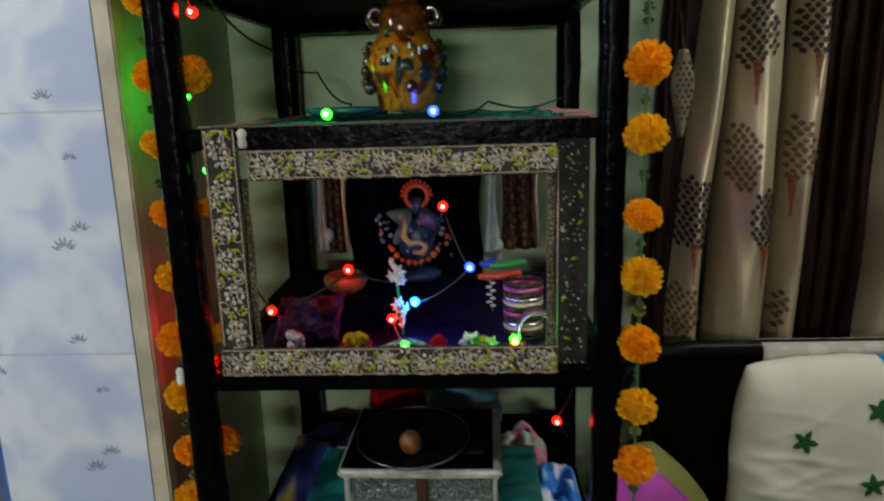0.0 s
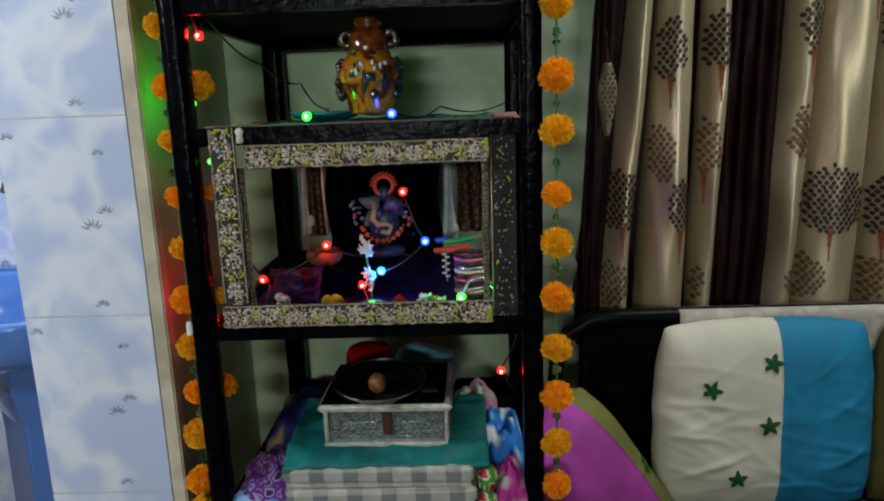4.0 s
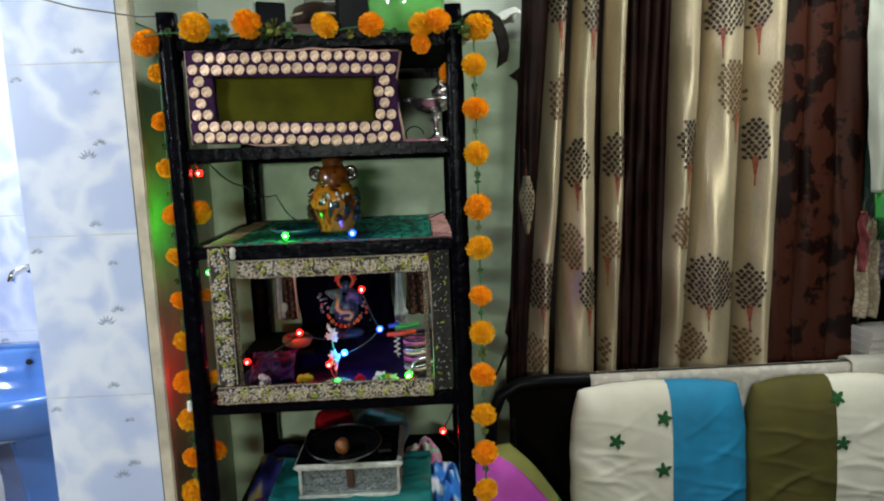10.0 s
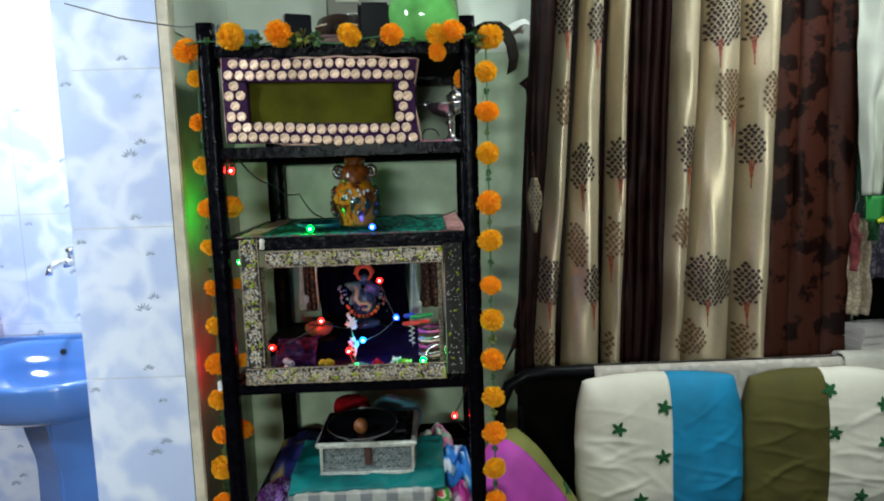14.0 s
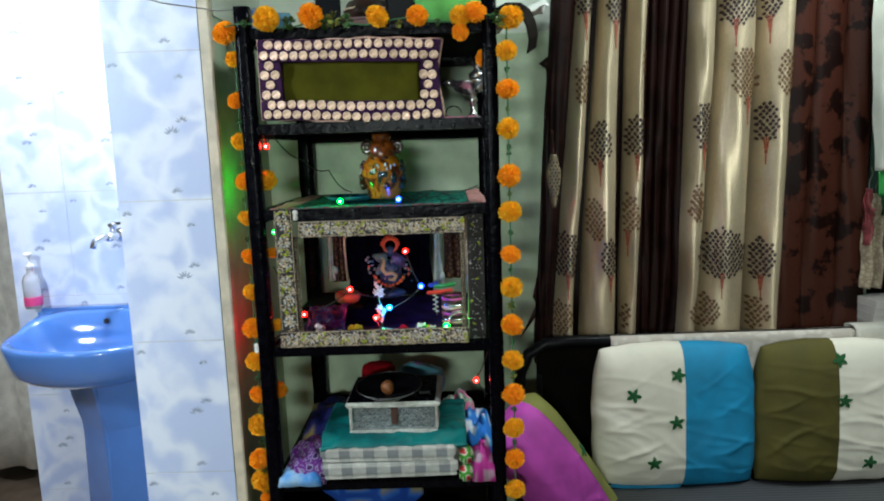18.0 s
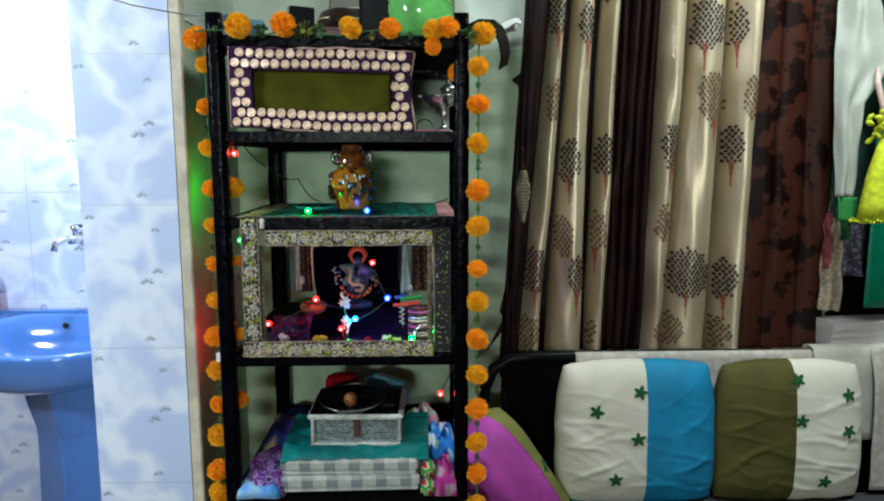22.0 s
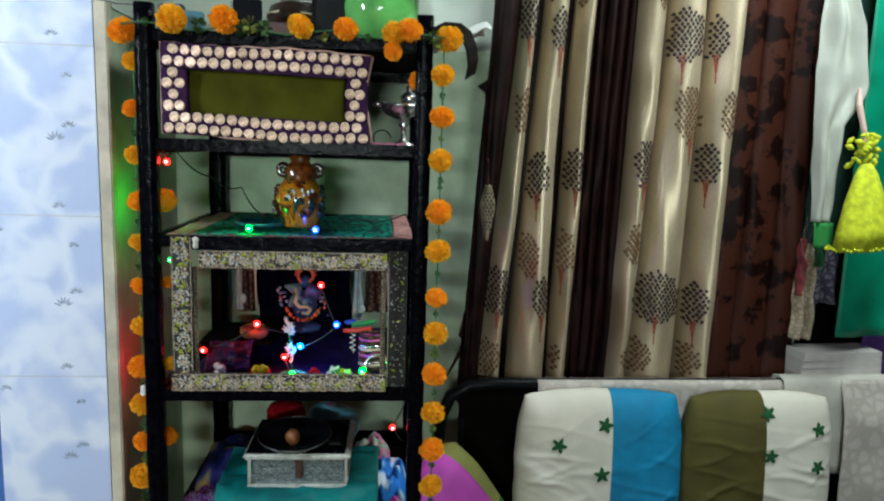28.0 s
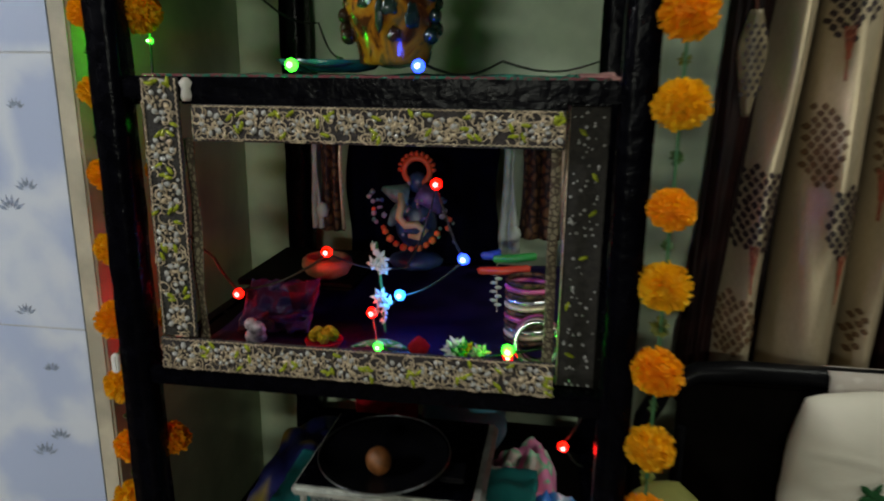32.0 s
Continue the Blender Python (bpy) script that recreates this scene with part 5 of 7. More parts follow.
own = bmesh.new()
rings = []
for r, z, front, rear in ((0.11, 0.690, 0.13, 0.12), (0.17, 0.702, 0.17, 0.14), (0.225, 0.720, 0.205, 0.155), (0.250, 0.738, 0.226, 0.165), (0.262, 0.775, 0.238, 0.172), (0.270, 0.812, 0.246, 0.176), (0.270, 0.822, 0.246, 0.176), (0.264, 0.828, 0.241, 0.176), (0.252, 0.829, 0.230, 0.120), (0.244, 0.822, 0.220, 0.102), (0.232, 0.795, 0.205, 0.092), (0.19, 0.745, 0.165, 0.070), (0.12, 0.715, 0.10, 0.040), (0.03, 0.708, 0.025, 0.015)):
    lift = [(x, y, zz + (0.036 * min(1.0, max(0.0, y) / 0.10) if z > 0.80 else 0)) for x, y, zz in basin_ring(r, z, front, rear)]
    rings.append([own.verts.new(p) for p in lift])
for i in range(len(rings) - 1):
    for k in range(56):
        own.faces.new((rings[i][k], rings[i][(k + 1) % 56], rings[i + 1][(k + 1) % 56], rings[i + 1][k]))
own.faces.new(rings[0][::-1])
own.faces.new(rings[-1])
part("bowl", own, M_BASIN, basin, smooth=True)
part("back_ledge", box(-0.268, 0.268, 0.112, 0.178, 0.760, 0.874, 0.012, 4), M_BASIN, basin, smooth=True)
# foot with a front corner that flares under the bowl
ped = bmesh.new()
rings = []
for z, r in ((0.0, 0.158), (0.02, 0.158), (0.04, 0.146), (0.25, 0.143), (0.50, 0.140), (0.535, 0.142), (0.61, 0.160), (0.68, 0.178), (0.695, 0.178)):
    rings.append([ped.verts.new((0.028 + r * math.cos(a), 0.035 + 0.85 * r * math.sin(a), z)) for a in [math.radians(q) for q in (-95, -15, 30, 150, 185)]])
for i in range(len(rings) - 1):
    for k in range(5):
        ped.faces.new((rings[i][k], rings[i][(k + 1) % 5], rings[i + 1][(k + 1) % 5], rings[i + 1][k]))
ped.faces.new(rings[0][::-1])
ped.faces.new(rings[-1])
bmesh.ops.bevel(ped, geom=[e for e in ped.edges if abs(e.verts[0].co.z - e.verts[1].co.z) > 0.005], offset=0.009, segments=3, affect="EDGES")
part("pedestal", ped, M_BASIN, basin)
own = bmesh.new()
bmesh.ops.create_cone(own, cap_ends=True, segments=20, radius1=0.0085, radius2=0.0085, depth=0.004, matrix=Matrix.Translation((-0.035, 0.0925, 0.834)) @ Matrix.Rotation(math.radians(70), 4, "X"))
part("overflow_hole", own, M_BLACKM, basin, "dark overflow hole")
tap = thing("tap", "chrome wall tap above the blue basin", "tap", (-0.895, WASH_Y, 1.098))
part("flange", lathe([(0.026, 0), (0.026, 0.006), (0.012, 0.012)], 20), M_CHROME, tap, smooth=True).matrix_local = pose(0, 0, 0, 90, 0, 0)
part("body", tube([(0, -0.006, 0), (0, -0.05, 0), (0, -0.09, 0.0)], [0.011, 0.014, 0.012], 14), M_CHROME, tap, smooth=True)
part("spout", tube([(0, -0.07, 0), (-0.012, -0.10, 0.004), (-0.026, -0.125, -0.006), (-0.03, -0.132, -0.028)], [0.012, 0.011, 0.010, 0.010], 12), M_CHROME, tap, smooth=True)
part("valve", lathe([(0.010, 0), (0.010, 0.02), (0.015, 0.024), (0.015, 0.034), (0.008, 0.036)], 16, (0, -0.055, 0.008)), M_CHROME, tap, smooth=True)
part("lever", box(-0.006, 0.034, -0.061, -0.049, 0.036, 0.046, 0.003), M_CHROME, tap)
soap = thing("soap_bottle", "clear soap bottle with a pink label on the basin ledge", "bottle", (-1.185, 0.645, 0.8745))
M_CLEAR = mat("clear_plastic", (0.85, 0.88, 0.9), 0.15, vary=0.05, alpha_t=0.7)
part("bottle", lathe([(0.024, 0), (0.026, 0.006), (0.026, 0.09), (0.02, 0.105), (0.010, 0.115), (0.010, 0.125)], 20), M_CLEAR, soap, smooth=True)
part("label", lathe([(0.0266, 0.008), (0.0268, 0.010), (0.0268, 0.034), (0.0266, 0.036)], 20), mat("pink_label", (0.75, 0.06, 0.22), 0.5), soap, "bright pink label", True)
part("pump", lathe([(0.011, 0.125), (0.012, 0.14), (0.004, 0.142), (0.004, 0.165), (0.014, 0.168), (0.012, 0.178), (0.001, 0.18)], 14), mat("white_pump", (0.8, 0.8, 0.8), 0.4), soap, smooth=True)
bulb = thing("ceiling_bulb", "bright white bulb hanging on a cord near the wash area", "bulb", (-1.45, -0.98, 1.835))
bm = bmesh.new()
bmesh.ops.create_icosphere(bm, subdivisions=2, radius=0.032)
part("globe", bm, mat("lit_bulb_glass", (1, 1, 1), 0.3, emit=(0.9, 0.95, 1.0), power=30.0), bulb, smooth=True)
part("cord", tube([(0, 0, 0.034), (0, 0, 0.764)], 0.004, 6), M_BLACKM, bulb)
door = thing("door_curtain", "plain off-white cloth hung across the passage past the basin", "curtain", (-1.75, 1.1, 2.4))
part("cloth", sheet(lambda u, v: Vector((-0.6 + 1.1 * u, 0.02 * math.sin(u * 40), -2.28 * v)), 60, 10, 0.003), mat("off_white_cotton", (0.6, 0.58, 0.5), 0.85, vary=0.2, scale=20), door, smooth=True)
part("rod", tube([(-0.74, 0, 0.0), (0.52, 0, 0.0)], 0.01, 8), M_BLACKM, door)
part("bracket", box(-0.02, 0.02, -0.02, 0.02, -0.01, 0.2), M_BLACKM, door)

# ---- things on top of the rack ----
TZ = 1.6005
M_VASEGREEN = mat("apple_green_opal_glass", (0.15, 0.50, 0.12), 0.1, vary=0.35, scale=14, bump=0.05, coat=0.5)
gv = thing("glass_vase", "apple green opal glass vase with a ruffled rim holding leafy stems", "vase", (0.174, 0.125, TZ))
prof = [(0.036, 0.0), (0.046, 0.003), (0.060, 0.02), (0.073, 0.05), (0.0775, 0.078), (0.075, 0.105), (0.064, 0.135), (0.050, 0.160), (0.037, 0.180), (0.031, 0.190), (0.035, 0.198), (0.049, 0.212), (0.065, 0.226), (0.074, 0.234), (0.071, 0.236), (0.054, 0.225), (0.031, 0.204), (0.024, 0.18)]
part("body", lathe(prof, 48, wave=lambda i, a, r, z: (r * (1 + (0.10 * math.sin(8 * a) if 11 <= i <= 15 else 0)), z + (0.012 * math.sin(8 * a + 1) if 11 <= i <= 15 else 0))), M_VASEGREEN, gv, smooth=True)
M_FOLIAGE = mat("fabric_foliage", (0.07, 0.19, 0.025), 0.6, vary=0.5, scale=18, second=(0.025, 0.09, 0.03))
M_FOLIAGE2 = mat("pale_fabric_foliage", (0.22, 0.30, 0.05), 0.6, vary=0.5, scale=18)


def leaf_cut(size, curl, rnd):
    """A lobed leaf along +x."""
    out = []
    outline = [(0, 0.02), (0.15, 0.12), (0.22, 0.07), (0.38, 0.26), (0.45, 0.14), (0.62, 0.30), (0.70, 0.16), (0.84, 0.2), (1.0, 0.0)]
    outline = [(x, y * 1.35) for x, y in outline]
    up = [(x, y) for x, y in outline]
    dn = [(x, -y) for x, y in outline[-2::-1]]
    return [Vector((x * size, y * size, -curl * size * x * x + 0.12 * size * abs(y))) for x, y in up + dn]


leafy = thing("potted_foliage", "bunch of artificial green leafy stems standing in the glass vase", "plant", (0.174, 0.125, TZ + 0.19))
rnd = random.Random(3)
STEMS = ((-0.09, 0.02, 0.12), (-0.05, -0.03, 0.20), (-0.02, 0.05, 0.26), (0.02, -0.04, 0.22), (0.05, 0.03, 0.24), (0.09, -0.02, 0.17), (0.15, -0.03, 0.11), (0.12, 0.04, 0.20), (-0.08, 0.04, 0.22), (0.0, -0.05, 0.13))
for si, (dx, dy, h) in enumerate(STEMS):
    pts = []
    for k in range(9):
        t = k / 8
        droop_k = 0.10 if si == 6 else 0.02
        pts.append(Vector((dx * t * (0.6 + 0.4 * t) * 1.0, dy * t, -0.16 * (1 - t) + h * math.sin(t * 1.5) - droop_k * t ** 3 + 0.01)))
    st = part("stem", tube(pts, 0.0018, 5), M_FOLIAGE, leafy)
    lb = bmesh.new()
    for k in range(2, 9):
        p = pts[k]
        for j in range(6 if k > 3 else 3):
            size = rnd.uniform(0.045, 0.075)
            m = Matrix.Translation(p) @ Euler((rnd.uniform(-0.7, 0.7), rnd.uniform(-0.7, 0.9), rnd.uniform(0, 6.28))).to_matrix().to_4x4()
            if p.z > 0.085:
                f = lb.faces.new([lb.verts.new(m @ q) for q in leaf_cut(size, rnd.uniform(0, 0.5), rnd)])
                f.material_index = 1 if rnd.random() < 0.3 else 0
    if len(lb.faces):
        tagged(part("leaf_cluster", lb, [M_FOLIAGE, M_FOLIAGE2], st), kind="stuff")
# drooping spray over the rim
st = part("stem", tube([(0.01, -0.01, -0.1), (0.035, -0.02, 0.06), (0.08, -0.04, 0.105), (0.115, -0.05, 0.08), (0.128, -0.055, 0.02), (0.13, -0.055, -0.03)], 0.0018, 5), M_FOLIAGE, leafy)
lb = bmesh.new()
for k in range(34):
    t = k / 33
    p = Vector((0.105 + 0.028 * min(1, t * 1.6), -0.05, 0.09 - 0.12 * t))
    m = Matrix.Translation(p) @ Euler((rnd.uniform(-0.5, 0.5), rnd.uniform(0.5, 1.5), rnd.choice((0.3, 2.8, -1.4)) + rnd.uniform(-0.4, 0.4))).to_matrix().to_4x4()
    lb.faces.new([lb.verts.new(m @ q) for q in leaf_cut(rnd.uniform(0.04, 0.06), 0.3, rnd)])
tagged(part("leaf_cluster", lb, [M_FOLIAGE], st), kind="stuff")

for x, m, h, nm in ((-0.262, mat("dark_blue_card", (0.03, 0.08, 0.16), 0.5), 0.075, "dark blue"), (-0.222, mat("white_blue_card", (0.10, 0.25, 0.33), 0.5, vary=0.5, scale=30), 0.062, "white and blue")):
    cb = thing("small_carton", "small " + nm + " printed carton on top of the rack", "box", (x, 0.16, TZ), rz=-12 if x < -0.24 else 20)
    part("carton", box(-0.024, 0.026, -0.012, 0.012, 0, h, 0.002), m, cb)
    part("flap", box(-0.022, 0.024, -0.010, 0.010, h + 0.0005, h + 0.003, 0.001), m, cb)
nb = thing("notebook", "small black spiral notebook standing on the rack", "notebook", (-0.108, 0.17, TZ), rz=25)
part("cover", box(-0.03, 0.03, -0.006, 0.006, 0, 0.098, 0.002), mat("black_leatherette", (0.008, 0.009, 0.012), 0.6, spec=0.1), nb)
part("spiral", tube([(-0.031 + 0.003 * math.cos(a * 2), 0.008 * math.sin(a * 2), 0.004 + 0.0023 * a) for a in [k * 0.5 for k in range(80)]], 0.0008, 4), M_SILVER, nb)
brd = thing("grey_board", "grey card board with a cream label leaning on the wall", "board", (0.092, 0.478, TZ))
b1 = part("panel", box(-0.176, 0.176, -0.006, 0.006, 0, 0.275, 0.006, 3), mat("grey_card", (0.24, 0.235, 0.2), 0.6, vary=0.15, scale=12), brd)
b1.matrix_local = pose(0, 0, 0, -4, 0, 0)
lab = part("label", box(-0.150, -0.088, -0.009, -0.0062, 0.19, 0.262, 0.0006), mat("cream_label", (0.58, 0.57, 0.47), 0.6), b1, "cream paper label")
M_BARS = mat("faded_grey_print", (0.33, 0.34, 0.29), 0.7)
for i, (a, b, c, d) in enumerate(((-0.112, -0.096, 0.235, 0.255), (-0.112, -0.096, 0.198, 0.230), (-0.142, -0.136, 0.2, 0.25), (-0.13, -0.118, 0.2, 0.212))):
    part("label_print", box(a, b, -0.0098, -0.0092, c, d), M_BARS, b1)
bag = thing("purse", "brown leather purse lying on the rack top", "purse", (-0.03, 0.30, TZ + 0.055))
part("body", lathe([(0.02, 0.0), (0.052, 0.006), (0.06, 0.03), (0.05, 0.055), (0.02, 0.065), (0.001, 0.066)], 24, wave=lambda i, a, r, z: (r * (1.0 + 0.1 * math.sin(3 * a)), z)), mat("brown_leather", (0.03, 0.014, 0.010), 0.45, vary=0.5, scale=30, spec=0.2), bag, smooth=True)
part("piping", tube([(0.058 * math.cos(a), 0.058 * math.sin(a), 0.034) for a in [k * 2 * math.pi / 24 for k in range(24)]], 0.0025, 6, closed=True), M_GOLDTHREAD, bag, smooth=True)
bkk = thing("book", "dark red hardback book lying on the rack top", "book", (-0.02, 0.27, TZ))
part("cover", box(-0.075, 0.085, -0.09, 0.1, 0, 0.004), mat("maroon_cover", (0.07, 0.01, 0.015), 0.4), bkk)
part("pages", box(-0.07, 0.082, -0.087, 0.097, 0.0045, 0.048), mat("aged_paper", (0.16, 0.09, 0.08), 0.8), bkk)
part("cover", box(-0.075, 0.085, -0.09, 0.1, 0.0485, 0.0545), mat("maroon_cover_top", (0.06, 0.01, 0.015), 0.4), bkk)
ph = thing("phone_stand", "black handset standing on the rack top", "phone", (0.066, 0.14, TZ), rz=8)
part("body", box(-0.034, 0.034, -0.012, 0.012, 0, 0.112, 0.006, 3), mat("black_gloss_plastic", (0.008, 0.008, 0.01), 0.5, spec=0.2), ph)
part("edge_strip", box(-0.0365, -0.0345, -0.01, 0.01, 0.004, 0.108), M_BLACKM, ph)
bl = thing("paper_sheet", "white paper sheet lying over the purse", "paper", (0.08, 0.34, TZ + 0.11))
part("sheet", sheet(lambda u, v: Vector((-0.09 + 0.17 * u, -0.05 + 0.1 * v, 0.012 - 0.03 * u + 0.006 * math.sin(u * 5))), 10, 6, 0.001), mat("white_paper", (0.7, 0.7, 0.66), 0.7), bl, smooth=True)
cx = thing("small_carton", "plain dark carton under the paper sheet", "box", (0.09, 0.34, TZ))
part("carton", box(-0.06, 0.09, -0.045, 0.05, 0, 0.105, 0.003), M_DARK, cx)
part("flap", box(-0.058, 0.088, -0.043, 0.048, 0.1055, 0.108, 0.001), M_DARK, cx)
rib = thing("ribbon", "black satin ribbon curling over the rack corner", "ribbon", (0.29, 0.05, TZ))
path = [(-0.03, 0.0, 0.008), (0.0, 0.0, 0.044), (0.034, 0.0, 0.043), (0.054, -0.002, 0.028), (0.066, -0.004, 0.002), (0.071, -0.005, -0.028), (0.066, -0.004, -0.056)]


def ribfn(u, v):
    s = u * (len(path) - 1)
    i = min(int(s), len(path) - 2)
    p = Vector(path[i]).lerp(Vector(path[i + 1]), s - i)
    return p + Vector((0.024 * (v - 0.5), 0.03 * (v - 0.5), 0.016 * (v - 0.5)))


part("band", sheet(ribfn, 36, 4, 0.0015), mat("black_satin", (0.007, 0.005, 0.004), 0.6, spec=0.05), rib, smooth=True)
wp = thing("plastic_wrap", "crumpled white plastic wrap on the rack corner", "plastic", (0.300, 0.13, TZ))
part("wrap", sheet(lambda u, v: Vector((-0.07 + 0.17 * u, -0.05 + 0.1 * v, 0.02 + 0.045 * u + 0.012 * noise.noise(Vector((u * 6, v * 6, 1))) - 0.02 * (1 - math.sin(3.14 * v)))), 16, 12, 0.002), mat("white_translucent_plastic", (0.72, 0.73, 0.7), 0.3, vary=0.1), wp, smooth=True)
part("fold", box(-0.06, 0.0, -0.04, 0.04, 0.0, 0.02, 0.006), mat("white_plastic_fold", (0.6, 0.6, 0.58), 0.35), wp)

# ---- curtains ----
def satin(name, a, b, rough, blotch=None, scale=9.0):
    """Shot satin: fine vertical slubs, and for the brown cloth a woven leaf figure."""
    m, nt, ns, ln, bs = nodes_of(name)
    tc = ns.new("ShaderNodeTexCoord")
    mp = ns.new("ShaderNodeMapping")
    mp.inputs["Scale"].default_value = (500, 500, 90)
    ln.new(tc.outputs["Object"], mp.inputs["Vector"])
    fine = ns.new("ShaderNodeTexNoise")
    fine.inputs["Scale"].default_value, fine.inputs["Detail"].default_value = 1.0, 3
    ln.new(mp.outputs["Vector"], fine.inputs["Vector"])
    mx = ns.new("ShaderNodeMix")
    mx.data_type = "RGBA"
    mx.inputs[6].default_value, mx.inputs[7].default_value = (*a, 1), (*b, 1)
    ln.new(fine.outputs["Fac"], mx.inputs[0])
    col = mx.outputs[2]
    no = ns.new("ShaderNodeTexNoise")
    no.inputs["Scale"].default_value, no.inputs["Detail"].default_value, no.inputs["Roughness"].default_value = scale, 6, 0.62
    ln.new(tc.outputs["Object"], no.inputs["Vector"])
    ramp = ns.new("ShaderNodeValToRGB")
    e = ramp.color_ramp.elements
    e[0].position, e[1].position = (0.46, 0.50) if blotch else (0.3, 0.75)
    e[0].color = (*(blotch or (0.78, 0.78, 0.8)), 1)
    e[1].color = (1, 1, 1, 1)
    ln.new(no.outputs["Fac"], ramp.inputs["Fac"])
    m2 = ns.new("ShaderNodeMix")
    m2.data_type, m2.blend_type = "RGBA", "MULTIPLY"
    m2.inputs[0].default_value = 1.0
    ln.new(col, m2.inputs[6])
    ln.new(ramp.outputs["Color"], m2.inputs[7])
    ln.new(m2.outputs[2], bs.inputs["Base Color"])
    bs.inputs["Roughness"].default_value = rough
    bs.inputs["Metallic"].default_value = 0.0 if blotch else 0.55
    bs.inputs["Specular IOR Level"].default_value = 0.12 if blotch else 0.75
    bp = ns.new("ShaderNodeBump")
    bp.inputs["Strength"].default_value, bp.inputs["Distance"].default_value = 0.35, 0.001
    ln.new(fine.outputs["Fac"], bp.inputs["Height"])
    ln.new(bp.outputs["Normal"], bs.inputs["Normal"])
    return m


M_BEIGE = satin("beige_satin", (0.44, 0.345, 0.212), (0.66, 0.545, 0.375), 0.38)
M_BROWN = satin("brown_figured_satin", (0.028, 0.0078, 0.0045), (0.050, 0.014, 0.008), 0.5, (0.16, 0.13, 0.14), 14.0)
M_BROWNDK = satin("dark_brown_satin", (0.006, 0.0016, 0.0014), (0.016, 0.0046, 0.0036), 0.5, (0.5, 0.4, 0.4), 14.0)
M_PRINTDARK = mat("aubergine_print", (0.024, 0.011, 0.011), 0.5, vary=0.4, scale=120)
M_PRINTLIGHT = mat("umber_print", (0.12, 0.062, 0.026), 0.5, vary=0.4, scale=120)
M_PRINTRED = mat("rust_red_print", (0.27, 0.06, 0.03), 0.5, vary=0.4, scale=120)
CZ0, CZ1 = 0.70, 2.33


BACK = math.radians(112)


def curtain_surface(b0, b1, t0, t1, y0, depth, low, high, skew, full, seed):
    """Separate round folds that close behind; low and high give each one's share of the width."""
    n = len(low)

    def span(i, v):
        k = min(1.0, v / 0.55)
        x0, x1 = b0 + (t0 - b0) * v, b1 + (t1 - b1) * v
        e0, e1 = (low[i][q] + (high[i][q] - low[i][q]) * k for q in (0, 1))
        wob = 0.005 * noise.noise(Vector((i * 3.7, v * 4.3, seed)))
        return x0 + e0 * (x1 - x0) + wob, x0 + e1 * (x1 - x0) + wob

    def at(u, v):
        # v from hem to top; fold i holds u from i / n to (i + 1) / n
        z = CZ0 + (CZ1 - CZ0) * v + (1 - v) * 0.006 * math.sin(u * 9 + seed)
        i = min(n - 1, int(u * n))
        q = u * n - i
        a = (2 * q - 1) * BACK
        x0, x1 = span(i, v)
        hw = 0.5 * (x1 - x0) * (full + 0.07 * noise.noise(Vector((i * 5.1, v * 3, seed + 4))))
        d = depth * (0.9 + 0.2 * (1 - v) + 0.25 * noise.noise(Vector((i * 2.2, v * 2.6, seed)))) * min(1.0, 0.45 + hw * 14)
        bulge = (math.cos(a) - math.cos(BACK)) / (1 - math.cos(BACK)) * (1 + skew[i] * math.sin(a)) / (1 + 0.35 * abs(skew[i]))
        crease = 0.010 * noise.noise(Vector((u * 13 + v * 5, v * 6, seed + 9))) * (1.25 - v) ** 2
        ripple = (0.004 + 0.10 * max(0.0, hw - 0.045)) * noise.noise(Vector((q * 3.6 + i * 7.0, v * 2.6, seed + 15)))
        flute = (0.003 + 0.08 * max(0.0, hw - 0.03)) * math.sin(9.0 * q + 2.1 * i + 2.2 * noise.noise(Vector((i * 1.9, v * 1.7, seed + 21)))) * (0.5 + 0.5 * v)
        return Vector((0.5 * (x0 + x1) + hw * math.sin(a), y0 - d * bulge + crease + ripple + flute, z))

    def cloth_u(x, v):
        for i in range(n):
            x0, x1 = span(i, v)
            if x0 <= x <= x1:
                q = 2 * (x - x0) / (x1 - x0) - 1
                if abs(q) > 0.97:
                    return None
                return (i + 0.5 * (1 + math.asin(q) / BACK)) / n
        return None
    at.cloth_u = cloth_u
    at.folds = n
    return at


ONE = ((0, 1),)
FIVE = ((0, 0.17), (0.17, 0.36), (0.36, 0.55), (0.55, 0.78), (0.78, 1))
THREE = ((0, 0.33), (0.33, 0.7), (0.7, 1))
CURTAINS = (
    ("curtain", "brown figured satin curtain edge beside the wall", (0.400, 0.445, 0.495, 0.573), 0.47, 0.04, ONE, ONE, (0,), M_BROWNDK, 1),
    ("curtain", "beige satin curtain printed with dark trees", (0.430, 0.697, 0.565, 0.742), 0.500, 0.095, ((0, 0.30), (0.36, 0.77), (0.84, 1)), ((0, 0.28), (0.36, 0.66), (0.76, 1)), (0.5, 0.2, 0.3), M_BEIGE, 2),
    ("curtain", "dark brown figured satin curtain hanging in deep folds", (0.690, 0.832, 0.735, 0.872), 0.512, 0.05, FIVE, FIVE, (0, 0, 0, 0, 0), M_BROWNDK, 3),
    ("curtain", "beige satin curtain printed with dark trees", (0.818, 1.093, 0.862, 1.138), 0.500, 0.100, ((0, 0.17), (0.18, 0.66), (0.70, 1)), ((0, 0.25), (0.28, 0.63), (0.67, 1)), (0.1, 0.3, 0.3), M_BEIGE, 4),
    ("curtain", "brown figured satin curtain with a woven leaf pattern", (1.085, 1.360, 1.126, 1.352), 0.485, 0.040, THREE, THREE, (0.2, 0, 0.2), M_BROWN, 5),
)
SURF = {}
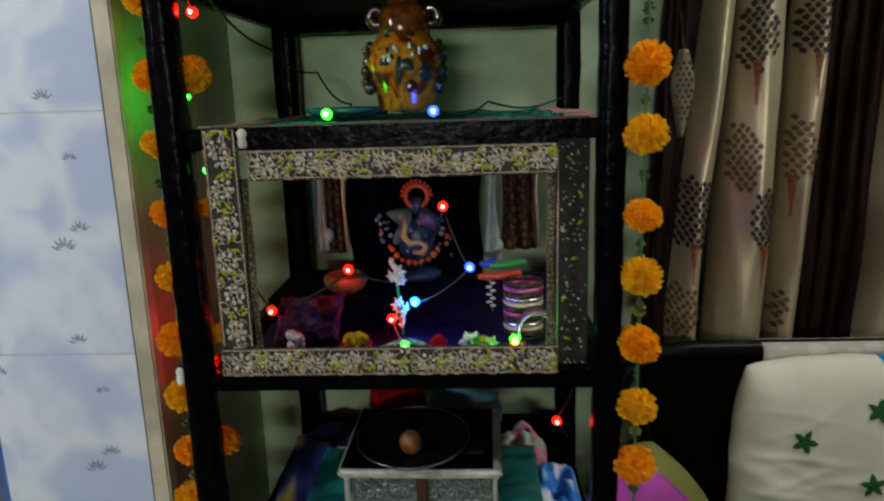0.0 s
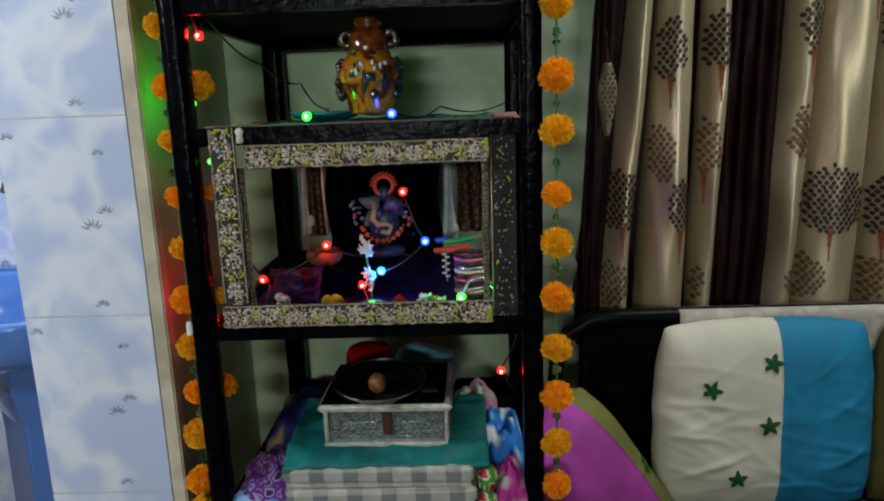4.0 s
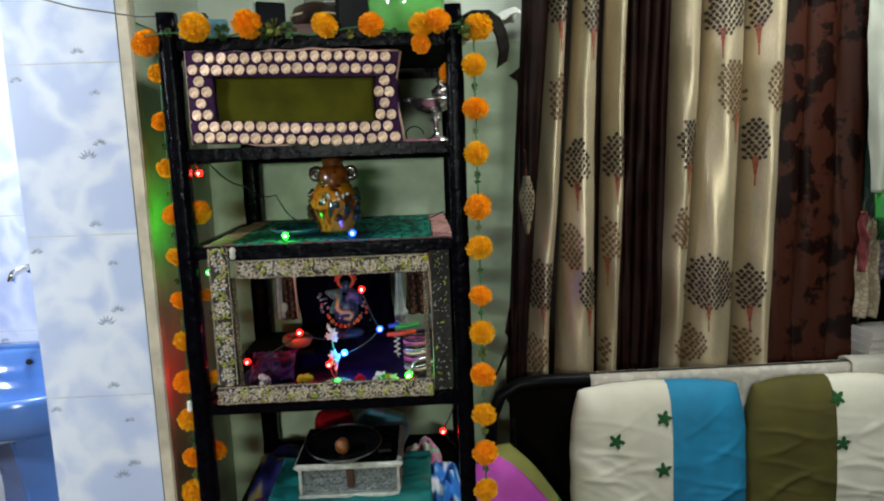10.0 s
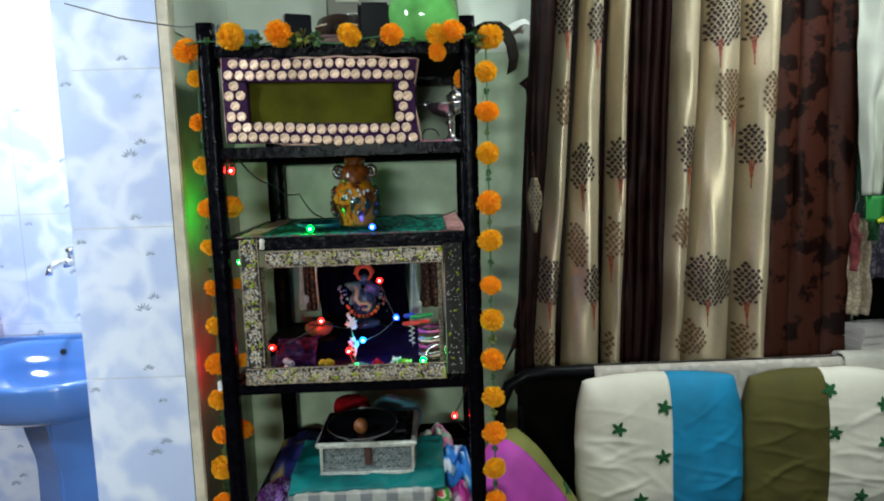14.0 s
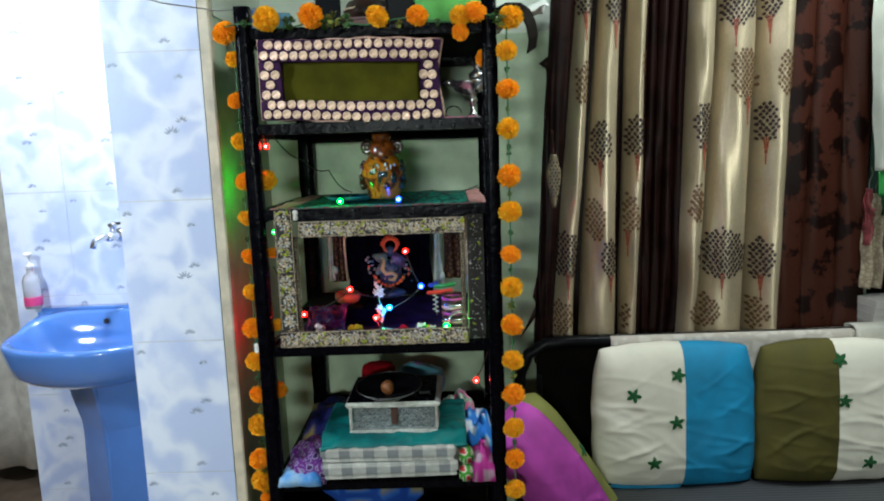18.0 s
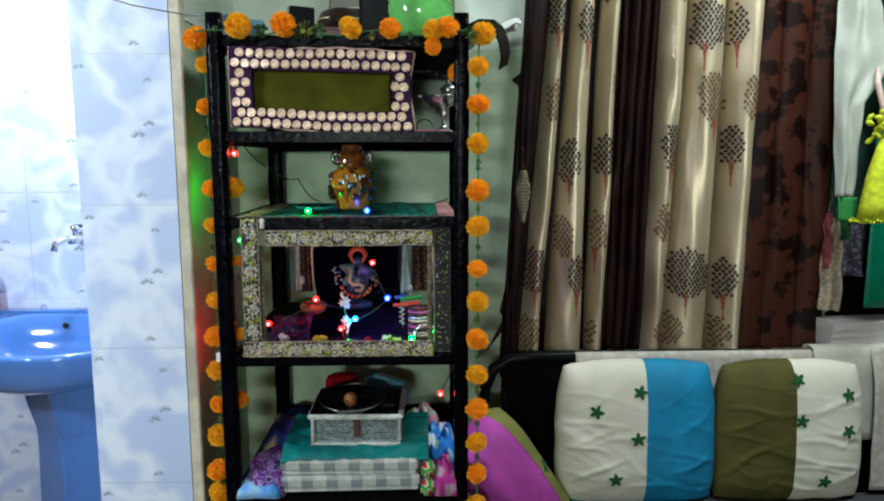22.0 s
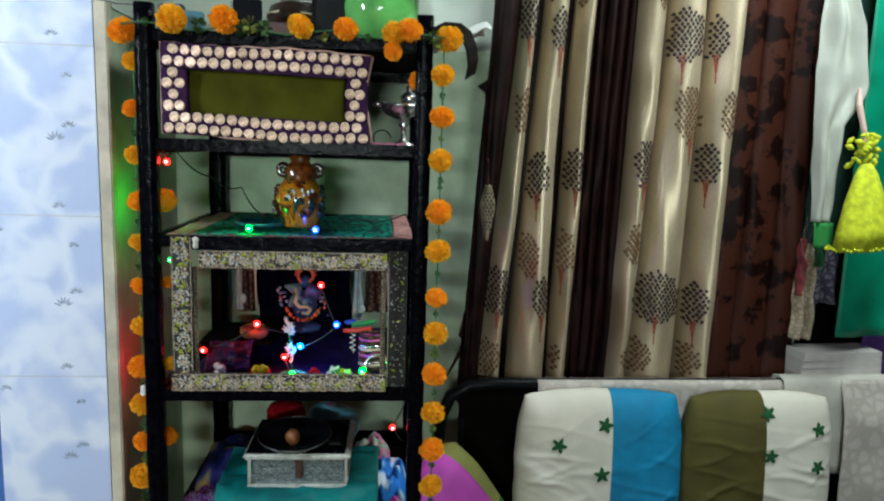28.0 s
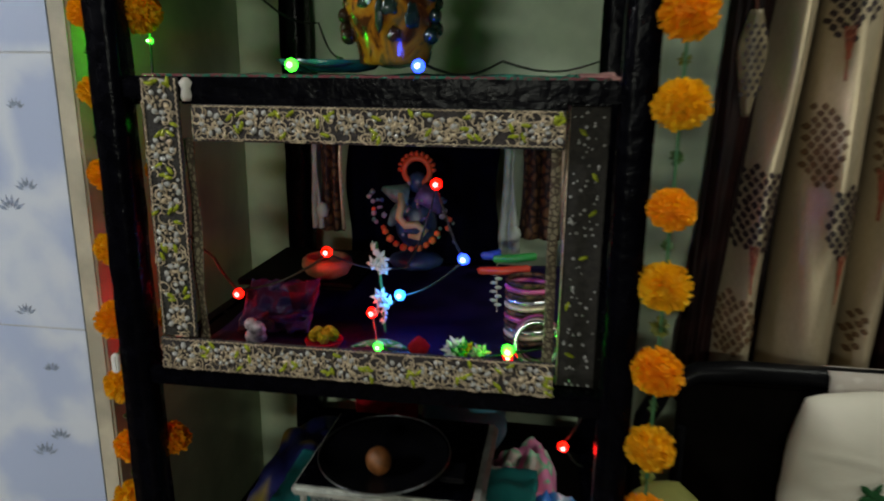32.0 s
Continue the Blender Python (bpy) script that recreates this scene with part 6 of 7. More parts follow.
for nm, label, (b0, b1, t0, t1), y0, depth, low, high, skew, m, seed in CURTAINS:
    ob = thing(nm, label, "curtain", (0, 0, 0), group="curtains on the rod")
    fn = curtain_surface(b0, b1, t0, t1, y0, depth, low, high, skew, 0.97 if m is M_BEIGE else 1.06, seed)
    SURF[seed] = (fn, b0, b1, t0, t1, ob)
    n = fn.folds
    for i in range(n):
        def fold(u, v):
            return fn((i + 0.0005 + 0.999 * u) / n, v)

        pleat = part("pleat", sheet(fold, 30, 110, 0.0012), m, ob, smooth=True)
        part("hem", sheet(lambda u, v: fold(u, 0.0) + Vector((0, -0.0022, 0.001 + 0.012 * v)), 30, 2, 0.001), m, pleat, smooth=True)
# dark sheet standing in for the shade in the gaps between beige folds
gap_shade = thing("curtain", "dark brown sheet added behind the beige satin as shade between its folds", "curtain", (0, 0, 0), group="curtains on the rod")
part("drape", sheet(lambda u, v: Vector((0.42 + (0.10 * v) + u * (0.69 - 0.02 * v), 0.511 + 0.003 * math.sin(u * 60), CZ0 + 0.004 + (CZ1 - CZ0) * v)), 90, 8, 0.001), M_BROWNDK, gap_shade, smooth=True)
rod = thing("curtain_rod", "dark metal curtain rod fixed above the bed", "rod", (0, 0, 0))
part("pole", tube([(0.40, 0.46, 2.335), (1.40, 0.46, 2.335)], 0.012, 12), M_BLACKM, rod, smooth=True)
for x in (0.42, 1.38):
    part("bracket", box(x - 0.01, x + 0.01, 0.45, WALL_Y - 0.001, 2.32, 2.35), M_BLACKM, rod)
TREES = {
    2: ((0.588, 1.338, 0.060, 0.125, 0), (0.692, 1.350, 0.062, 0.125, 0), (0.497, 1.025, 0.080, 0.135, 0), (0.612, 1.008, 0.050, 0.12, 0), (0.573, 1.125, 0.055, 0.115, 1), (0.671, 1.133, 0.055, 0.12, 2), (0.548, 1.5, 0.05, 0.12, 1), (0.478, 0.845, 0.06, 0.10, 1), (0.652, 0.84, 0.045, 0.09, 1), (0.55, 1.735, 0.05, 0.12, 0), (0.632, 1.706, 0.04, 0.11, 0), (0.605, 1.83, 0.045, 0.12, 1), (0.692, 1.83, 0.045, 0.12, 1), (0.72, 1.55, 0.03, 0.10, 1), (0.65, 2.05, 0.06, 0.13, 0)),
    4: ((0.873, 1.375, 0.045, 0.125, 0), (1.045, 1.385, 0.045, 0.115, 0), (0.930, 1.010, 0.125, 0.145, 0), (1.04, 1.005, 0.055, 0.125, 0), (0.987, 1.505, 0.085, 0.155, 2), (0.862, 1.165, 0.03, 0.1, 1), (1.085, 1.51, 0.04, 0.12, 1), (0.885, 0.845, 0.08, 0.1, 1), (1.03, 0.85, 0.05, 0.09, 1), (0.955, 1.706, 0.10, 0.135, 0), (1.05, 1.71, 0.045, 0.115, 0), (0.895, 1.83, 0.045, 0.12, 1), (1.09, 1.86, 0.05, 0.12, 1), (0.858, 1.15, 0.03, 0.1, 1), (1.0, 2.07, 0.1, 0.14, 0))}
for seed, trees in TREES.items():
    fn, b0, b1, t0, t1, ob = SURF[seed]
    rnd = random.Random(seed)
    bms = [bmesh.new() for k in range(3)]

    def put(bm, pts):
        vs = []
        for x, z in pts:
            v = (z - CZ0) / (CZ1 - CZ0)
            u = fn.cloth_u(x, v)
            if u is None or not 0.003 < v < 0.99:
                return
            p = fn(u, v)
            q = fn(u + 0.002, v) - p
            nrm = Vector((q.y, -q.x, 0)).normalized()
            vs.append(p + nrm * 0.0024)
        if max((vs[0] - p).length for p in vs) > 0.03:
            return
        bm.faces.new([bm.verts.new(p) for p in vs])

    for cx0, cz0, w, h, kind in trees:
        sx, sz = 0.0108, 0.0094
        tone = (0, 1, 1)[kind]
        for r in range(-12, 13):
            for c in range(-9, 10):
                x, z = (c + 0.5 * (r % 2) + rnd.uniform(-0.1, 0.1)) * sx, (r + rnd.uniform(-0.12, 0.12)) * sz
                if (2 * x / w) ** 2 + (2 * z / h) ** 2 > 1 + rnd.uniform(-0.18, 0.18) + 0.12 * math.sin(r * 2.1 + cx0 * 90):
                    continue
                a = (math.atan2(z + h * 0.75, x) - math.pi / 2) * 0.7 + rnd.uniform(-0.2, 0.2)
                L, Wd = sz * rnd.uniform(0.60, 0.70), sx * rnd.uniform(0.31, 0.38)
                ca, sa = math.cos(a), math.sin(a)
                put(bms[tone], [(cx0 + x + px * ca - pz * sa, cz0 + z + px * sa + pz * ca) for px, pz in ((0, -L), (Wd * 0.9, -L * 0.35), (Wd, L * 0.25), (0, L), (-Wd, L * 0.25), (-Wd * 0.9, -L * 0.35))])
        if kind in (0, 2):
            zz = cz0 - h * 0.38
            for k in range(5):
                for s in (0, 1, -1):
                    if s and k > 2:
                        continue
                    o = s * (0.0045 - 0.0015 * k)
                    put(bms[2], [(cx0 + o - 0.0013, zz - 0.015 * k), (cx0 + o + 0.0013, zz - 0.015 * k), (cx0 + o * 0.75 + 0.0015, zz - 0.015 * (k + 1)), (cx0 + o * 0.75 - 0.0015, zz - 0.015 * (k + 1))])
    for bm, m, lab in zip(bms, (M_PRINTDARK, M_PRINTLIGHT, M_PRINTRED), ("dark leafy tree crowns printed on satin", "pale brown tree crowns printed on satin", "rust red tree trunks printed on satin")):
        tagged(part("tree_print", bm, m, ob, lab), kind="stuff")
tie = thing("tie_back", "printed satin tie-back flap hanging beside the curtain", "tie", (0.458, 0.425, 1.31))
part("flap", sheet(lambda u, v: Vector((-0.004 + (u - 0.5) * 0.036 * min(1, (0.3 + 2.2 * v)) * min(1, 0.12 + 1.6 * (1 - v)), -0.03 - 0.01 * math.sin(u * 3), -0.145 * v)), 10, 20, 0.003), mat("printed_khaki_satin", (0.2, 0.155, 0.09), 0.5, vary=0.3, scale=40), tie, smooth=True)
lb = bmesh.new()
for r in range(11):
    for c in range(-1, 2):
        x, z = c * 0.0095 + 0.0048 * (r % 2) - 0.006, -0.022 - 0.0092 * r
        lb.faces.new([lb.verts.new(Vector((x + px, -0.0445, z + pz))) for px, pz in ((0, -0.0046), (0.0034, 0), (0, 0.0046), (-0.0034, 0))])
tagged(part("leaf_print", lb, M_PRINTDARK, tie, "dark leaf print"), kind="stuff")
part("cord", tube([(-0.004, -0.03, 0.0), (-0.002, 0.0, 0.06), (0.0, 0.1, 0.1)], 0.003, 6), M_BROWN, tie)

# ---- bed with cushions ----


def striped():
    m, nt, ns, ln, b = nodes_of("grey_striped_ticking")
    tc = ns.new("ShaderNodeTexCoord")
    wv = ns.new("ShaderNodeTexWave")
    wv.wave_type, wv.bands_direction = "BANDS", "Y"
    wv.inputs["Scale"].default_value, wv.inputs["Distortion"].default_value = 24, 0.4
    ln.new(tc.outputs["Object"], wv.inputs["Vector"])
    ramp = ns.new("ShaderNodeValToRGB")
    e = ramp.color_ramp.elements
    e[0].color, e[1].color = (0.05, 0.053, 0.062, 1), (0.115, 0.118, 0.128, 1)
    ln.new(wv.outputs["Fac"], ramp.inputs["Fac"])
    ln.new(ramp.outputs["Color"], b.inputs["Base Color"])
    b.inputs["Roughness"].default_value = 0.85
    return m


M_STRIPE = striped()
bed = thing("day_bed", "black tubular metal day bed with a grey striped mattress", "bed", (1.3, -0.1, 0))
bx = Vector((-1.3, 0.1, 0))


def bpart(name, bm, material, label="", smooth=False):
    bmesh.ops.translate(bm, verts=bm.verts, vec=bx)
    return part(name, bm, material, bed, label, smooth)


bpart("mattress", box(0.44, 2.35, -0.55, 0.335, 0.27, 0.395, 0.03, 4), M_STRIPE, "grey striped mattress", True)
bpart("bed_base", box(0.40, 2.38, -0.56, 0.345, 0.22, 0.268, 0.01), M_BLACKM)
for x, y in ((0.45, -0.52), (0.45, 0.32), (2.3, -0.52), (2.3, 0.32)):
    bpart("leg", tube([(x, y, 0), (x, y, 0.22)], 0.018, 10), M_BLACKM)
bpart("head_rail", tube([(0.342, 0.36, 0.30), (0.342, 0.36, 0.62), (0.348, 0.36, 0.70), (0.372, 0.36, 0.755), (0.42, 0.36, 0.783), (0.48, 0.36, 0.789), (2.3, 0.36, 0.789)], 0.0165, 12), M_BLACKM, smooth=True)
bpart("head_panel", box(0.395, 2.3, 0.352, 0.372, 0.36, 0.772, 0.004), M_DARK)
bpart("head_bar", tube([(0.40, 0.34, 0.30), (0.40, 0.34, 0.70)], 0.007, 8), M_BLACKM)
bpart("head_foot", box(0.33, 0.42, 0.345, 0.375, 0.23, 0.30, 0.004), M_BLACKM)
M_SHEET = weave("cream_scroll_print_cloth", (0.39, 0.35, 0.31), (0.45, 0.41, 0.37), 30, 0.8, (0.47, 0.435, 0.395))
sh = thing("throw_cloth", "cream scroll-printed throw draped over the bed rail", "cloth", (1.4, 0.36, 0.80))


def throw_fn(u, v):
    x = -0.80 + 1.65 * u
    s = (v - 0.5) * 2
    ang = max(-1, min(1, s / 0.22))
    down = max(0, abs(s) - 0.22) * (0.33 if s < 0 else 0.5)
    return Vector((x, 0.024 * math.sin(ang * 1.57) + 0.004 * math.sin(x * 30) * abs(s), 0.010 * math.cos(ang * 1.57) - 0.006 - down + 0.012 * max(0, x + 0.25) * 0.5))


part("cloth", sheet(throw_fn, 90, 30, 0.003), M_SHEET, sh, smooth=True)
sh2 = thing("throw_cloth", "second folded cream throw laid over the bed rail", "cloth", (1.72, 0.36, 0.815))
part("cloth", sheet(lambda u, v: throw_fn(0.2 + 0.45 * u, v) * 1.0 + Vector((0.02, 0.010 * (1 if v > 0.5 else -1) * min(1, abs(v - 0.5) * 6), -0.004)), 40, 30, 0.003), mat("cream_cotton", (0.5, 0.475, 0.42), 0.8, vary=0.15, scale=15), sh2, smooth=True)

M_COTTON = mat("white_cotton", (0.66, 0.62, 0.53), 0.85, vary=0.08, scale=10, bump=0.25, bump_scale=500)
M_BLUECOT = mat("turquoise_blue_cotton", (0.003, 0.20, 0.39), 0.75, vary=0.2, scale=12, bump=0.25, bump_scale=500)
M_OLIVECOT = mat("olive_cotton", (0.070, 0.058, 0.005), 0.8, vary=0.2, scale=12, bump=0.25, bump_scale=500)
M_MAGENTA = mat("magenta_cotton", (0.42, 0.05, 0.36), 0.75, vary=0.2, scale=12, bump=0.25, bump_scale=500)
M_OLIVELT = mat("moss_green_cotton", (0.17, 0.17, 0.035), 0.8, vary=0.2, scale=12, bump=0.25, bump_scale=500)
M_STAR = mat("bottle_green_felt", (0.006, 0.085, 0.02), 0.9, vary=0.4, scale=200, bump=0.8, bump_scale=400)


def pillow_side(w, h, t, seed, sag, wr):
    """Front surface of a stuffed cushion; u, v from -1 to 1."""
    def fn(u, v, side):
        e = (max(0, 1 - abs(u) ** 3.6) ** 0.5) * (max(0, 1 - abs(v) ** 3.6) ** 0.5)
        k = max(0, abs(u) + abs(v) - 1.32)
        corner = 1 - (0.16 if v > 0 else 0.07) * k ** 1.5
        low = 0.5 - 0.5 * v
        rid = 1 - abs(2.2 * noise.noise(Vector((u * 0.8 + v * 0.9, v * 2.1 - u * 0.9, seed))))
        rid2 = 1 - abs(2.2 * noise.noise(Vector((u * 1.1 - v * 0.7, v * 2.9 + u * 1.3, seed + 5))))
        soft = noise.noise(Vector((u * 1.4, v * 1.4, seed + 2)))
        band = 0.0
        for ph, dx, dz in ((0.6, 0.9, 2.6), (2.4, -1.3, 2.2), (4.3, 0.35, 3.1)):
            run = u * dx + v * dz + 0.35 * noise.noise(Vector((u * 1.7, v * 1.7, seed + ph)))
            on = max(0, noise.noise(Vector((u * 1.3 + ph, v * 1.1, seed + 20))) + 0.18)
            band += on * max(0, math.sin(run * 5.6 + ph + seed)) ** 9
        y = -side * e * (wr * 1.8 * band * (0.1 + low) + t * (1 + sag * low + 0.12 * soft) + wr * (max(0, rid - 0.55) * 1.6 + max(0, rid2 - 0.6) * 1.2) * (0.08 + low ** 1.5) - wr * 0.4 * low)
        edge = 1 + 0.012 * noise.noise(Vector((u * 4, v * 4, seed + 8)))
        return Vector((u * w * corner * edge * (1 + 0.02 * low), y, v * h * corner * edge))
    return fn


def cushion(label, at, turn, w, h, t, seed, split, m0, m1, n0, n1, stars, lean=8.0, wr=0.0055, star_label="bottle green felt star", edge=None):
    ob = thing("cushion", label, "cushion", group="cushions on the day bed")
    ob.matrix_world = pose(*at, *turn)
    fn = pillow_side(w, h, t, seed, 0.15, wr)
    for nm, a, b, m in ((n0, -1, split, m0), (n1, split, 1, m1)):
        bm = bmesh.new()
        for side in (1, -1):
            sheet(lambda u, v: fn(a + (b - a) * u, -1 + 2 * v, side), 42, 80, 0, bm)
        bmesh.ops.remove_doubles(bm, verts=bm.verts, dist=0.0006)
        bmesh.ops.recalc_face_normals(bm, faces=bm.faces)
        part("panel", bm, m, ob, nm, True)
    part("seam", tube([fn(split, -0.98 + 1.96 * k / 30, 1) + Vector((0, -0.0003, 0)) for k in range(31)], 0.0012, 5), m0, ob)
    if edge:
        part("edge_band", tube([fn(-0.97 + (split + 0.95) * k / 24, -0.955, 1) + Vector((0, 0.002, -0.004)) for k in range(25)], 0.009, 8), edge, ob, "turquoise cotton edge band", True)
    rnd = random.Random(seed)
    for u, v, r in stars:
        bm = bmesh.new()
        a0 = rnd.uniform(0, 1.2)
        c = bm.verts.new(fn(u, v, 1) + Vector((0, -0.004, 0)))
        ring = []
        for k in range(20):
            a = a0 + k * math.pi / 10
            q = (k % 4)
            rr = r * (1.0 if q == 0 else 0.42 if q == 2 else 0.72) * rnd.uniform(0.92, 1.08)
            uu, vv = u + rr * math.cos(a) / w, v + rr * math.sin(a) / h
            ring.append(bm.verts.new(fn(max(-0.99, min(0.99, uu)), max(-0.99, min(0.99, vv)), 1) + Vector((0, -0.0028, 0))))
        for k in range(20):
            bm.faces.new((c, ring[k], ring[(k + 1) % 20]))
        ext = bmesh.ops.extrude_face_region(bm, geom=bm.faces[:])
        bmesh.ops.translate(bm, verts=[g for g in ext["geom"] if isinstance(g, bmesh.types.BMVert)], vec=(0, 0.0025, 0))
        bmesh.ops.recalc_face_normals(bm, faces=bm.faces)
        part("star", bm, M_STAR, ob, star_label)
    return ob


def uv_of(cx, cz, w, h, pts):
    return [((x - cx) / w, (z - cz) / h, 0.021) for x, z in pts]


cushion("white and turquoise cotton cushion with green felt stars", (0.760, 0.300, 0.592), (-3, 0, 0), 0.221, 0.203, 0.055, 2.0, 0.075, M_COTTON, M_BLUECOT, "white cotton panel", "turquoise cotton panel",
        uv_of(0.760, 0.592, 0.226, 0.203, ((0.639, 0.661), (0.759, 0.714), (0.753, 0.586), (0.693, 0.474))), edge=M_BLUECOT)
cushion("olive and white cotton cushion with green felt stars", (1.186, 0.295, 0.592), (-3, 0, 0), 0.206, 0.20, 0.055, 5.0, -0.02, M_OLIVECOT, M_COTTON, "olive cotton panel", "white cotton panel",
        uv_of(1.186, 0.592, 0.212, 0.20, ((1.19, 0.742), (1.198, 0.633), (1.335, 0.70), (1.335, 0.60), (1.27, 0.46))))
hs = thing("throw_cloth", "cream scroll-printed throw hanging down before the bed rail", "cloth", (1.43, 0.30, 0.80))
part("cloth", sheet(lambda u, v: Vector((0.75 * u, 0.035 * (1 - min(1, v * 4)) - 0.02 * v + 0.010 * math.sin(u * 21 + v) * v + 0.006 * noise.noise(Vector((u * 9, v * 5, 2))), 0.012 - 0.40 * v)), 60, 30, 0.003), M_SHEET, hs, smooth=True)
cushion("magenta and moss green cushion leaning at the bed's end", (0.420, 0.175, 0.475), (-6, -34, 42), 0.10, 0.255, 0.082, 11.0, 0.44, M_MAGENTA, M_OLIVELT, "magenta cotton panel", "moss green cotton panel", ((0.74, 0.22, 0.02),), wr=0.004)

# ---- open wardrobe with clothes ----
ward = thing("wardrobe", "open dark wooden wardrobe beside the curtains", "wardrobe", (1.95, 0.44, 0))
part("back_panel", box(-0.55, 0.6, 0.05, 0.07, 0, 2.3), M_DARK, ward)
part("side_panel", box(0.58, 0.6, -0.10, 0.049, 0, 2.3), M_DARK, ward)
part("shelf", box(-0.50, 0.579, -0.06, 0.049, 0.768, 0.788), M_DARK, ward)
part("top_edge", box(-0.53, 0.6, -0.02, 0.049, 2.075, 2.095), mat("pale_laminate_edge", (0.62, 0.64, 0.62), 0.4), ward, "pale laminate edge")
part("hanging_rail", tube([(-0.56, -0.08, 2.03), (0.579, -0.08, 2.03)], 0.009, 8), M_BLACKM, ward)
st = mat("white_printed_paper", (0.46, 0.43, 0.41), 0.6, vary=0.1, scale=30)
for k in range(4):
    bb = thing("file_box", "flat white paper file stacked in the wardrobe", "file", (1.465, 0.41, 0.7885 + 0.0215 * k), rz=k * 1.5, group="files stacked in the wardrobe")
    part("cover", box(-0.125, 0.115, -0.035, 0.06, 0, 0.003), st, bb)
    part("leaves", box(-0.124, 0.114, -0.0342, 0.059, 0.0031, 0.0213), st, bb)


def hung(name, label, x, y, z, w0, w1, h, m, folds, seed, cat="clothing"):
    ob = thing(name, label, cat, (x, y, z))

    def fn(u, v):
        w = w0 + (w1 - w0) * min(1, v * 1.6)
        return Vector(((u - 0.5) * w + 0.01 * noise.noise(Vector((u * 2, v * 3, seed))), 0.012 * math.sin(u * folds + seed) * min(1, v * 3) + 0.006 * noise.noise(Vector((u * 6, v * 6, seed))), -h * v))

    part("cloth", sheet(fn, 40, 40, 0.002), m, ob, smooth=True)
    part("hook", tube([(0, 0, 0.0), (0.0, 0.0, 0.02), (0.008, 0.0, 0.04), (0.004, 0, 0.06)], 0.002, 6), M_SILVER, ob)
    return ob


M_KURTA = mat("pale_grey_linen", (0.40, 0.41, 0.36), 0.8, vary=0.14, scale=10, bump=0.3, bump_scale=300)
KURTA_L = ((0.0, 1.313), (0.185, 1.298), (0.351, 1.296), (0.748, 1.322))
KURTA_R = ((0.0, 1.335), (0.185, 1.385), (0.245, 1.408), (0.395, 1.432), (0.42, 1.427), (0.495, 1.380), (0.748, 1.374))


def along(rows, d):
    for (a, p), (b, q) in zip(rows, rows[1:]):
        if d <= b:
            return p + (q - p) * (d - a) / (b - a)
    return rows[-1][1]


k1 = thing("shirt", "pale grey linen tunic with a green cuff hanging in the wardrobe", "clothing", (1.36, 0.37, 1.985))


def kurta(u, v):
    d = 0.748 * v
    a, b = along(KURTA_L, d), along(KURTA_R, d)
    return Vector((a + (b - a) * u - 1.36, 0.010 * math.sin(u * 10 + v * 3) * min(1, v * 4) + 0.008 * noise.noise(Vector((u * 4, v * 8, 1))) - 0.016 * max(0.0, 1 - abs(u - 0.4) * 3) * v, -d))


part("cloth", sheet(kurta, 40, 80, 0.002), M_KURTA, k1, smooth=True)
part("cuff", sheet(lambda u, v: Vector((-0.037 + 0.056 * u + 0.004 * v, -0.012 + 0.006 * math.sin(u * 8), -0.750 - 0.068 * v)), 10, 6, 0.003), mat("green_cotton_cuff", (0.02, 0.22, 0.04), 0.8), k1, "green cotton cuff", True)
part("hook", tube([(-0.04, 0, 0.0), (-0.04, 0.0, 0.02), (-0.032, 0.0, 0.04), (-0.036, 0, 0.06)], 0.002, 6), M_SILVER, k1)
hung("dupatta", "bright green satin stole hanging in the wardrobe", 1.685, 0.40, 1.985, 0.47, 0.49, 1.07, mat("emerald_satin", (0.004, 0.19, 0.105), 0.4, vary=0.3, scale=8, spec=0.3), 14, 4.0)
hung("shirt", "cream lace garment hanging low in the wardrobe", 1.360, 0.425, 1.17, 0.045, 0.055, 0.27, weave("cream_lace", (0.27, 0.215, 0.15), (0.40, 0.33, 0.24), 60), 12, 7.0)
hung("shirt", "faded red cotton garment hanging low in the wardrobe", 1.336, 0.418, 1.185, 0.016, 0.020, 0.16, mat("faded_red_cotton", (0.20, 0.035, 0.04), 0.8, vary=0.4, scale=40), 7, 6.0)
hung("shirt", "dark green cotton garment hanging below the tunic", 1.375, 0.405, 1.185, 0.036, 0.024, 0.075, mat("dark_green_cotton", (0.008, 0.075, 0.02), 0.8, vary=0.3, scale=30), 6, 5.0)
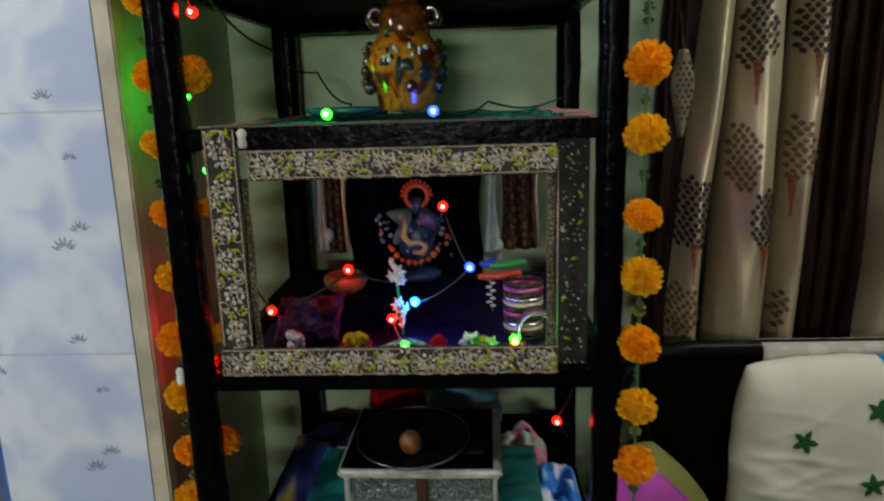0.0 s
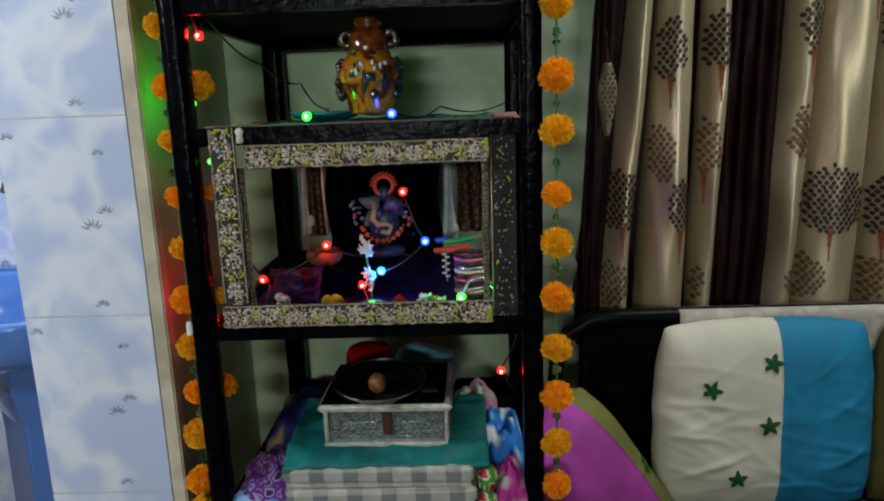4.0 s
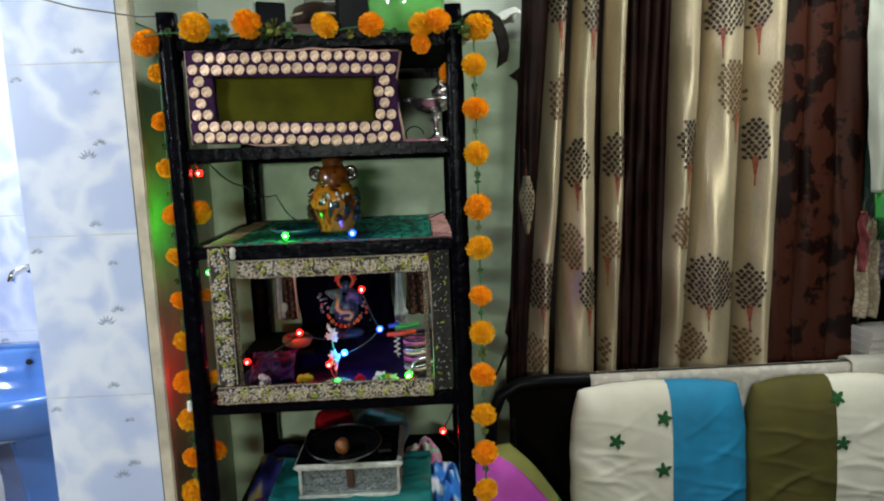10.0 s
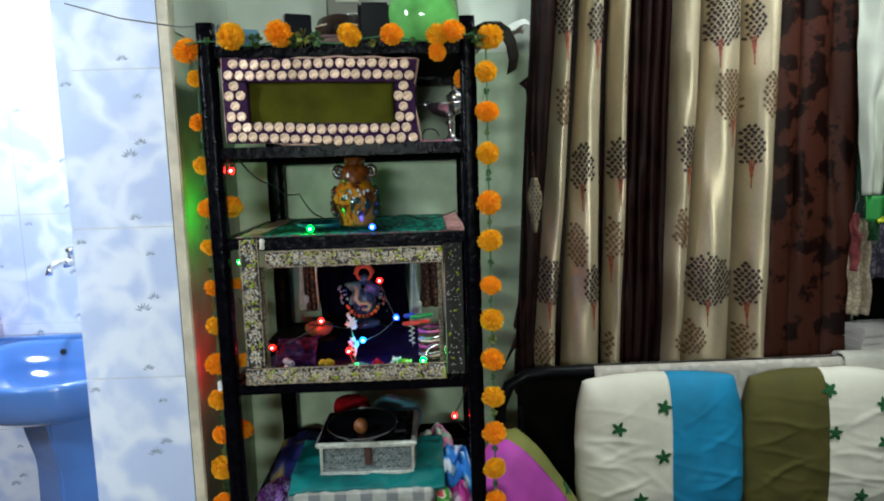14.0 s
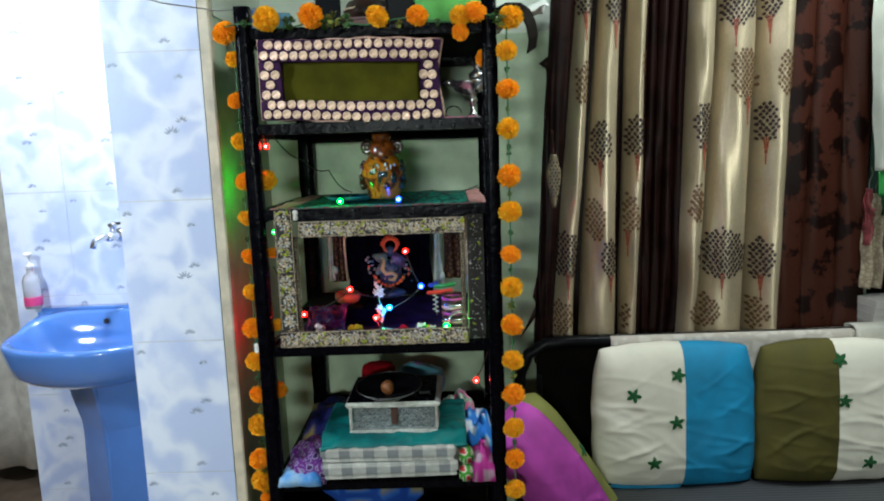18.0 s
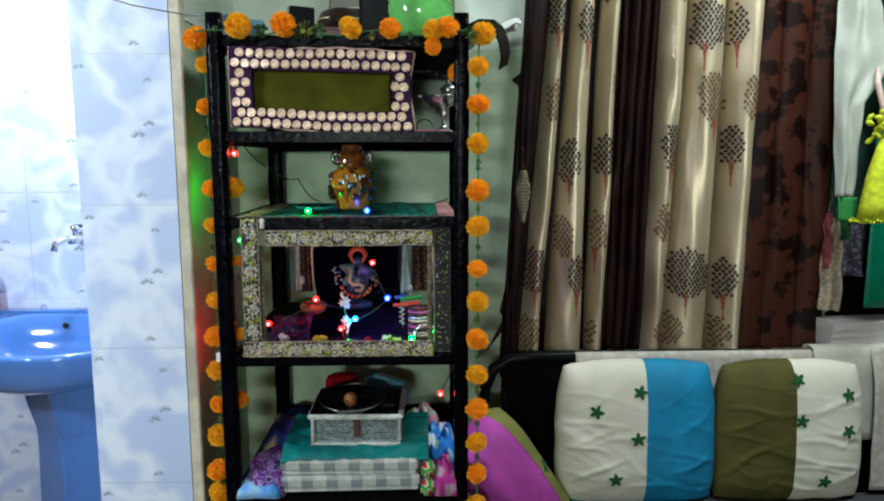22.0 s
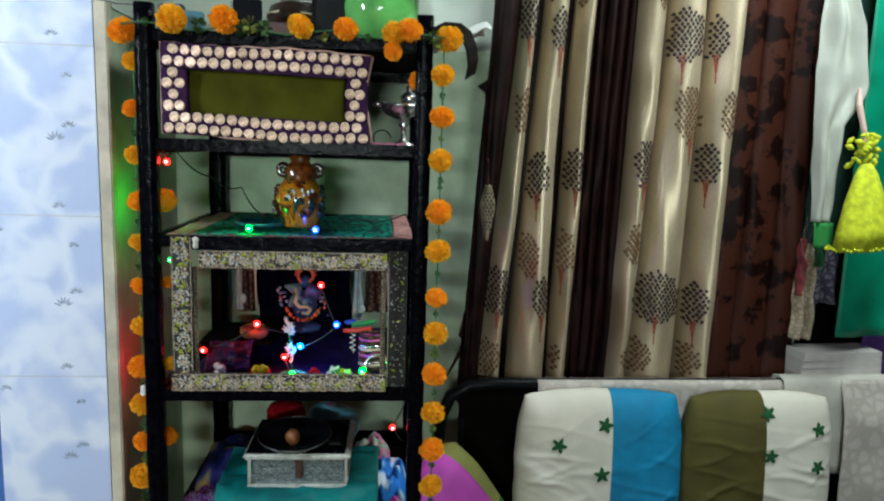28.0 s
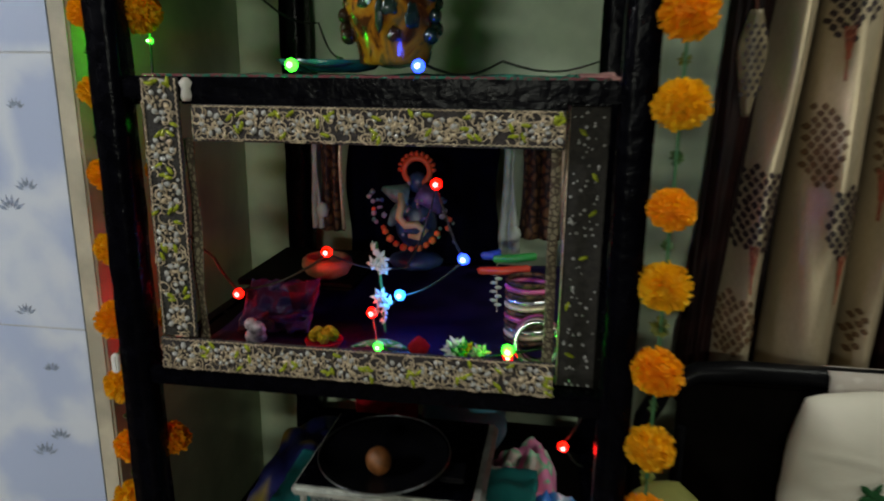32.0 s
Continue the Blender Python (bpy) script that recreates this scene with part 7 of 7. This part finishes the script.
hung("shirt", "grey violet net garment hanging low in the wardrobe", 1.418, 0.432, 1.15, 0.06, 0.075, 0.15, weave("grey_violet_net", (0.05, 0.04, 0.07), (0.13, 0.12, 0.14), 50), 10, 3.0)
hung("dupatta", "deep green cotton cloth hanging behind the stole", 1.47, 0.455, 1.9, 0.2, 0.22, 0.85, mat("deep_green_cotton", (0.003, 0.03, 0.02), 0.8), 9, 9.0)
hung("dupatta", "purple cotton cloth hanging low in the wardrobe", 1.715, 0.445, 0.93, 0.3, 0.3, 0.5, mat("purple_cotton", (0.06, 0.02, 0.16), 0.8, vary=0.3), 9, 2.0)
M_LIME = mat("lime_yellow_wool", (0.52, 0.58, 0.012), 0.85, vary=0.3, scale=60, bump=0.6, bump_scale=300)
ts = thing("tassel", "bright lime yellow tassel tied to the hanging tunic", "tassel", (1.412, 0.31, 1.178))
part("skirt", lathe([(0.076, 0.006), (0.079, 0.0), (0.072, 0.05), (0.055, 0.12), (0.03, 0.19), (0.016, 0.215), (0.002, 0.22)], 36, wave=lambda i, a, r, z: (r * (1 + 0.05 * math.sin(a * 9)) * (1 if math.sin(a) < 0 else 0.45), z + (0.01 * math.cos(a) if i < 3 else 0))), M_LIME, ts, smooth=True)
fr = bmesh.new()
rnd = random.Random(8)
for k in range(60):
    a = 2 * math.pi * k / 60
    y = math.sin(a) * (1 if math.sin(a) < 0 else 0.45)
    bead(fr, (0.078 * math.cos(a), 0.078 * y, 0.004 + 0.01 * math.cos(a) + rnd.uniform(-0.003, 0.003)), 0.0045)
for k in range(50):
    bead(fr, (rnd.gauss(-0.006, 0.016), rnd.gauss(0, 0.01), 0.23 + rnd.uniform(-0.02, 0.06)), rnd.uniform(0.006, 0.011), 1.4, 0.8, rnd.uniform(0, 3))
tagged(part("frill", fr, M_LIME, ts, "lime yellow knotted frill", True), kind="stuff")
part("cord", tube([(0, 0, 0.22), (-0.014, 0.0, 0.30), (-0.020, 0.02, 0.36), (-0.004, 0.05, 0.405)], [0.004, 0.007, 0.008, 0.005], 8), mat("pink_beige_cord", (0.5, 0.35, 0.3), 0.7), ts)
